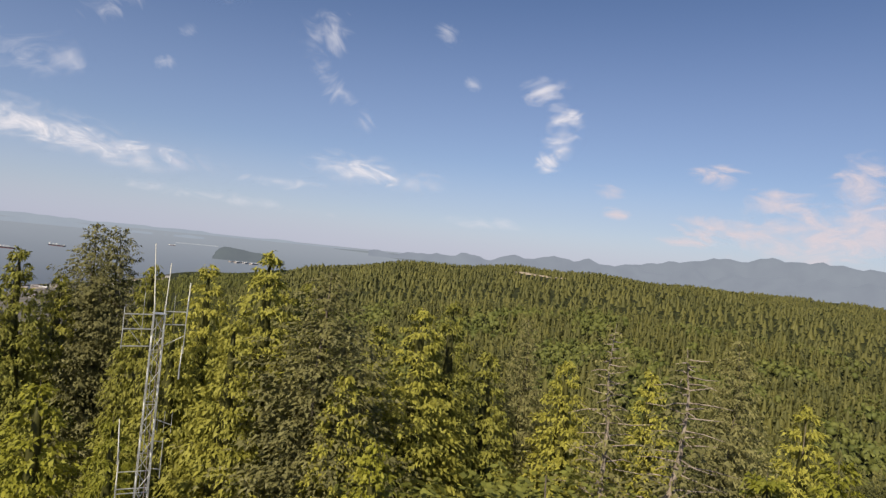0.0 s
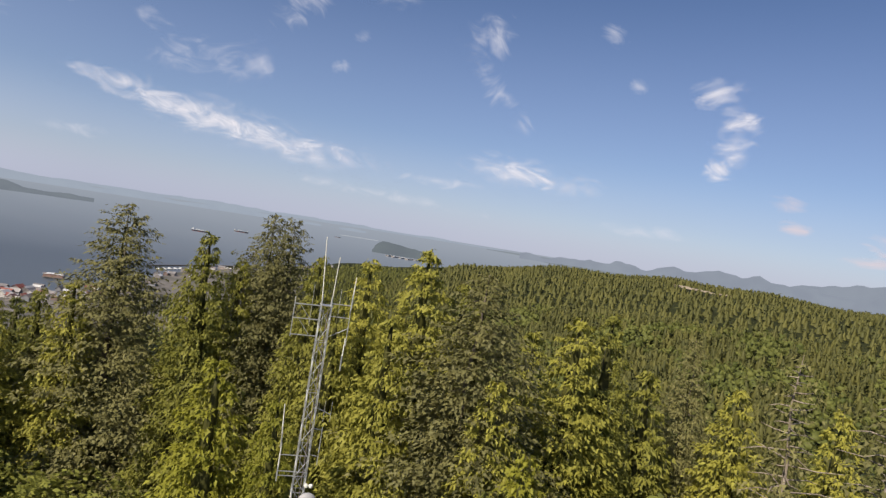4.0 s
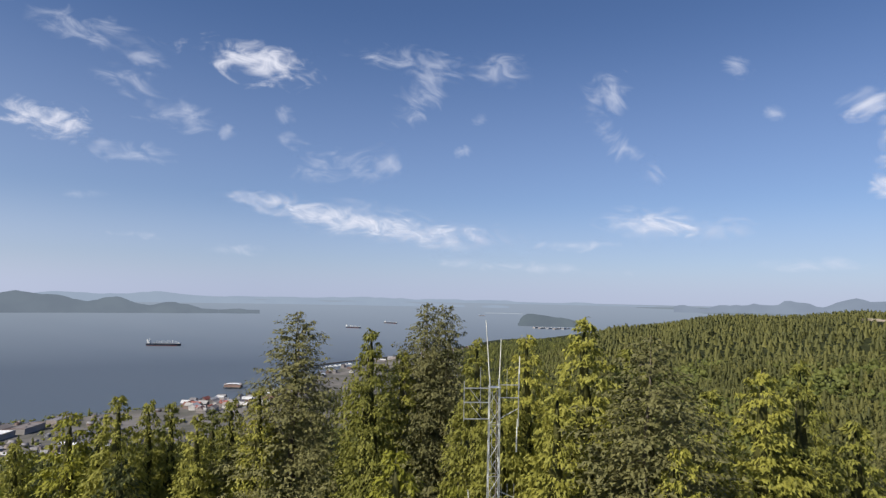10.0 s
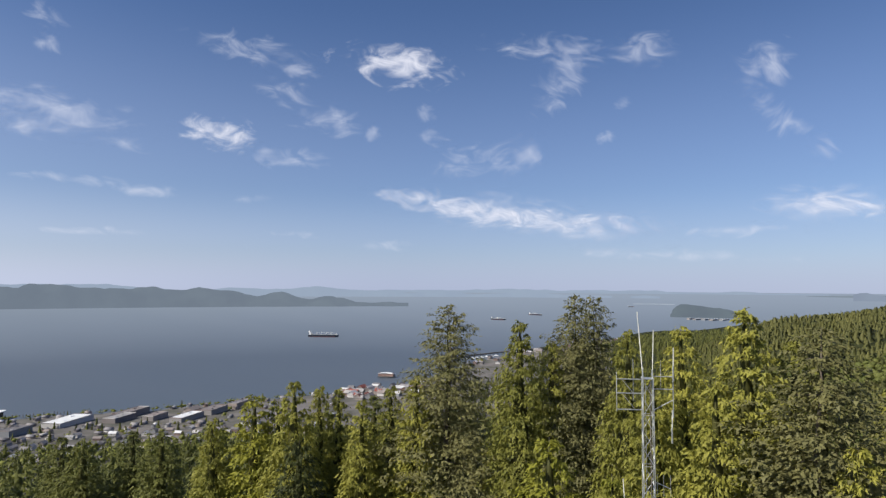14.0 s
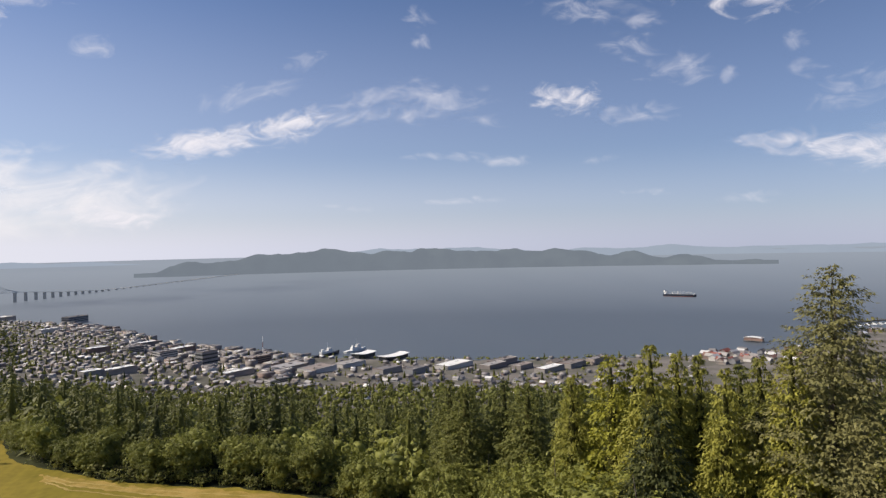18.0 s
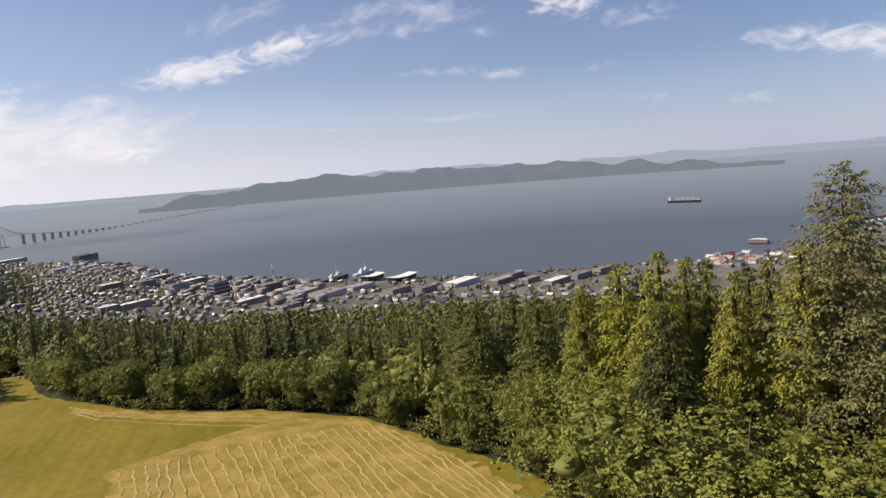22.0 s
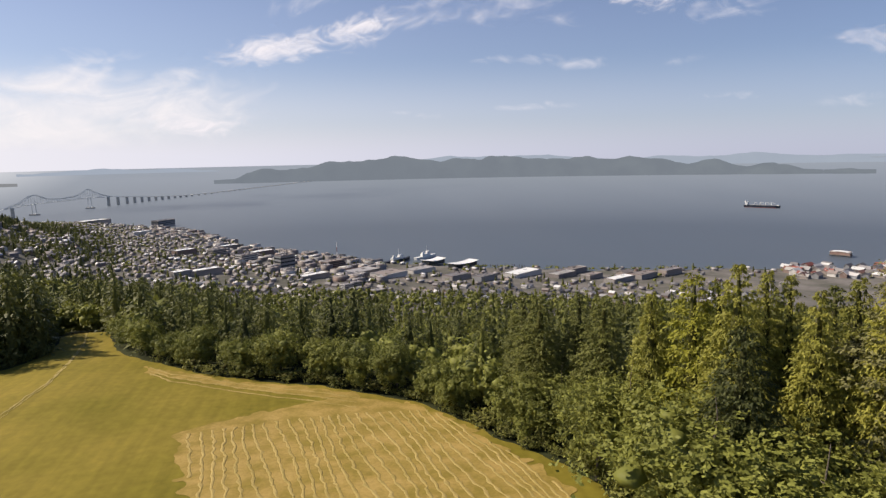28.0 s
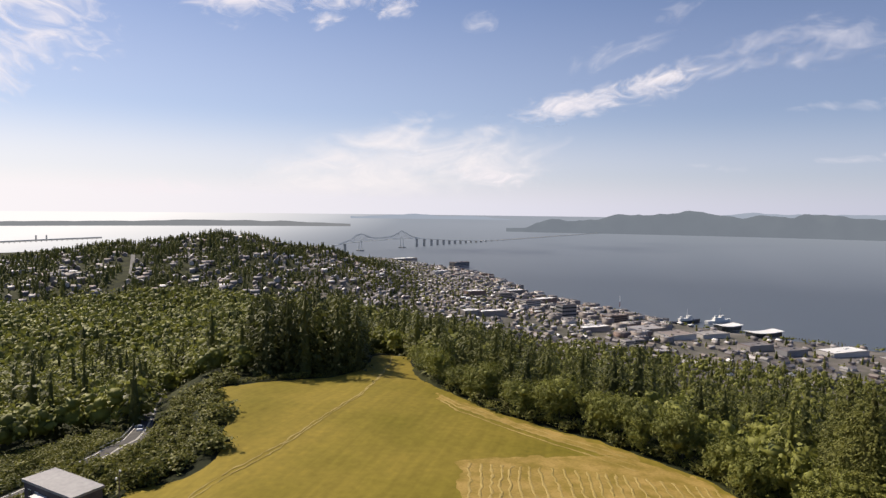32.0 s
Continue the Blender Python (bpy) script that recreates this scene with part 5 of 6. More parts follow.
M_REDROOF = palette("red_roofs", [(0.28, 0.10, 0.08), (0.40, 0.38, 0.36), (0.22, 0.12, 0.10), (0.6, 0.6, 0.6)])
M_WHITEROOF = surface("white_membrane_roof", (0.68, 0.68, 0.67), (0.80, 0.80, 0.79), 0.06, 0.6, fine=0.6)
M_WHITE = surface("white_paint", (0.68, 0.68, 0.66), (0.78, 0.78, 0.76), 0.3, 0.55, fine=2.0)
M_GLASS = surface("dark_windows", (0.02, 0.025, 0.03), (0.05, 0.055, 0.06), 0.5, 0.15, spec=0.6)
M_CONCRETE = surface("concrete", (0.34, 0.33, 0.31), (0.46, 0.45, 0.42), 0.2, 0.85, fine=1.0)
M_RUST = surface("red_hull_paint", (0.16, 0.04, 0.03), (0.24, 0.07, 0.05), 0.2, 0.6)
M_HULL = surface("dark_hull_paint", (0.015, 0.02, 0.035), (0.035, 0.04, 0.055), 0.1, 0.5, fine=1.0)
# lightened steel: haze over the far bridge is put into its base colour
M_GREENSTEEL = surface("grey_green_bridge_steel", (0.40, 0.43, 0.44), (0.50, 0.53, 0.54), 0.05, 0.6)
M_TIMBER = surface("weathered_timber", (0.13, 0.11, 0.09), (0.22, 0.19, 0.16), 0.6, 0.9, fine=3.0)

# town ground: from the woods down to the shore


def shore(az):
    return float(np.interp(az, SHORE_AZ, SHORE_R))


town = sheet("town_ground", np.linspace(26, 116, 91), np.linspace(0, 1, 26), lambda A, R: 0 * R, M_TOWN)
me = town.data
co = np.empty(len(me.vertices) * 3, np.float32)
A, S = np.meshgrid(np.linspace(26, 116, 91), np.linspace(0, 1, 26), indexing="ij")
SR = np.interp(A, SHORE_AZ, SHORE_R) + 14 * np.sin(A * 2.3) * np.sin(A * 0.9)
R = 640 + (SR - 640) * S
Z = np.maximum(ground_many(A, R) + 0.6, 3.2)
Z[:, -1] = -2
D = np.sqrt(R ** 2 + (Z - EYE) ** 2)
K = np.where(D <= 2500, 1.0, (2500 + 2300 * (1 - 2500 / np.maximum(D, 2500))) / D)
co = np.stack([-R * np.sin(np.radians(A)) * K, R * np.cos(np.radians(A)) * K, EYE + (Z - EYE) * K], -1).astype(np.float32)
me.vertices.foreach_set("co", co.ravel())
me.update()
tagged(town, "grey and brown ground of the riverside town", "town ground", kind="structure")


def town_z(az, r):
    return max(ground(az, r) + 0.6, 3.2)


def gable_meshes():
    w = bmesh.new()
    v = [w.verts.new(p) for p in [(-.5, -.5, -.4), (.5, -.5, -.4), (.5, .5, -.4), (-.5, .5, -.4), (-.5, -.5, .62), (.5, -.5, .62), (.5, .5, .62), (-.5, .5, .62), (-.5, 0, .98), (.5, 0, .98)]]
    for f in [(0, 1, 5, 4), (2, 3, 7, 6), (1, 2, 6, 9, 5), (3, 0, 4, 8, 7)]:
        w.faces.new([v[i] for i in f])
    r = bmesh.new()
    for s in (-1, 1):
        q = [r.verts.new(p) for p in [(-.55, s * .58, .56), (.55, s * .58, .56), (.55, 0, 1.0), (-.55, 0, 1.0), (-.55, s * .58, .61), (.55, s * .58, .61), (.55, 0, 1.05), (-.55, 0, 1.05)]]
        for f in [(0, 1, 2, 3), (4, 5, 6, 7), (0, 1, 5, 4), (1, 2, 6, 5), (2, 3, 7, 6), (3, 0, 4, 7)]:
            r.faces.new([q[i] for i in f])
    return w, r


def flat_meshes():
    w = box((1, 1, 1.4), (0, 0, 0.3))
    for s in (-1, 1):
        add_box(w, (1.0, 0.03, 0.10), (0, s * 0.485, 1.04))
        add_box(w, (0.03, 0.94, 0.10), (s * 0.485, 0, 1.04))
    r = box((0.94, 0.94, 0.03), (0, 0, 1.015))
    add_box(r, (0.12, 0.10, 0.14), (0.18, 0.12, 1.09))
    add_box(r, (0.08, 0.08, 0.10), (-0.22, -0.2, 1.07))
    return w, r


def to_mesh(bm, name, material):
    me = bpy.data.meshes.new(name)
    bmesh.ops.recalc_face_normals(bm, faces=bm.faces)
    bm.to_mesh(me)
    bm.free()
    me.materials.append(material)
    return me


gw, gr = gable_meshes()
fw, fr = flat_meshes()
GABLE = (to_mesh(gw, "wall", M_WALLS), to_mesh(gr, "roof", M_ROOFS))
FLAT = (to_mesh(fw, "wall", M_WALLS), to_mesh(fr, "roof", M_ROOFS))
GABLE_RED = (GABLE[0], GABLE[1].copy())
GABLE_RED[1].materials.clear()
GABLE_RED[1].materials.append(M_REDROOF)
FLAT_WHITE = (FLAT[0], FLAT[1].copy())
FLAT_WHITE[1].materials.clear()
FLAT_WHITE[1].materials.append(M_WHITEROOF)


def ring_band(z0, z1):
    bm = bmesh.new()
    lo, hi = [[bm.verts.new((x, y, z)) for x, y in ((-.505, -.505), (.505, -.505), (.505, .505), (-.505, .505))] for z in (z0, z1)]
    for i in range(4):
        bm.faces.new((lo[i], lo[(i + 1) % 4], hi[(i + 1) % 4], hi[i]))
    return to_mesh(bm, "window_band", M_GLASS)


BANDS = [ring_band(0.2 + k * 0.28, 0.32 + k * 0.28) for k in range(3)]


def building(meshes, az, r, size, rz, label, category="building", group="", bands=False, z=None, name="building"):
    p, k = far_point(az, r, town_z(az, r) if z is None else z)
    root = thing(name, Matrix.LocRotScale(p, Euler((0, 0, radians(rz))), Vector(size) * k), label, category, group)
    for nm, me in zip(("wall", "roof"), meshes):
        o = new(nm, me)
        o.parent = root
    if bands:
        for me in BANDS:
            o = new("window_band", me)
            o.parent = root
    return root


def merged(name, label, meshes, spots, mats):
    """Many far houses in one mesh, walls and roofs; spots: x, y, z, sx, sy, sz, turn."""
    for me, mt, nm in zip(meshes, mats, ("walls", "roofs")):
        V = np.empty(len(me.vertices) * 3, np.float32)
        me.vertices.foreach_get("co", V)
        V = V.reshape(-1, 3)
        me.calc_loop_triangles()
        F = np.empty(len(me.loop_triangles) * 3, np.int32)
        me.loop_triangles.foreach_get("vertices", F)
        F = F.reshape(-1, 3)
        s = np.array(spots)
        c, n = np.cos(s[:, 6])[:, None], np.sin(s[:, 6])[:, None]
        X, Y = V[None, :, 0] * s[:, 3][:, None], V[None, :, 1] * s[:, 4][:, None]
        W = np.stack([X * c - Y * n + s[:, 0][:, None], X * n + Y * c + s[:, 1][:, None], V[None, :, 2] * s[:, 5][:, None] + s[:, 2][:, None]], -1).reshape(-1, 3)
        FF = (F[None] + (np.arange(len(s)) * len(V))[:, None, None]).reshape(-1, 3)
        tagged(part(name + "_" + nm, mesh_np(name, W, FF), mt), label + " (" + nm + ")", "houses", kind="stuff")


SPECIAL = []   # places kept free for the large buildings


def special(az, r, rad):
    SPECIAL.append((*pol(az, r), rad))


BIG = [  # bearing, distance, length, depth, height, turn, roof, words
    (71.2, 1185, 78, 34, 8, 124, "white", "long white-roofed warehouse on the waterfront"), (62.6, 1140, 62, 22, 8, 118, "white", "low white commercial building by the river"), (60.6, 1190, 50, 26, 9, 118, "grey", "grey commercial building with a flat roof"),
    (66.8, 1225, 70, 22, 9, 120, "grey", "long grey workshop by the shore"), (67.6, 1180, 52, 24, 8, 120, "grey", "low grey-roofed workshop near the shore"), (65.0, 1170, 40, 20, 8, 120, "grey", "low grey-roofed store near the shore"), (58.4, 1240, 50, 18, 10, 115, "grey", "cannery building on the shore"),
    (62.2, 1215, 24, 18, 10, 115, "gable", "white gabled boat shed by the shore"), (92.6, 1300, 34, 22, 26, 128, "office", "cream six-storey block in the town centre"), (88.4, 1290, 44, 24, 14, 128, "office", "broad tan building of several floors"),
    (86.0, 1190, 70, 40, 8, 128, "grey", "wide shop building with a grey roof"), (83.4, 1170, 60, 40, 8, 128, "grey", "wide supermarket with a flat roof"), (90.2, 1130, 60, 18, 8, 128, "white", "school building with a white roof"), (99.4, 1180, 60, 20, 9, 130, "white", "white-roofed hall beside the trees"),
    (101.2, 1160, 34, 18, 9, 130, "white", "white-roofed building beside the trees"), (100.8, 1500, 46, 24, 13, 130, "white", "block with a white roof"), (94.6, 1560, 60, 26, 10, 135, "white", "waterfront building with a white roof"), (97.2, 1700, 50, 24, 10, 135, "white", "pier building with a white roof"),
    (102.2, 2500, 80, 30, 20, 145, "dark", "dark hotel block on the pier"), (107.3, 2780, 120, 50, 12, 145, "white", "large white-roofed shed by the bridge"), (80.6, 1230, 60, 30, 8, 124, "grey", "grey annex beside the museum halls"), (77.2, 1130, 50, 26, 9, 124, "grey", "brick building with a dark roof"),
    (74.6, 1120, 44, 22, 9, 124, "grey", "apartment building with a brown roof"), (95.8, 1420, 40, 24, 16, 130, "office", "old stone block of several floors"), (98.2, 1540, 36, 24, 14, 132, "office", "brick block of several floors"), (104.0, 2150, 60, 24, 12, 140, "white", "white store on the waterfront")]
for az, r, L, d, h, rz, kind, words in BIG:
    special(az, r, L * 0.6)
    me = {"white": FLAT_WHITE, "grey": FLAT, "gable": GABLE, "office": FLAT, "dark": FLAT}[kind]
    building(me, az, r, (L, d, h), rz + 90 - 90, words, bands=kind in ("office", "dark"))

town_rng = random.Random(5)
lots = []
for i in range(-92, 93):
    for j in range(-80, 81):
        a = radians(128)
        u, v = i * 21.0 + (7 if i % 4 == 0 else 0), j * 24.0
        x, y = -1350 + u * math.cos(a) - v * math.sin(a), -60 + u * math.sin(a) + v * math.cos(a)
        x, y = x + town_rng.uniform(-4, 4), y + town_rng.uniform(-4, 4)
        az, r = polar(x, y)
        if not (49.5 < az < 113 and 640 < r < shore(az) - 18):
            continue
        if r < np.interp(az, [57, 75, 90, 104, 113], [880, 860, 860, 780, 1500]) or town_rng.random() < 0.24 or (az < 84 and r > 1080 and town_rng.random() < 0.6):
            continue
        if any((x - q[0]) ** 2 + (y - q[1]) ** 2 < q[2] ** 2 for q in SPECIAL):
            continue
        down = 84 < az < 104 and r > shore(az) - 480
        big = down and town_rng.random() < 0.6
        size = (town_rng.uniform(15, 25), town_rng.uniform(12, 20), town_rng.uniform(5, 10)) if big else (town_rng.uniform(7.5, 12), town_rng.uniform(6, 8.5), town_rng.uniform(4.5, 7))
        lots.append((az, r, size, 128 + town_rng.choice((0, 90)) + town_rng.uniform(-9, 9), big))
lots.sort(key=lambda q: q[1])
objs = lots[:290]
for az, r, size, rz, big in objs:
    building(FLAT if big else GABLE, az, r, size, rz, "flat-roofed block in the riverside town" if big else "small gabled house in the riverside town", "building" if big else "house", "houses of the town", bands=big, name="building" if big else "house")
for big in (False, True):
    sp = []
    for az, r, size, rz, b in lots[290:]:
        if b == big:
            p, k = far_point(az, r, town_z(az, r))
            sp.append((p.x, p.y, p.z, size[0] * k, size[1] * k, size[2] * k, radians(rz)))
    if sp:
        merged("town_blocks" if big else "town_houses", "distant town blocks near the river" if big else "distant gabled town houses", FLAT if big else GABLE, sp, (M_WALLS, M_ROOFS))

# hillside houses in the west
sp = []
for az, r in scatter(108, 140, 930, 1780, 23):
    if town_rng.random() < 0.75 and clump(az, r) > -0.14 and abs(az - np.interp(r, [1000, 1300, 1750], [131.3, 130.2, 129.4])) > 0.45:
        x, y, z = on_ground(az, r)
        sp.append((x, y, z, town_rng.uniform(8, 13), town_rng.uniform(7, 9), town_rng.uniform(6, 8.5), radians(128 + 90 * town_rng.randint(0, 1))))
merged("hillside_houses", "small houses among the trees on the hill", GABLE, sp, (M_WALLS, M_ROOFS))
# houses by the eastern mooring basin
for i in range(62):
    az = town_rng.uniform(42.2, 49.6)
    r = shore(az) - town_rng.uniform(10, 150)
    building(GABLE_RED if town_rng.random() < 0.5 else GABLE, az, r, (town_rng.uniform(12, 22), town_rng.uniform(9, 13), town_rng.uniform(8, 12)), town_rng.choice((20, 110)) + town_rng.uniform(-8, 8), "white-walled house by the mooring basin", "house", "houses by the basin", name="house")
for i in range(40):
    az = town_rng.uniform(24.5, 41)
    r = shore(az) - town_rng.uniform(15, 260)
    building(GABLE, az, r, (town_rng.uniform(14, 30), town_rng.uniform(10, 16), town_rng.uniform(7, 11)), town_rng.choice((20, 110)), "pale building along the river shore", "house", "houses along the shore", name="house")
# trees between the houses
lo = np.array([(az + town_rng.uniform(-0.6, 0.6), r + town_rng.choice((-12, 12, 14))) for az, r, s, rz, b in lots if town_rng.random() < (0.45 if b else 1.0)])
pick = rng.random(len(lo)) < 0.4
forest("town_trees", "dark conifers among the town houses", spots_of(lo[pick], 9, 17, (1.0, 1.4)), T_FAR, M_SHADYWOOD)
forest("town_trees", "round street trees among the town houses", spots_of(lo[~pick], 6, 11, (0.9, 1.3)), T_LEAFFAR, M_LEAF)
lo = np.array([(a, shore(a) - town_rng.uniform(4, 24)) for a in [town_rng.uniform(52, 84) for _ in range(90)]])
forest("shore_trees", "low trees and bushes along the shore", spots_of(lo, 3, 9, (1.0, 1.7)), T_LEAFFAR, M_LEAF)


# ---- brush and hedges ----
T_BRUSH = [tree_template(250 + k, True, n=40, size=0.085, each=2, lobes=4, inside=0.3) for k in range(4)]
BUSH = [crown_mesh(leafy_crown(300 + k, 1.0, 0.62, 0.02, 64, 3, 0.10, 6), M_BRUSH, "bush") for k in range(4)]
for k in BUSH:
    k.name = "bush"


def bush(az, r, h, w, i, label, group):
    x, y, z = on_ground(az, r)
    ob = new("bush", BUSH[i % 4])
    ob.matrix_world = Matrix.LocRotScale((x, y, z - 0.1), Euler((0, 0, i * 1.9)), (h * w, h * w, h))
    return tagged(ob, label, "bush", group)


brush_rng = random.Random(9)
i = 0
while i < 130:      # brush between road and meadow
    az, r = brush_rng.uniform(122.6, 131.5), brush_rng.uniform(154, 250)
    x, y = pol(az, r)
    if inside(MEADOW_XY, x, y) or inside(MEADOW_XY, *pol(az, r - 3)) or (r > 185 and az > np.interp(r, [185, 194, 209, 230, 255], [134, 132.2, 130.1, 129.3, 128.8]) - math.degrees(7.5 / r)) or (r < 185 and az > 127.3 + (185 - r) * 0.14):
        continue
    bush(az, r, brush_rng.uniform(2.2, 4.6), brush_rng.uniform(1.1, 1.6), i, "green brush on the bank beside the road", "brush on the bank")
    i += 1
for i in range(62):
    az = brush_rng.uniform(129.0, 140)
    bush(az, brush_rng.uniform(156, 183 - max(0, az - 134) * 2.0), brush_rng.uniform(3.2, 5.6), brush_rng.uniform(0.8, 1.1), i, "tall green brush below the road", "brush below the road")
p = np.array([(brush_rng.uniform(128, 142), brush_rng.uniform(150, 232)) for _ in range(600)])
p = keep_off(p, 0)
p = keep_if(p, lambda a, r: abs(r - np.interp(a, [128, 128.8, 129.3, 130.1, 132.2, 135.5, 140, 142], [320, 255, 230, 209, 194, 183, 174, 172])) > 9 and not (131.5 < a and r < 160) and not (a < 131.5 and r > 195))
forest("brush", "low green brush on the slope", spots_of(p, 2.0, 4.5, (1.0, 1.6)), T_BRUSH, M_BRUSH)
for i in range(34):   # hedge along the far end of the meadow
    az = 111.4 + i * 0.38
    bush(az, np.interp(az, [111, 113.4, 117, 120, 124.4], [256, 249, 245, 239, 231]) + brush_rng.uniform(0, 2.5), brush_rng.uniform(1.2, 2.6), brush_rng.uniform(1.0, 1.5), i, "low hedge bush at the meadow's end", "hedge bushes")
for i in range(70):   # bushes along the edge of the wood
    az = 61 + i * 0.615
    r = np.interp(az, [58] + WOOD_AZ, [80] + WOOD_R) + brush_rng.uniform(1.0, 5.0)
    bush(az, r, brush_rng.uniform(1.8, 4.6), brush_rng.uniform(0.9, 1.3), i, "bush at the edge of the meadow", "bushes along the wood")
p = keep_off(np.array([(brush_rng.uniform(20, 66), brush_rng.uniform(70, 118)) for _ in range(300)]), 2)
forest("undergrowth", "green undergrowth below the tall trees", spots_of(p, 2, 6, (1.0, 1.5)), T_BRUSH, M_BRUSH)
p = keep_off(np.array([(brush_rng.uniform(-40, 20), brush_rng.uniform(60, 112)) for _ in range(260)]), 2)
forest("undergrowth", "young growth below the tall spruces", spots_of(p, 3, 9, (0.9, 1.3)), T_BRUSH, M_BRUSH)
# broken pale trunks in the clearing
for i, (az, r, h) in enumerate([(35.3, 84, 12), (36.8, 88, 10), (38.4, 92, 13), (39.2, 90, 9), (37.6, 84, 8), (34.2, 86, 9), (43.0, 94, 11), (33.6, 78, 13), (40.8, 88, 7)]):
    x, y, z = on_ground(az, r)
    bm = tube((0, 0, -0.5), (0.2, 0.1, h * 0.6), 0.26, 0.22, 7)
    add_tube(bm, (0.2, 0.1, h * 0.6), (0.1, 0.3, h), 0.22, 0.10, 7)
    add_tube(bm, (0.18, 0.1, h * 0.55), (0.9, 0.4, h * 0.62), 0.06, 0.03, 5)
    o = part("dead_trunk", bm, M_DEADWOOD)
    o.matrix_world = pose(x, y, z, 0, 0, i * 50)
    tagged(o, "pale dead tree trunk, broken off", "tree trunk", "dead trunks")

# ---- radio mast ----
MAST_AZ, MAST_R = 22.75, 45.0
mx, my, mz = on_ground(MAST_AZ, MAST_R)
mast = thing("radio_mast", pose(mx, my, mz, 0, 0, MAST_AZ + 8), "tall galvanised lattice radio mast with whip antennas", "mast")
MH, W0, W1 = 223.25 - mz, 1.05, 0.66     # height, width at the foot and at the top


def mast_w(z):
    return W0 + (W1 - W0) * min(1.0, z / MH)


CORN = [(-0.5, -0.5), (0.5, -0.5), (0.5, 0.5), (-0.5, 0.5)]
part("footing", box((2.4, 2.4, 0.7), (0, 0, 0.05), 0, 0.05), M_CONCRETE, mast, "concrete footing")
for cx, cy in CORN:
    part("leg", tube((cx * W0, cy * W0, 0.3), (cx * W1, cy * W1, MH + 0.3), 0.045, 0.035, 8), M_STEEL, mast)
NB = 38
for k in range(NB):
    z0, z1 = 0.4 + (MH - 0.4) * k / NB, 0.4 + (MH - 0.4) * (k + 1) / NB
    for s in range(4):
        (ax, ay), (bx, by) = CORN[s], CORN[(s + 1) % 4]
        if (k + s) % 2:
            (ax, ay), (bx, by) = (bx, by), (ax, ay)
        w0, w1 = mast_w(z0), mast_w(z1)
        part("brace", tube((ax * w0, ay * w0, z0), (bx * w1, by * w1, z1), 0.022, None, 5), M_STEEL, mast)
    if k % 3 == 0:
        for s in range(4):
            (ax, ay), (bx, by) = CORN[s], CORN[(s + 1) % 4]
            part("rung", tube((ax * w0, ay * w0, z0), (bx * w0, by * w0, z0), 0.02, None, 5), M_STEEL, mast)
part("top_plate", box((0.8, 0.8, 0.04), (0, 0, MH + 0.2), 0, 0.01), M_STEEL, mast)
part("feed_cable", tube((0.18, -0.3, 0.5), (0.12, -0.28, MH), 0.035, None, 6), M_TIMBER, mast, "dark feed cable")
part("ladder_rail", tube((-0.12, 0.42, 0.5), (-0.1, 0.3, MH), 0.018, None, 5), M_STEEL, mast)
part("ladder_rail", tube((0.18, 0.42, 0.5), (0.2, 0.3, MH), 0.018, None, 5), M_STEEL, mast)


def whip(x, y, z0, z1, lean=0.0, r=0.045, label="white fibreglass whip antenna"):
    r *= 0.8
    w = part("whip_antenna", tube((x, y, z0), (x + lean, y, z1), r, r * 0.75, 8), M_FIBRE, mast, label)
    part("mount", tube((x, y, z0 - 0.5), (x, y, z0 + 0.5), 0.055, None, 6), M_STEEL, w)
    return w


whip(-0.33, -0.1, MH + 0.4, MH + 4.7, -0.32)
whip(0.30, -0.1, MH + 0.3, MH + 3.5, 0.10)
# left frame with three arms
xl = -2.05
part("standoff_post", tube((xl, 0, MH - 2.1), (xl, 0, MH + 0.55), 0.03, None, 6), M_STEEL, mast)
for z in (MH - 1.95, MH - 0.85, MH + 0.1):
    part("arm", tube((xl, 0, z), (-0.3, 0, z + 0.02), 0.04, None, 6), M_STEEL, mast)
for z in (MH - 0.85, MH + 0.1):
    part("arm_brace", tube((xl + 0.35, 0, z), (-0.9, 0, z - 1.0), 0.022, None, 5), M_STEEL, mast)
part("thin_rod_antenna", tube((-0.95, 0, MH - 1.3), (-0.95, 0, MH + 1.5), 0.018, None, 5), M_STEEL, mast)
# right frame
xr = 1.65
for z in (MH - 0.5, MH + 0.35):
    part("arm", tube((0.3, 0, z), (xr, 0, z), 0.035, None, 6), M_STEEL, mast)
part("arm_brace", tube((0.4, 0, MH - 1.9), (xr, 0, MH - 1.2), 0.03, None, 5), M_STEEL, mast)
part("standoff_post", tube((xr, 0, MH - 2.4), (xr, 0, MH + 0.8), 0.032, None, 6), M_STEEL, mast)
whip(xr + 0.02, 0.02, MH + 0.6, MH + 2.3, 0.04, 0.055)
whip(xr - 0.1, 0.05, MH - 3.6, MH - 1.9, 0.04, 0.05)
part("thin_rod_antenna", tube((0.85, 0, MH - 0.5), (0.85, 0, MH + 1.4), 0.015, None, 5), M_STEEL, mast)
# lower fittings
part("arm", tube((0.4, 0, MH - 6.7), (1.4, 0, MH - 7.1), 0.03, None, 5), M_STEEL, mast)
for x in (0.55, 0.95, 1.4):
    part("thin_rod_antenna", tube((x, 0, MH - 7.6), (x, 0, MH - 6.2), 0.016, None, 5), M_STEEL, mast)
part("standoff_post", tube((1.0, 0, MH - 10.6), (1.0, 0, MH - 8.0), 0.035, None, 6), M_STEEL, mast)
for z in (MH - 8.1, MH - 9.9):
    part("arm", tube((0.4, 0, z), (1.0, 0, z - 0.1), 0.03, None, 5), M_STEEL, mast)
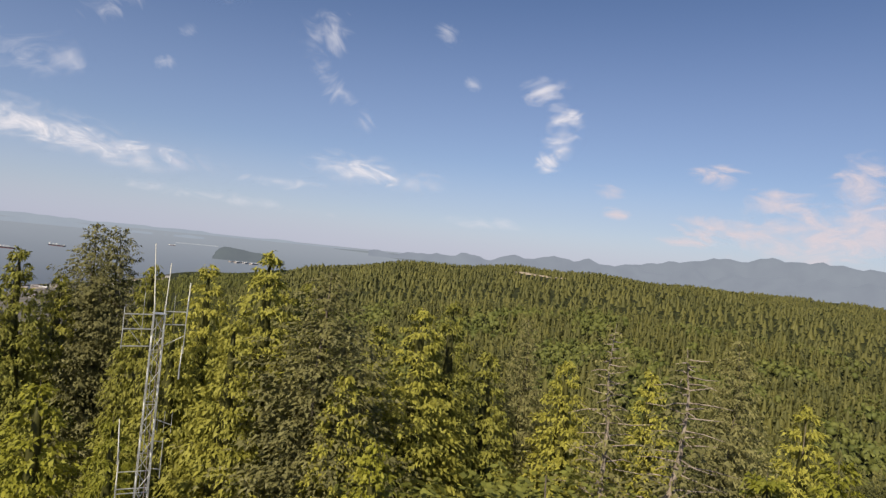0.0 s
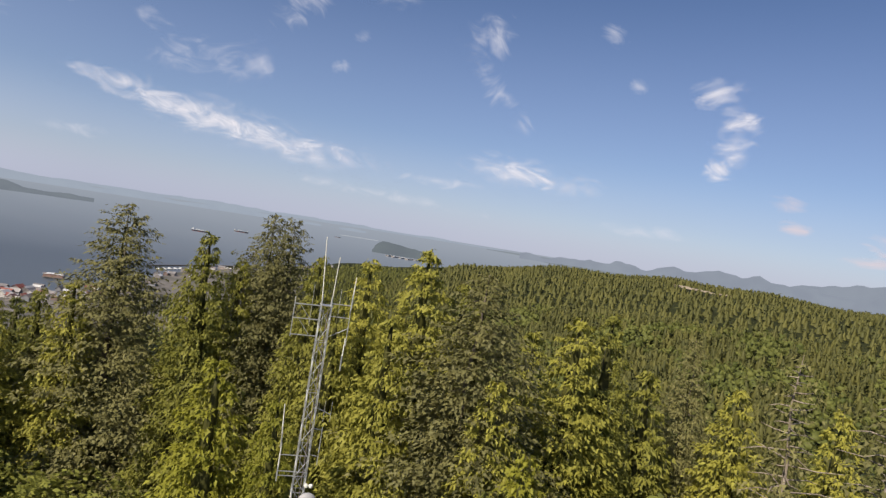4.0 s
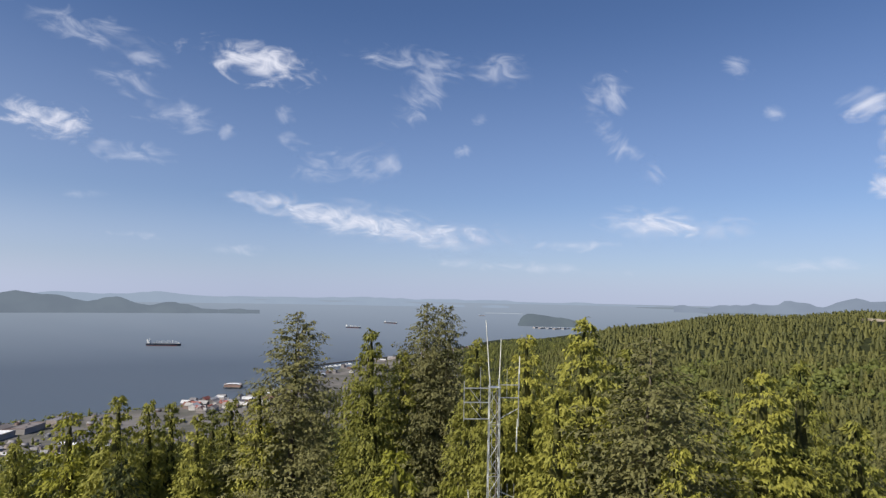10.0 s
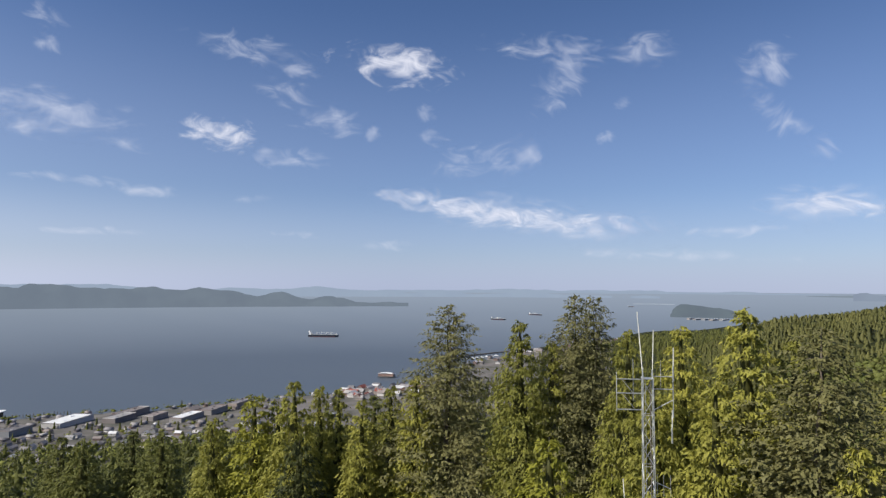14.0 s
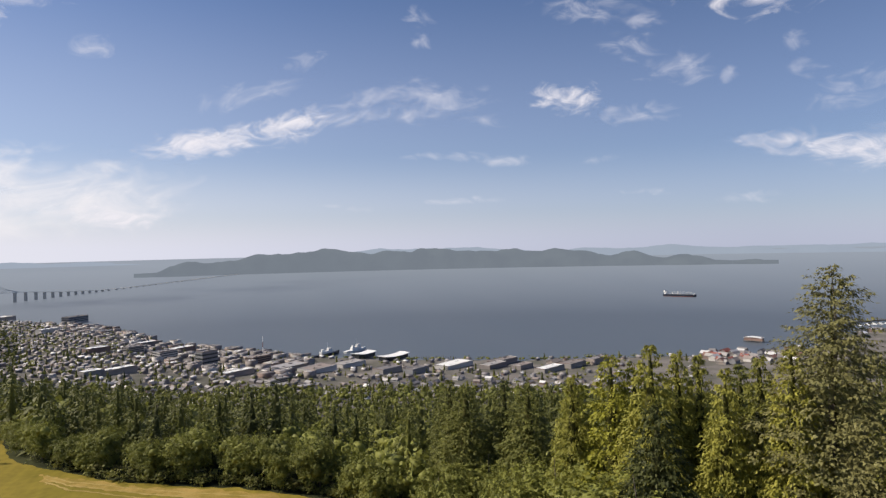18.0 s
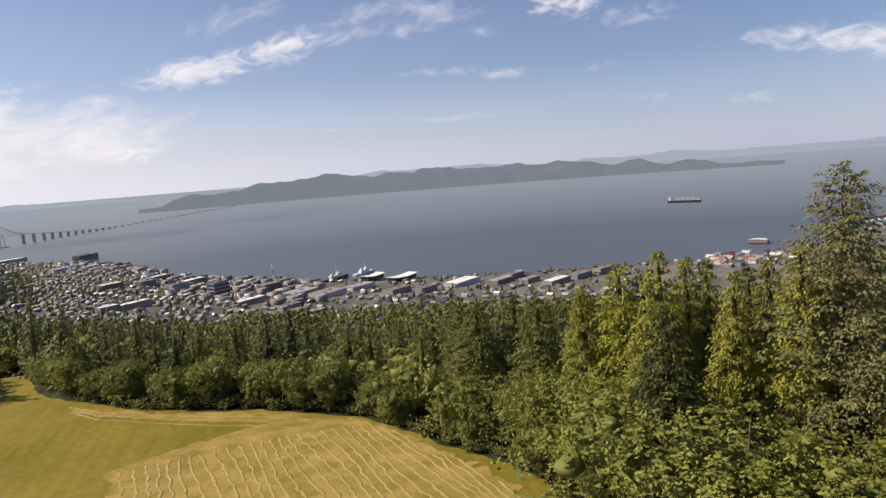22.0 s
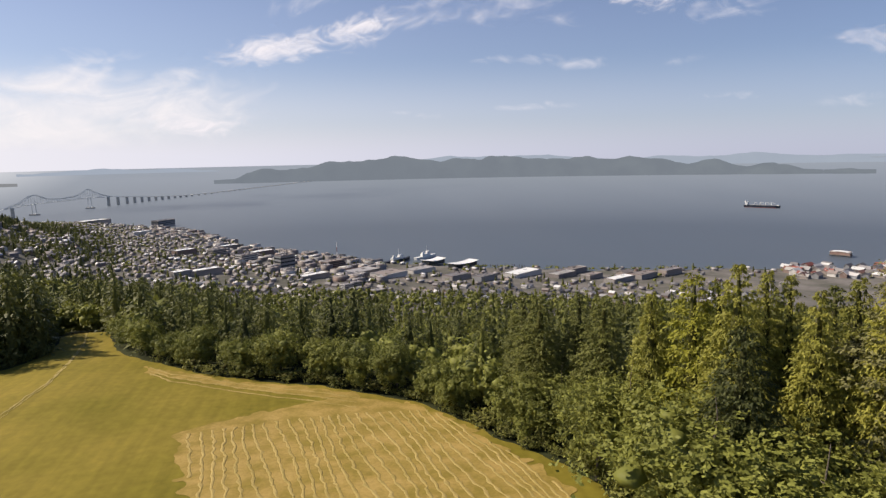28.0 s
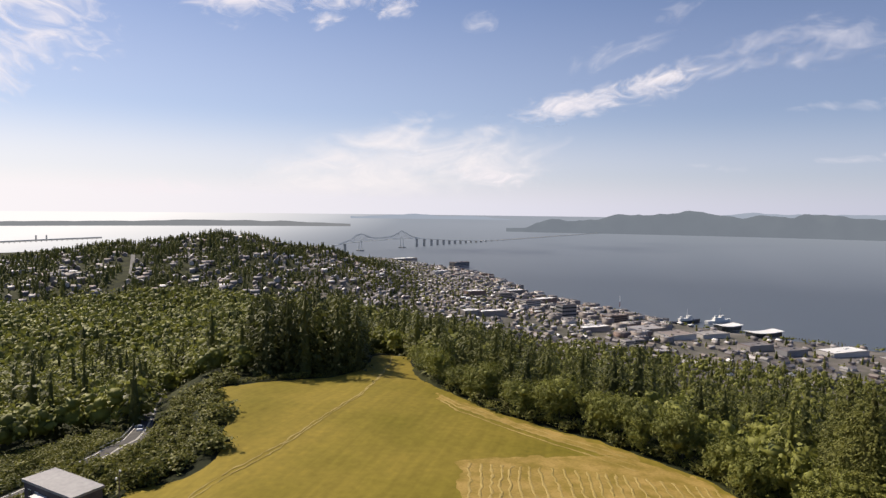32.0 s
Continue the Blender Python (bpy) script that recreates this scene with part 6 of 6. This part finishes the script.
for z in (MH - 10.0, MH - 11.1, MH - 11.4):
    part("arm", tube((-1.5, 0, z), (0.4, 0, z - 0.03), 0.035, None, 6), M_STEEL, mast)
whip(-1.5, 0, MH - 11.3, MH - 9.2, 0.0, 0.06)
whip(-1.55, 0, MH - 9.0, MH - 6.6, -0.14, 0.05)
bm = bmesh.new()
bmesh.ops.create_uvsphere(bm, u_segments=24, v_segments=14, radius=0.62, matrix=pose(0.62, -0.75, MH - 12.8) @ Matrix.Diagonal((1, 0.55, 1, 1)))
for f in bm.faces:
    f.smooth = True
dish = part("dish", bm, surface("grey_radome", (0.30, 0.30, 0.31), (0.38, 0.38, 0.39), 0.6, 0.6), mast, "grey covered microwave dish")
part("mount", tube((0.45, -0.3, MH - 12.8), (0.62, -0.7, MH - 12.8), 0.06, None, 6), M_STEEL, dish)
for x in (0.45, 0.75):
    bm = bmesh.new()
    bmesh.ops.create_uvsphere(bm, u_segments=12, v_segments=8, radius=0.15, matrix=pose(x, -0.55, MH - 11.8))
    part("warning_lamp", bm, M_FIBRE, mast, "white lamp housing")

# ---- utility building, pole, car ----
M_METALROOF = surface("grey_metal_roof", (0.24, 0.235, 0.24), (0.30, 0.295, 0.30), 0.1, 0.6, 0.1, fine=1.0)
M_DARKWALL = surface("dark_purple_siding", (0.06, 0.05, 0.06), (0.09, 0.08, 0.09), 0.3, 0.8, fine=3.0)
ux, uy = pol(135.5, 144.5)
ug = ground(135.5, 144.5)
hut = thing("utility_building", pose(ux, uy, ug, 0, 0, math.degrees(math.atan2(20.3, 5.6))), "long dark-walled utility building with a grey metal roof", "building")
HL, HW, HT = 16.5, 6.4, 176.3 - ug
part("wall", box((HL - 0.5, HW - 0.5, HT + 0.4), (0, 0, HT / 2 - 0.4)), M_DARKWALL, hut, "dark siding")
part("roof", box((HL, HW, 0.22), (0, 0, HT), 0, 0.03), M_METALROOF, hut, "plain grey metal roof")
for y in (-1, 1):
    part("fascia", box((HL + 0.1, 0.12, 0.5), (0, y * HW / 2, HT - 0.12)), M_METALROOF, hut)
for x in (-1, 1):
    part("fascia", box((0.12, HW - 0.12, 0.5), (x * HL / 2, 0, HT - 0.12)), M_METALROOF, hut)
for sy in (-1, 1):
    part("awning", box((3.4, 1.6, 0.1), (-1.5, sy * (HW / 2 + 0.7), HT - 1.7)), M_WHITE, hut, "white awning over the door")
    for x in (-6, -3.6, 4.0, 6.5):
        wnd = part("window", box((1.0, 0.12, 1.1), (x, sy * (HW / 2 - 0.22), HT - 2.2)), M_GLASS, hut)
        part("window_frame", box((1.15, 0.06, 0.1), (x, sy * (HW / 2 - 0.17), HT - 1.6)), M_WHITE, wnd)
    part("door", box((1.0, 0.1, 2.1), (-1.5, sy * (HW / 2 - 0.22), 1.1)), M_WHITE, hut)
sx, sy_ = pol(139.3, 141)
shed = thing("garden_shed", pose(sx, sy_, ground(139.3, 141), 0, 0, 70), "low shed with a green roof beside the building", "shed")
part("wall", box((7, 5, 2.6), (0, 0, 1.1)), M_DARKWALL, shed)
bm = bmesh.new()
for s in (-1, 1):
    add_box(bm, (7.6, 3.0, 0.12), (0, s * 1.35, 2.75))
part("roof", bm, surface("green_roof", (0.10, 0.13, 0.08), (0.15, 0.18, 0.12), 0.3, 0.7), shed)
pxx, pyy, pzz = on_ground(131.6, 150)
pole = thing("floodlight_pole", pose(pxx, pyy, pzz), "slim wooden pole with two white floodlights", "lamp post")
ph = 230 - 150 * math.tan(radians(20.3)) - pzz
part("pole", tube((0, 0, -0.5), (0, 0, ph), 0.14, 0.10, 8), M_TIMBER, pole)
part("crossarm", box((1.3, 0.1, 0.1), (0, 0, ph - 0.5)), M_TIMBER, pole)
for x, z in ((-0.5, ph - 0.2), (0.6, ph - 1.4)):
    lamp = part("floodlight", box((0.55, 0.35, 0.45), (x, -0.2, z), 15, 0.06), M_WHITE, pole, "white floodlight")
    part("lens", box((0.45, 0.03, 0.35), (x - 0.02, -0.385, z), 15), M_GLASS, lamp)

# car on the road
def car_body():
    bm = bmesh.new()
    prof = [(-2.2, 0.35), (-2.25, 0.75), (-2.0, 0.98), (-1.2, 1.05), (2.0, 0.95), (2.2, 0.7), (2.2, 0.35)]
    rows = [[bm.verts.new((x, s * (0.86 if z > 0.9 else 0.92), z)) for x, z in prof] for s in (-1, 1)]
    for i in range(len(prof)):
        j = (i + 1) % len(prof)
        bm.faces.new((rows[0][i], rows[0][j], rows[1][j], rows[1][i]))
    bm.faces.new(rows[0])
    bm.faces.new(rows[1])
    bmesh.ops.recalc_face_normals(bm, faces=bm.faces)
    return bm


def cabin(inset, z0, z1):
    bm = bmesh.new()
    lo = [bm.verts.new(p) for p in [(-1.75, -0.84, z0), (1.0, -0.84, z0), (1.0, 0.84, z0), (-1.75, 0.84, z0)]]
    hi = [bm.verts.new(p) for p in [(-1.25, -0.66, z1), (0.25, -0.66, z1), (0.25, 0.66, z1), (-1.25, 0.66, z1)]]
    for i in range(4):
        bm.faces.new((lo[i], lo[(i + 1) % 4], hi[(i + 1) % 4], hi[i]))
    bm.faces.new(hi)
    bm.faces.new(lo[::-1])
    return bm


cx_, cy_ = pol(129.85, 226)
heading = math.degrees(math.atan2(pol(129.3, 230)[1] - pol(128.5, 282)[1], pol(129.3, 230)[0] - pol(128.5, 282)[0]))
M_CAR = surface("white_car_paint", (0.70, 0.70, 0.70), (0.78, 0.78, 0.78), 0.5, 0.25, spec=0.5)
M_RUBBER = surface("tyre_rubber", (0.015, 0.015, 0.015), (0.03, 0.03, 0.03), 2.0, 0.9)
car = thing("car", pose(cx_, cy_, ground(129.4, 227) + 0.52, 0, 0, heading), "white car driving on the asphalt road", "car")
part("body", car_body(), M_CAR, car)
part("windows", cabin(0, 0.98, 1.42), M_GLASS, car, "dark car windows")
part("roof", box((1.5, 1.3, 0.06), (-0.5, 0, 1.45), 0, 0.02), M_CAR, car)
for x in (-1.35, 1.35):
    for y in (-0.85, 0.85):
        wh = part("wheel", tube((x, y - 0.1, 0.32), (x, y + 0.1, 0.32), 0.32, None, 16), M_RUBBER, car)
        part("rim", tube((x, y - 0.11, 0.32), (x, y + 0.11, 0.32), 0.18, None, 10), M_STEEL, wh)
for y in (-0.65, 0.65):
    part("headlight", box((0.08, 0.3, 0.15), (2.18, y, 0.72)), M_FIBRE, car)
# guard rail on the road's outer side
rail = thing("guard_rail", Matrix.Identity(4), "weathered steel guard rail along the road", "guard rail")
fine = [Vector(pol(*p)) for p in ROAD[1:8]]
gp = []
for i in range(len(fine) - 1):
    d = (fine[i + 1] - fine[i])
    n = int(d.length / 4)
    s = Vector((-d.y, d.x)).normalized() * -4.6
    for k in range(n):
        q = fine[i] + d * k / n + s
        az, r = polar(*(q - s))
        gp.append((q.x, q.y, ground(az, r) + 0.5))
for a, b in zip(gp, gp[1:]):
    part("rail", tube((a[0], a[1], a[2] + 0.6), (b[0], b[1], b[2] + 0.6), 0.14, None, 6), M_STEEL, rail)
    part("post", tube((a[0], a[1], a[2] - 1.5), (a[0], a[1], a[2] + 0.7), 0.08, None, 5), M_TIMBER, rail)

# ---- river: ships, piers, bridge ----
def ship(az, r, L, turn, label, cranes=4, hull=M_HULL):
    p, k = far_point(az, r, 0)
    root = thing("cargo_ship", Matrix.LocRotScale(p, Euler((0, 0, radians(turn))), Vector((k, k, k))), label, "ship", "anchored ships")
    B, D = L * 0.16, L * 0.07
    bm = bmesh.new()
    out = [(-0.5, 0.36), (-0.47, 0.48), (-0.3, 0.5), (0.36, 0.5), (0.45, 0.34), (0.5, 0.02), (0.5, -0.02), (0.45, -0.34), (0.36, -0.5), (-0.3, -0.5), (-0.47, -0.48), (-0.5, -0.36)]
    lo = [bm.verts.new((x * L * 0.97, y * B * 0.92, -2)) for x, y in out]
    hi = [bm.verts.new((x * L, y * B, D)) for x, y in out]
    for i in range(len(out)):
        j = (i + 1) % len(out)
        bm.faces.new((lo[i], lo[j], hi[j], hi[i]))
    bm.faces.new(hi)
    part("hull", bm, hull, root, "dark blue-black hull")
    part("boot_stripe", box((L * 0.86, B * 0.985, 1.6), (-L * 0.03, 0, 0.6)), M_RUST, root, "red waterline stripe")
    sup = part("superstructure", box((L * 0.075, B * 0.85, L * 0.075), (-L * 0.42, 0, D + L * 0.037), 0, 0.4), M_WHITE, root, "white superstructure")
    part("bridge_deck", box((L * 0.05, B * 1.0, L * 0.016), (-L * 0.41, 0, D + L * 0.083)), M_WHITE, sup)
    part("wheelhouse_windows", box((L * 0.052, B * 0.9, L * 0.006), (-L * 0.41, 0, D + L * 0.083)), M_GLASS, sup)
    part("funnel", box((L * 0.03, B * 0.25, L * 0.04), (-L * 0.465, 0, D + L * 0.095), 0, 0.3), M_WHITE, sup)
    part("mast", tube((-L * 0.41, 0, D + L * 0.09), (-L * 0.41, 0, D + L * 0.15), 0.6, 0.3, 6), M_WHITE, sup)
    for i in range(5):
        part("hatch_cover", box((L * 0.11, B * 0.62, 2.6), (-L * 0.29 + i * L * 0.155, 0, D + 1.3)), M_STEEL, root)
    for i in range(cranes):
        x = -L * 0.215 + i * L * 0.155
        c = part("crane", tube((x, 0, D), (x, 0, D + L * 0.085), 1.5, 1.2, 8), M_WHITE, root, "white deck crane")
        part("jib", tube((x, 0, D + L * 0.08), (x + L * 0.12, 0, D + L * 0.055), 0.7, 0.5, 5), M_WHITE, c)
    part("forecastle", box((L * 0.07, B * 0.5, 2.6), (L * 0.42, 0, D + 1.2)), M_WHITE, root)
    part("foremast", tube((L * 0.43, 0, D), (L * 0.43, 0, D + L * 0.07), 0.6, 0.4, 6), M_WHITE, root)
    return root


ship(51.5, 2860, 136, 38, "anchored bulk carrier with a white superstructure")
ship(35.9, 4300, 105, 20, "cargo ship riding at anchor on the river", 3)
ship(32.6, 5050, 108, 15, "distant cargo ship at anchor on the river", 2)
ship(24.4, 7400, 70, 10, "small far-off vessel on the river", 0)
for az, r, L in ((17.0, 4750, 70), (17.7, 4720, 90), (18.4, 4740, 60), (19.0, 4760, 80), (19.6, 4790, 50)):
    building(FLAT_WHITE, az, r, (L, 26, 7), 70, "white shed at the foot of the headland", "building", "sheds by the headland", z=1.0)
# two white cutters at the quay and the museum roofs
for az, r, L in ((82.6, 1400, 84), (80.0, 1440, 70)):
    p, k = far_point(az, r, 0)
    root = thing("cutter", Matrix.LocRotScale(p, Euler((0, 0, radians(128))), (k, k, k)), "white patrol ship moored at the quay", "ship", "moored cutters")
    bm = bmesh.new()
    out = [(-0.5, 0.4), (-0.3, 0.5), (0.2, 0.5), (0.5, 0.03), (0.5, -0.03), (0.2, -0.5), (-0.3, -0.5), (-0.5, -0.4)]
    lo, hi = [bm.verts.new((x * L * 0.95, y * 10, -1)) for x, y in out], [bm.verts.new((x * L, y * 12, 5.5 + (2 if x > 0.3 else 0))) for x, y in out]
    for i in range(8):
        bm.faces.new((lo[i], lo[(i + 1) % 8], hi[(i + 1) % 8], hi[i]))
    bm.faces.new(hi)
    part("hull", bm, M_WHITE if L < 80 else M_HULL, root)
    part("deckhouse", box((L * 0.4, 8, 6), (0, 0, 8), 0, 0.3), M_WHITE, root)
    part("wheelhouse", box((L * 0.12, 7, 5), (L * 0.12, 0, 13), 0, 0.3), M_WHITE, root)
    part("mast", tube((L * 0.06, 0, 12), (L * 0.06, 0, 30), 0.6, 0.25, 6), M_WHITE, root)
    part("funnel", box((6, 4, 5), (-L * 0.12, 0, 13), 0, 0.3), M_WHITE, root)


def curved_roof(L, Wd, h, sag):
    bm = bmesh.new()
    n = 12
    rows = []
    for i in range(n + 1):
        t = i / n * 2 - 1
        z = h + sag * t * t
        rows.append([bm.verts.new((t * L / 2, y * Wd / 2, z + dz)) for dz in (0, -0.8) for y in (-1, 1)])
    for a, b in zip(rows, rows[1:]):
        bm.faces.new((a[0], b[0], b[1], a[1]))
        bm.faces.new((a[2], a[3], b[3], b[2]))
        bm.faces.new((a[0], a[2], b[2], b[0]))
        bm.faces.new((a[1], b[1], b[3], a[3]))
    for q in (rows[0], rows[-1]):
        bm.faces.new((q[0], q[1], q[3], q[2]))
    bmesh.ops.recalc_face_normals(bm, faces=bm.faces)
    return bm


for az, r, L in ((79.3, 1345, 52), (76.6, 1300, 70)):
    p, k = far_point(az, r, town_z(az, r))
    root = thing("museum_building", Matrix.LocRotScale(p, Euler((0, 0, radians(124))), (k, k, k)), "waterfront museum hall with a sweeping white roof", "building", "museum halls")
    part("wall", box((L * 0.92, 22, 8), (0, 0, 4)), M_GLASS, root, "dark glazed walls")
    part("roof", curved_roof(L, 27, 8.2, 2.6), M_WHITEROOF, root, "sweeping white roof")
p, k = far_point(45.9, 1600, 0)
root = thing("boathouse", Matrix.LocRotScale(p, Euler((0, 0, radians(30))), (k, k, k)), "large brown boathouse on piles in the river", "building")
part("deck", box((42, 18, 1.2), (0, 0, 3.2)), M_TIMBER, root)
for i in range(8):
    for y in (-8, 8):
        part("pile", tube((-19 + i * 5.4, y, -3), (-19 + i * 5.4, y, 3), 0.5, None, 6), M_TIMBER, root)
part("wall", box((38, 15, 7), (0, 0, 7)), surface("red_brown_siding", (0.20, 0.13, 0.11), (0.28, 0.19, 0.16), 0.1, 0.85), root)
part("roof", curved_roof(40, 17, 11.5, -1.6), M_WHITEROOF, root, "pale rounded roof")
br = thing("breakwater", Matrix.Identity(4), "long dark pile breakwater with white sheds", "breakwater")
bw = [far_point(39.5 - i * 0.5, 2010 + i * 22, 0)[0] for i in range(16)]
for a, b in zip(bw, bw[1:]):
    part("deck", tube((a.x, a.y, 4), (b.x, b.y, 4), 2.2, None, 6), M_TIMBER, br)
    part("pile", tube((a.x, a.y, -4), (a.x, a.y, 5), 1.2, None, 6), M_TIMBER, br)
for i in range(7):
    q, k = far_point(38.6 - i * 0.42, 1990 + i * 18, 0)
    o = thing("moored_boat", Matrix.LocRotScale(q, Euler((0, 0, radians(20))), (k, k, k)), "small white boat in the basin", "boat", "moored boats")
    part("hull", box((14, 4.5, 2.2), (0, 0, 0.9), 0, 0.5), M_WHITE, o)
    part("cabin", box((6, 3.4, 2.4), (-1, 0, 3.0), 0, 0.3), M_WHITE, o)
for i in range(40):   # old pilings along the shore
    az = 71 + i * 0.22
    q, k = far_point(az, shore(az) + 14 + 6 * math.sin(i * 1.7), 0)
    o = part("piling", tube((0, 0, -3), (0.1, 0, 2.6 + (i % 3)), 0.7, 0.6, 6), M_TIMBER)
    o.matrix_world = Matrix.LocRotScale(q, None, (k, k, k))
    tagged(o, "old timber piling standing in the river", "piling", "old pilings")
# slim aerial over the town
p, k = far_point(88.0, 1330, 4)
aer = thing("town_aerial", Matrix.LocRotScale(p, None, (k, k, k)), "thin red and white aerial over the town", "mast")
for i in range(5):
    part("section", tube((0, 0, i * 11), (0, 0, i * 11 + 11), 0.7, 0.6, 5), M_RUST if i % 2 else M_WHITE, aer)

# the long bridge: a straight line over the river
B0 = Vector((-3588.0, -1124.0))
BD = Vector((-4154.0, 1475.0)).normalized()
BN = Vector((-BD.y, BD.x))


def deck_z(s):
    return float(np.interp(s, [-1100, -700, -376, 0, 200, 520, 900, 1200, 4500], [16, 34, 52, 56, 50, 29, 12, 8, 8]))


def squeezed(bm):
    for v in bm.verts:
        d = v.co - Vector((0, 0, EYE))
        v.co = Vector((0, 0, EYE)) + d * (squeeze(d.length) / d.length)
    return bm


def at_bridge(s, off, z):
    p = B0 + BD * s + BN * off
    return Vector((p.x, p.y, z))


def beam(a, b, r, sides=4):
    return tube(a, b, r, None, sides)


bridge = thing("bridge", Matrix.Identity(4), "long grey-green steel bridge crossing the river", "bridge")
S = [-1100 + i * 50 for i in range(27)] + [250 + i * 130 for i in range(33)]
for a, b in zip(S, S[1:]):
    za, zb = deck_z(a), deck_z(b)
    w = 5.5
    bm = bmesh.new()
    v = [bm.verts.new(at_bridge(s, o, z)) for s, z0 in ((a, za), (b, zb)) for o, z in ((-w, z0), (w, z0), (w, z0 - 2), (-w, z0 - 2))]
    for f in [(0, 1, 5, 4), (1, 2, 6, 5), (2, 3, 7, 6), (3, 0, 4, 7)]:
        bm.faces.new([v[i] for i in f])
    part("deck", squeezed(bm), M_GREENSTEEL if a < 240 else M_CONCRETE, bridge)


def top_z(s):
    """Upper chord of the cantilever truss: peaks over both towers."""
    return deck_z(s) + float(np.interp(s, [-540, -460, -376, -290, -188, -90, 0, 88, 180], [0, 14, 46, 17, 11, 17, 46, 14, 0]))


TS = [-540 + i * 36.0 for i in range(21)]
for off in (-6.5, 6.5):
    for i, (a, b) in enumerate(zip(TS, TS[1:])):
        part("chord", squeezed(beam(at_bridge(a, off, top_z(a)), at_bridge(b, off, top_z(b)), 0.95)), M_GREENSTEEL, bridge)
        part("vertical", squeezed(beam(at_bridge(b, off, deck_z(b)), at_bridge(b, off, top_z(b) + 0.1), 0.5)), M_GREENSTEEL, bridge)
        part("diagonal", squeezed(beam(at_bridge(a, off, deck_z(a) if i % 2 else top_z(a)), at_bridge(b, off, top_z(b) if i % 2 else deck_z(b)), 0.5)), M_GREENSTEEL, bridge)
for s in (-376, 0):
    for off in (-8, 8):
        part("tower_leg", squeezed(beam(at_bridge(s, off * 1.5, 6), at_bridge(s, off, deck_z(s)), 1.8)), M_GREENSTEEL, bridge)
    part("pier", squeezed(box((26, 36, 9), at_bridge(s, 0, 2), math.degrees(math.atan2(BD.y, BD.x)))), M_CONCRETE, bridge)
for s in list(range(-1040, -440, 90)) + [150, 230, 310, 380, 450, 520, 590, 660, 730, 800, 870, 940]:
    part("pier", squeezed(box((5, 15, deck_z(s)), at_bridge(s, 0, deck_z(s) / 2 - 3), math.degrees(math.atan2(BD.y, BD.x)))), M_CONCRETE, bridge)
for s in range(1010, 4400, 90):
    part("pier", squeezed(box((7, 12, deck_z(s)), at_bridge(s, 0, deck_z(s) / 2 - 4), math.degrees(math.atan2(BD.y, BD.x)))), M_CONCRETE, bridge)
# second, low bridge over the bay in the south-west
bay = thing("bay_bridge", Matrix.Identity(4), "low trestle bridge over the bright bay", "bridge")
for i in range(22):
    a, b = far_point(139.5 - i * 0.34, 4480 + i * 22, 9)[0], far_point(139.5 - (i + 1) * 0.34, 4480 + (i + 1) * 22, 9)[0]
    part("deck", tube(a, b, 4, None, 4), M_CONCRETE, bay)
    part("pier", tube((a.x, a.y, a.z - 14), a, 3, None, 5), M_CONCRETE, bay)
for i in (9, 11):
    a = far_point(139.5 - i * 0.34, 4480 + i * 22, 9)[0]
    part("lift_tower", tube(a, (a.x, a.y, a.z + 24), 5, None, 4), M_CONCRETE, bay)
# streets climbing the western hill
M_STREET = surface("pale_street", (0.12, 0.12, 0.115), (0.19, 0.185, 0.18), 0.05, 0.9)
for az0, r0, az1, r1, w in ((130.4, 880, 129.8, 1560, 8), (124.9, 1300, 126.0, 1600, 6), (120.0, 1150, 121.8, 1520, 6), (116.6, 1150, 118.3, 1520, 6)):
    bm = bmesh.new()
    prev = None
    a_, b_ = Vector(pol(az0, r0)), Vector(pol(az1, r1))
    sd = Vector((-(b_ - a_).y, (b_ - a_).x)).normalized() * w / 2
    for i in range(41):
        c = a_.lerp(b_, i / 40)
        z = ground(*polar(*c)) + 1.6
        row = [bm.verts.new((*(c - sd), z)), bm.verts.new((*(c + sd), z))]
        if prev:
            bm.faces.new((prev[0], prev[1], row[1], row[0]))
        prev = row
    tagged(part("street", bm, M_STREET), "pale straight street climbing the hill", "street", kind="structure")
# cleared ground on the eastern ridge
M_CLEAR = surface("bare_earth", (0.30, 0.24, 0.17), (0.42, 0.35, 0.26), 0.02, 0.95)
for az, r, w in CLEARINGS:
    x, y = pol(az, r)
    pts = [(x + w * math.cos(q * 0.6) * (1.4 if q % 2 else 1.0), y + w * 0.5 * math.sin(q * 0.6)) for q in range(11)]
    tagged(patch("clearing", pts, 5, M_CLEAR, 1.2, 1.0), "bare sandy clearing on the wooded ridge", "clearing", kind="structure")
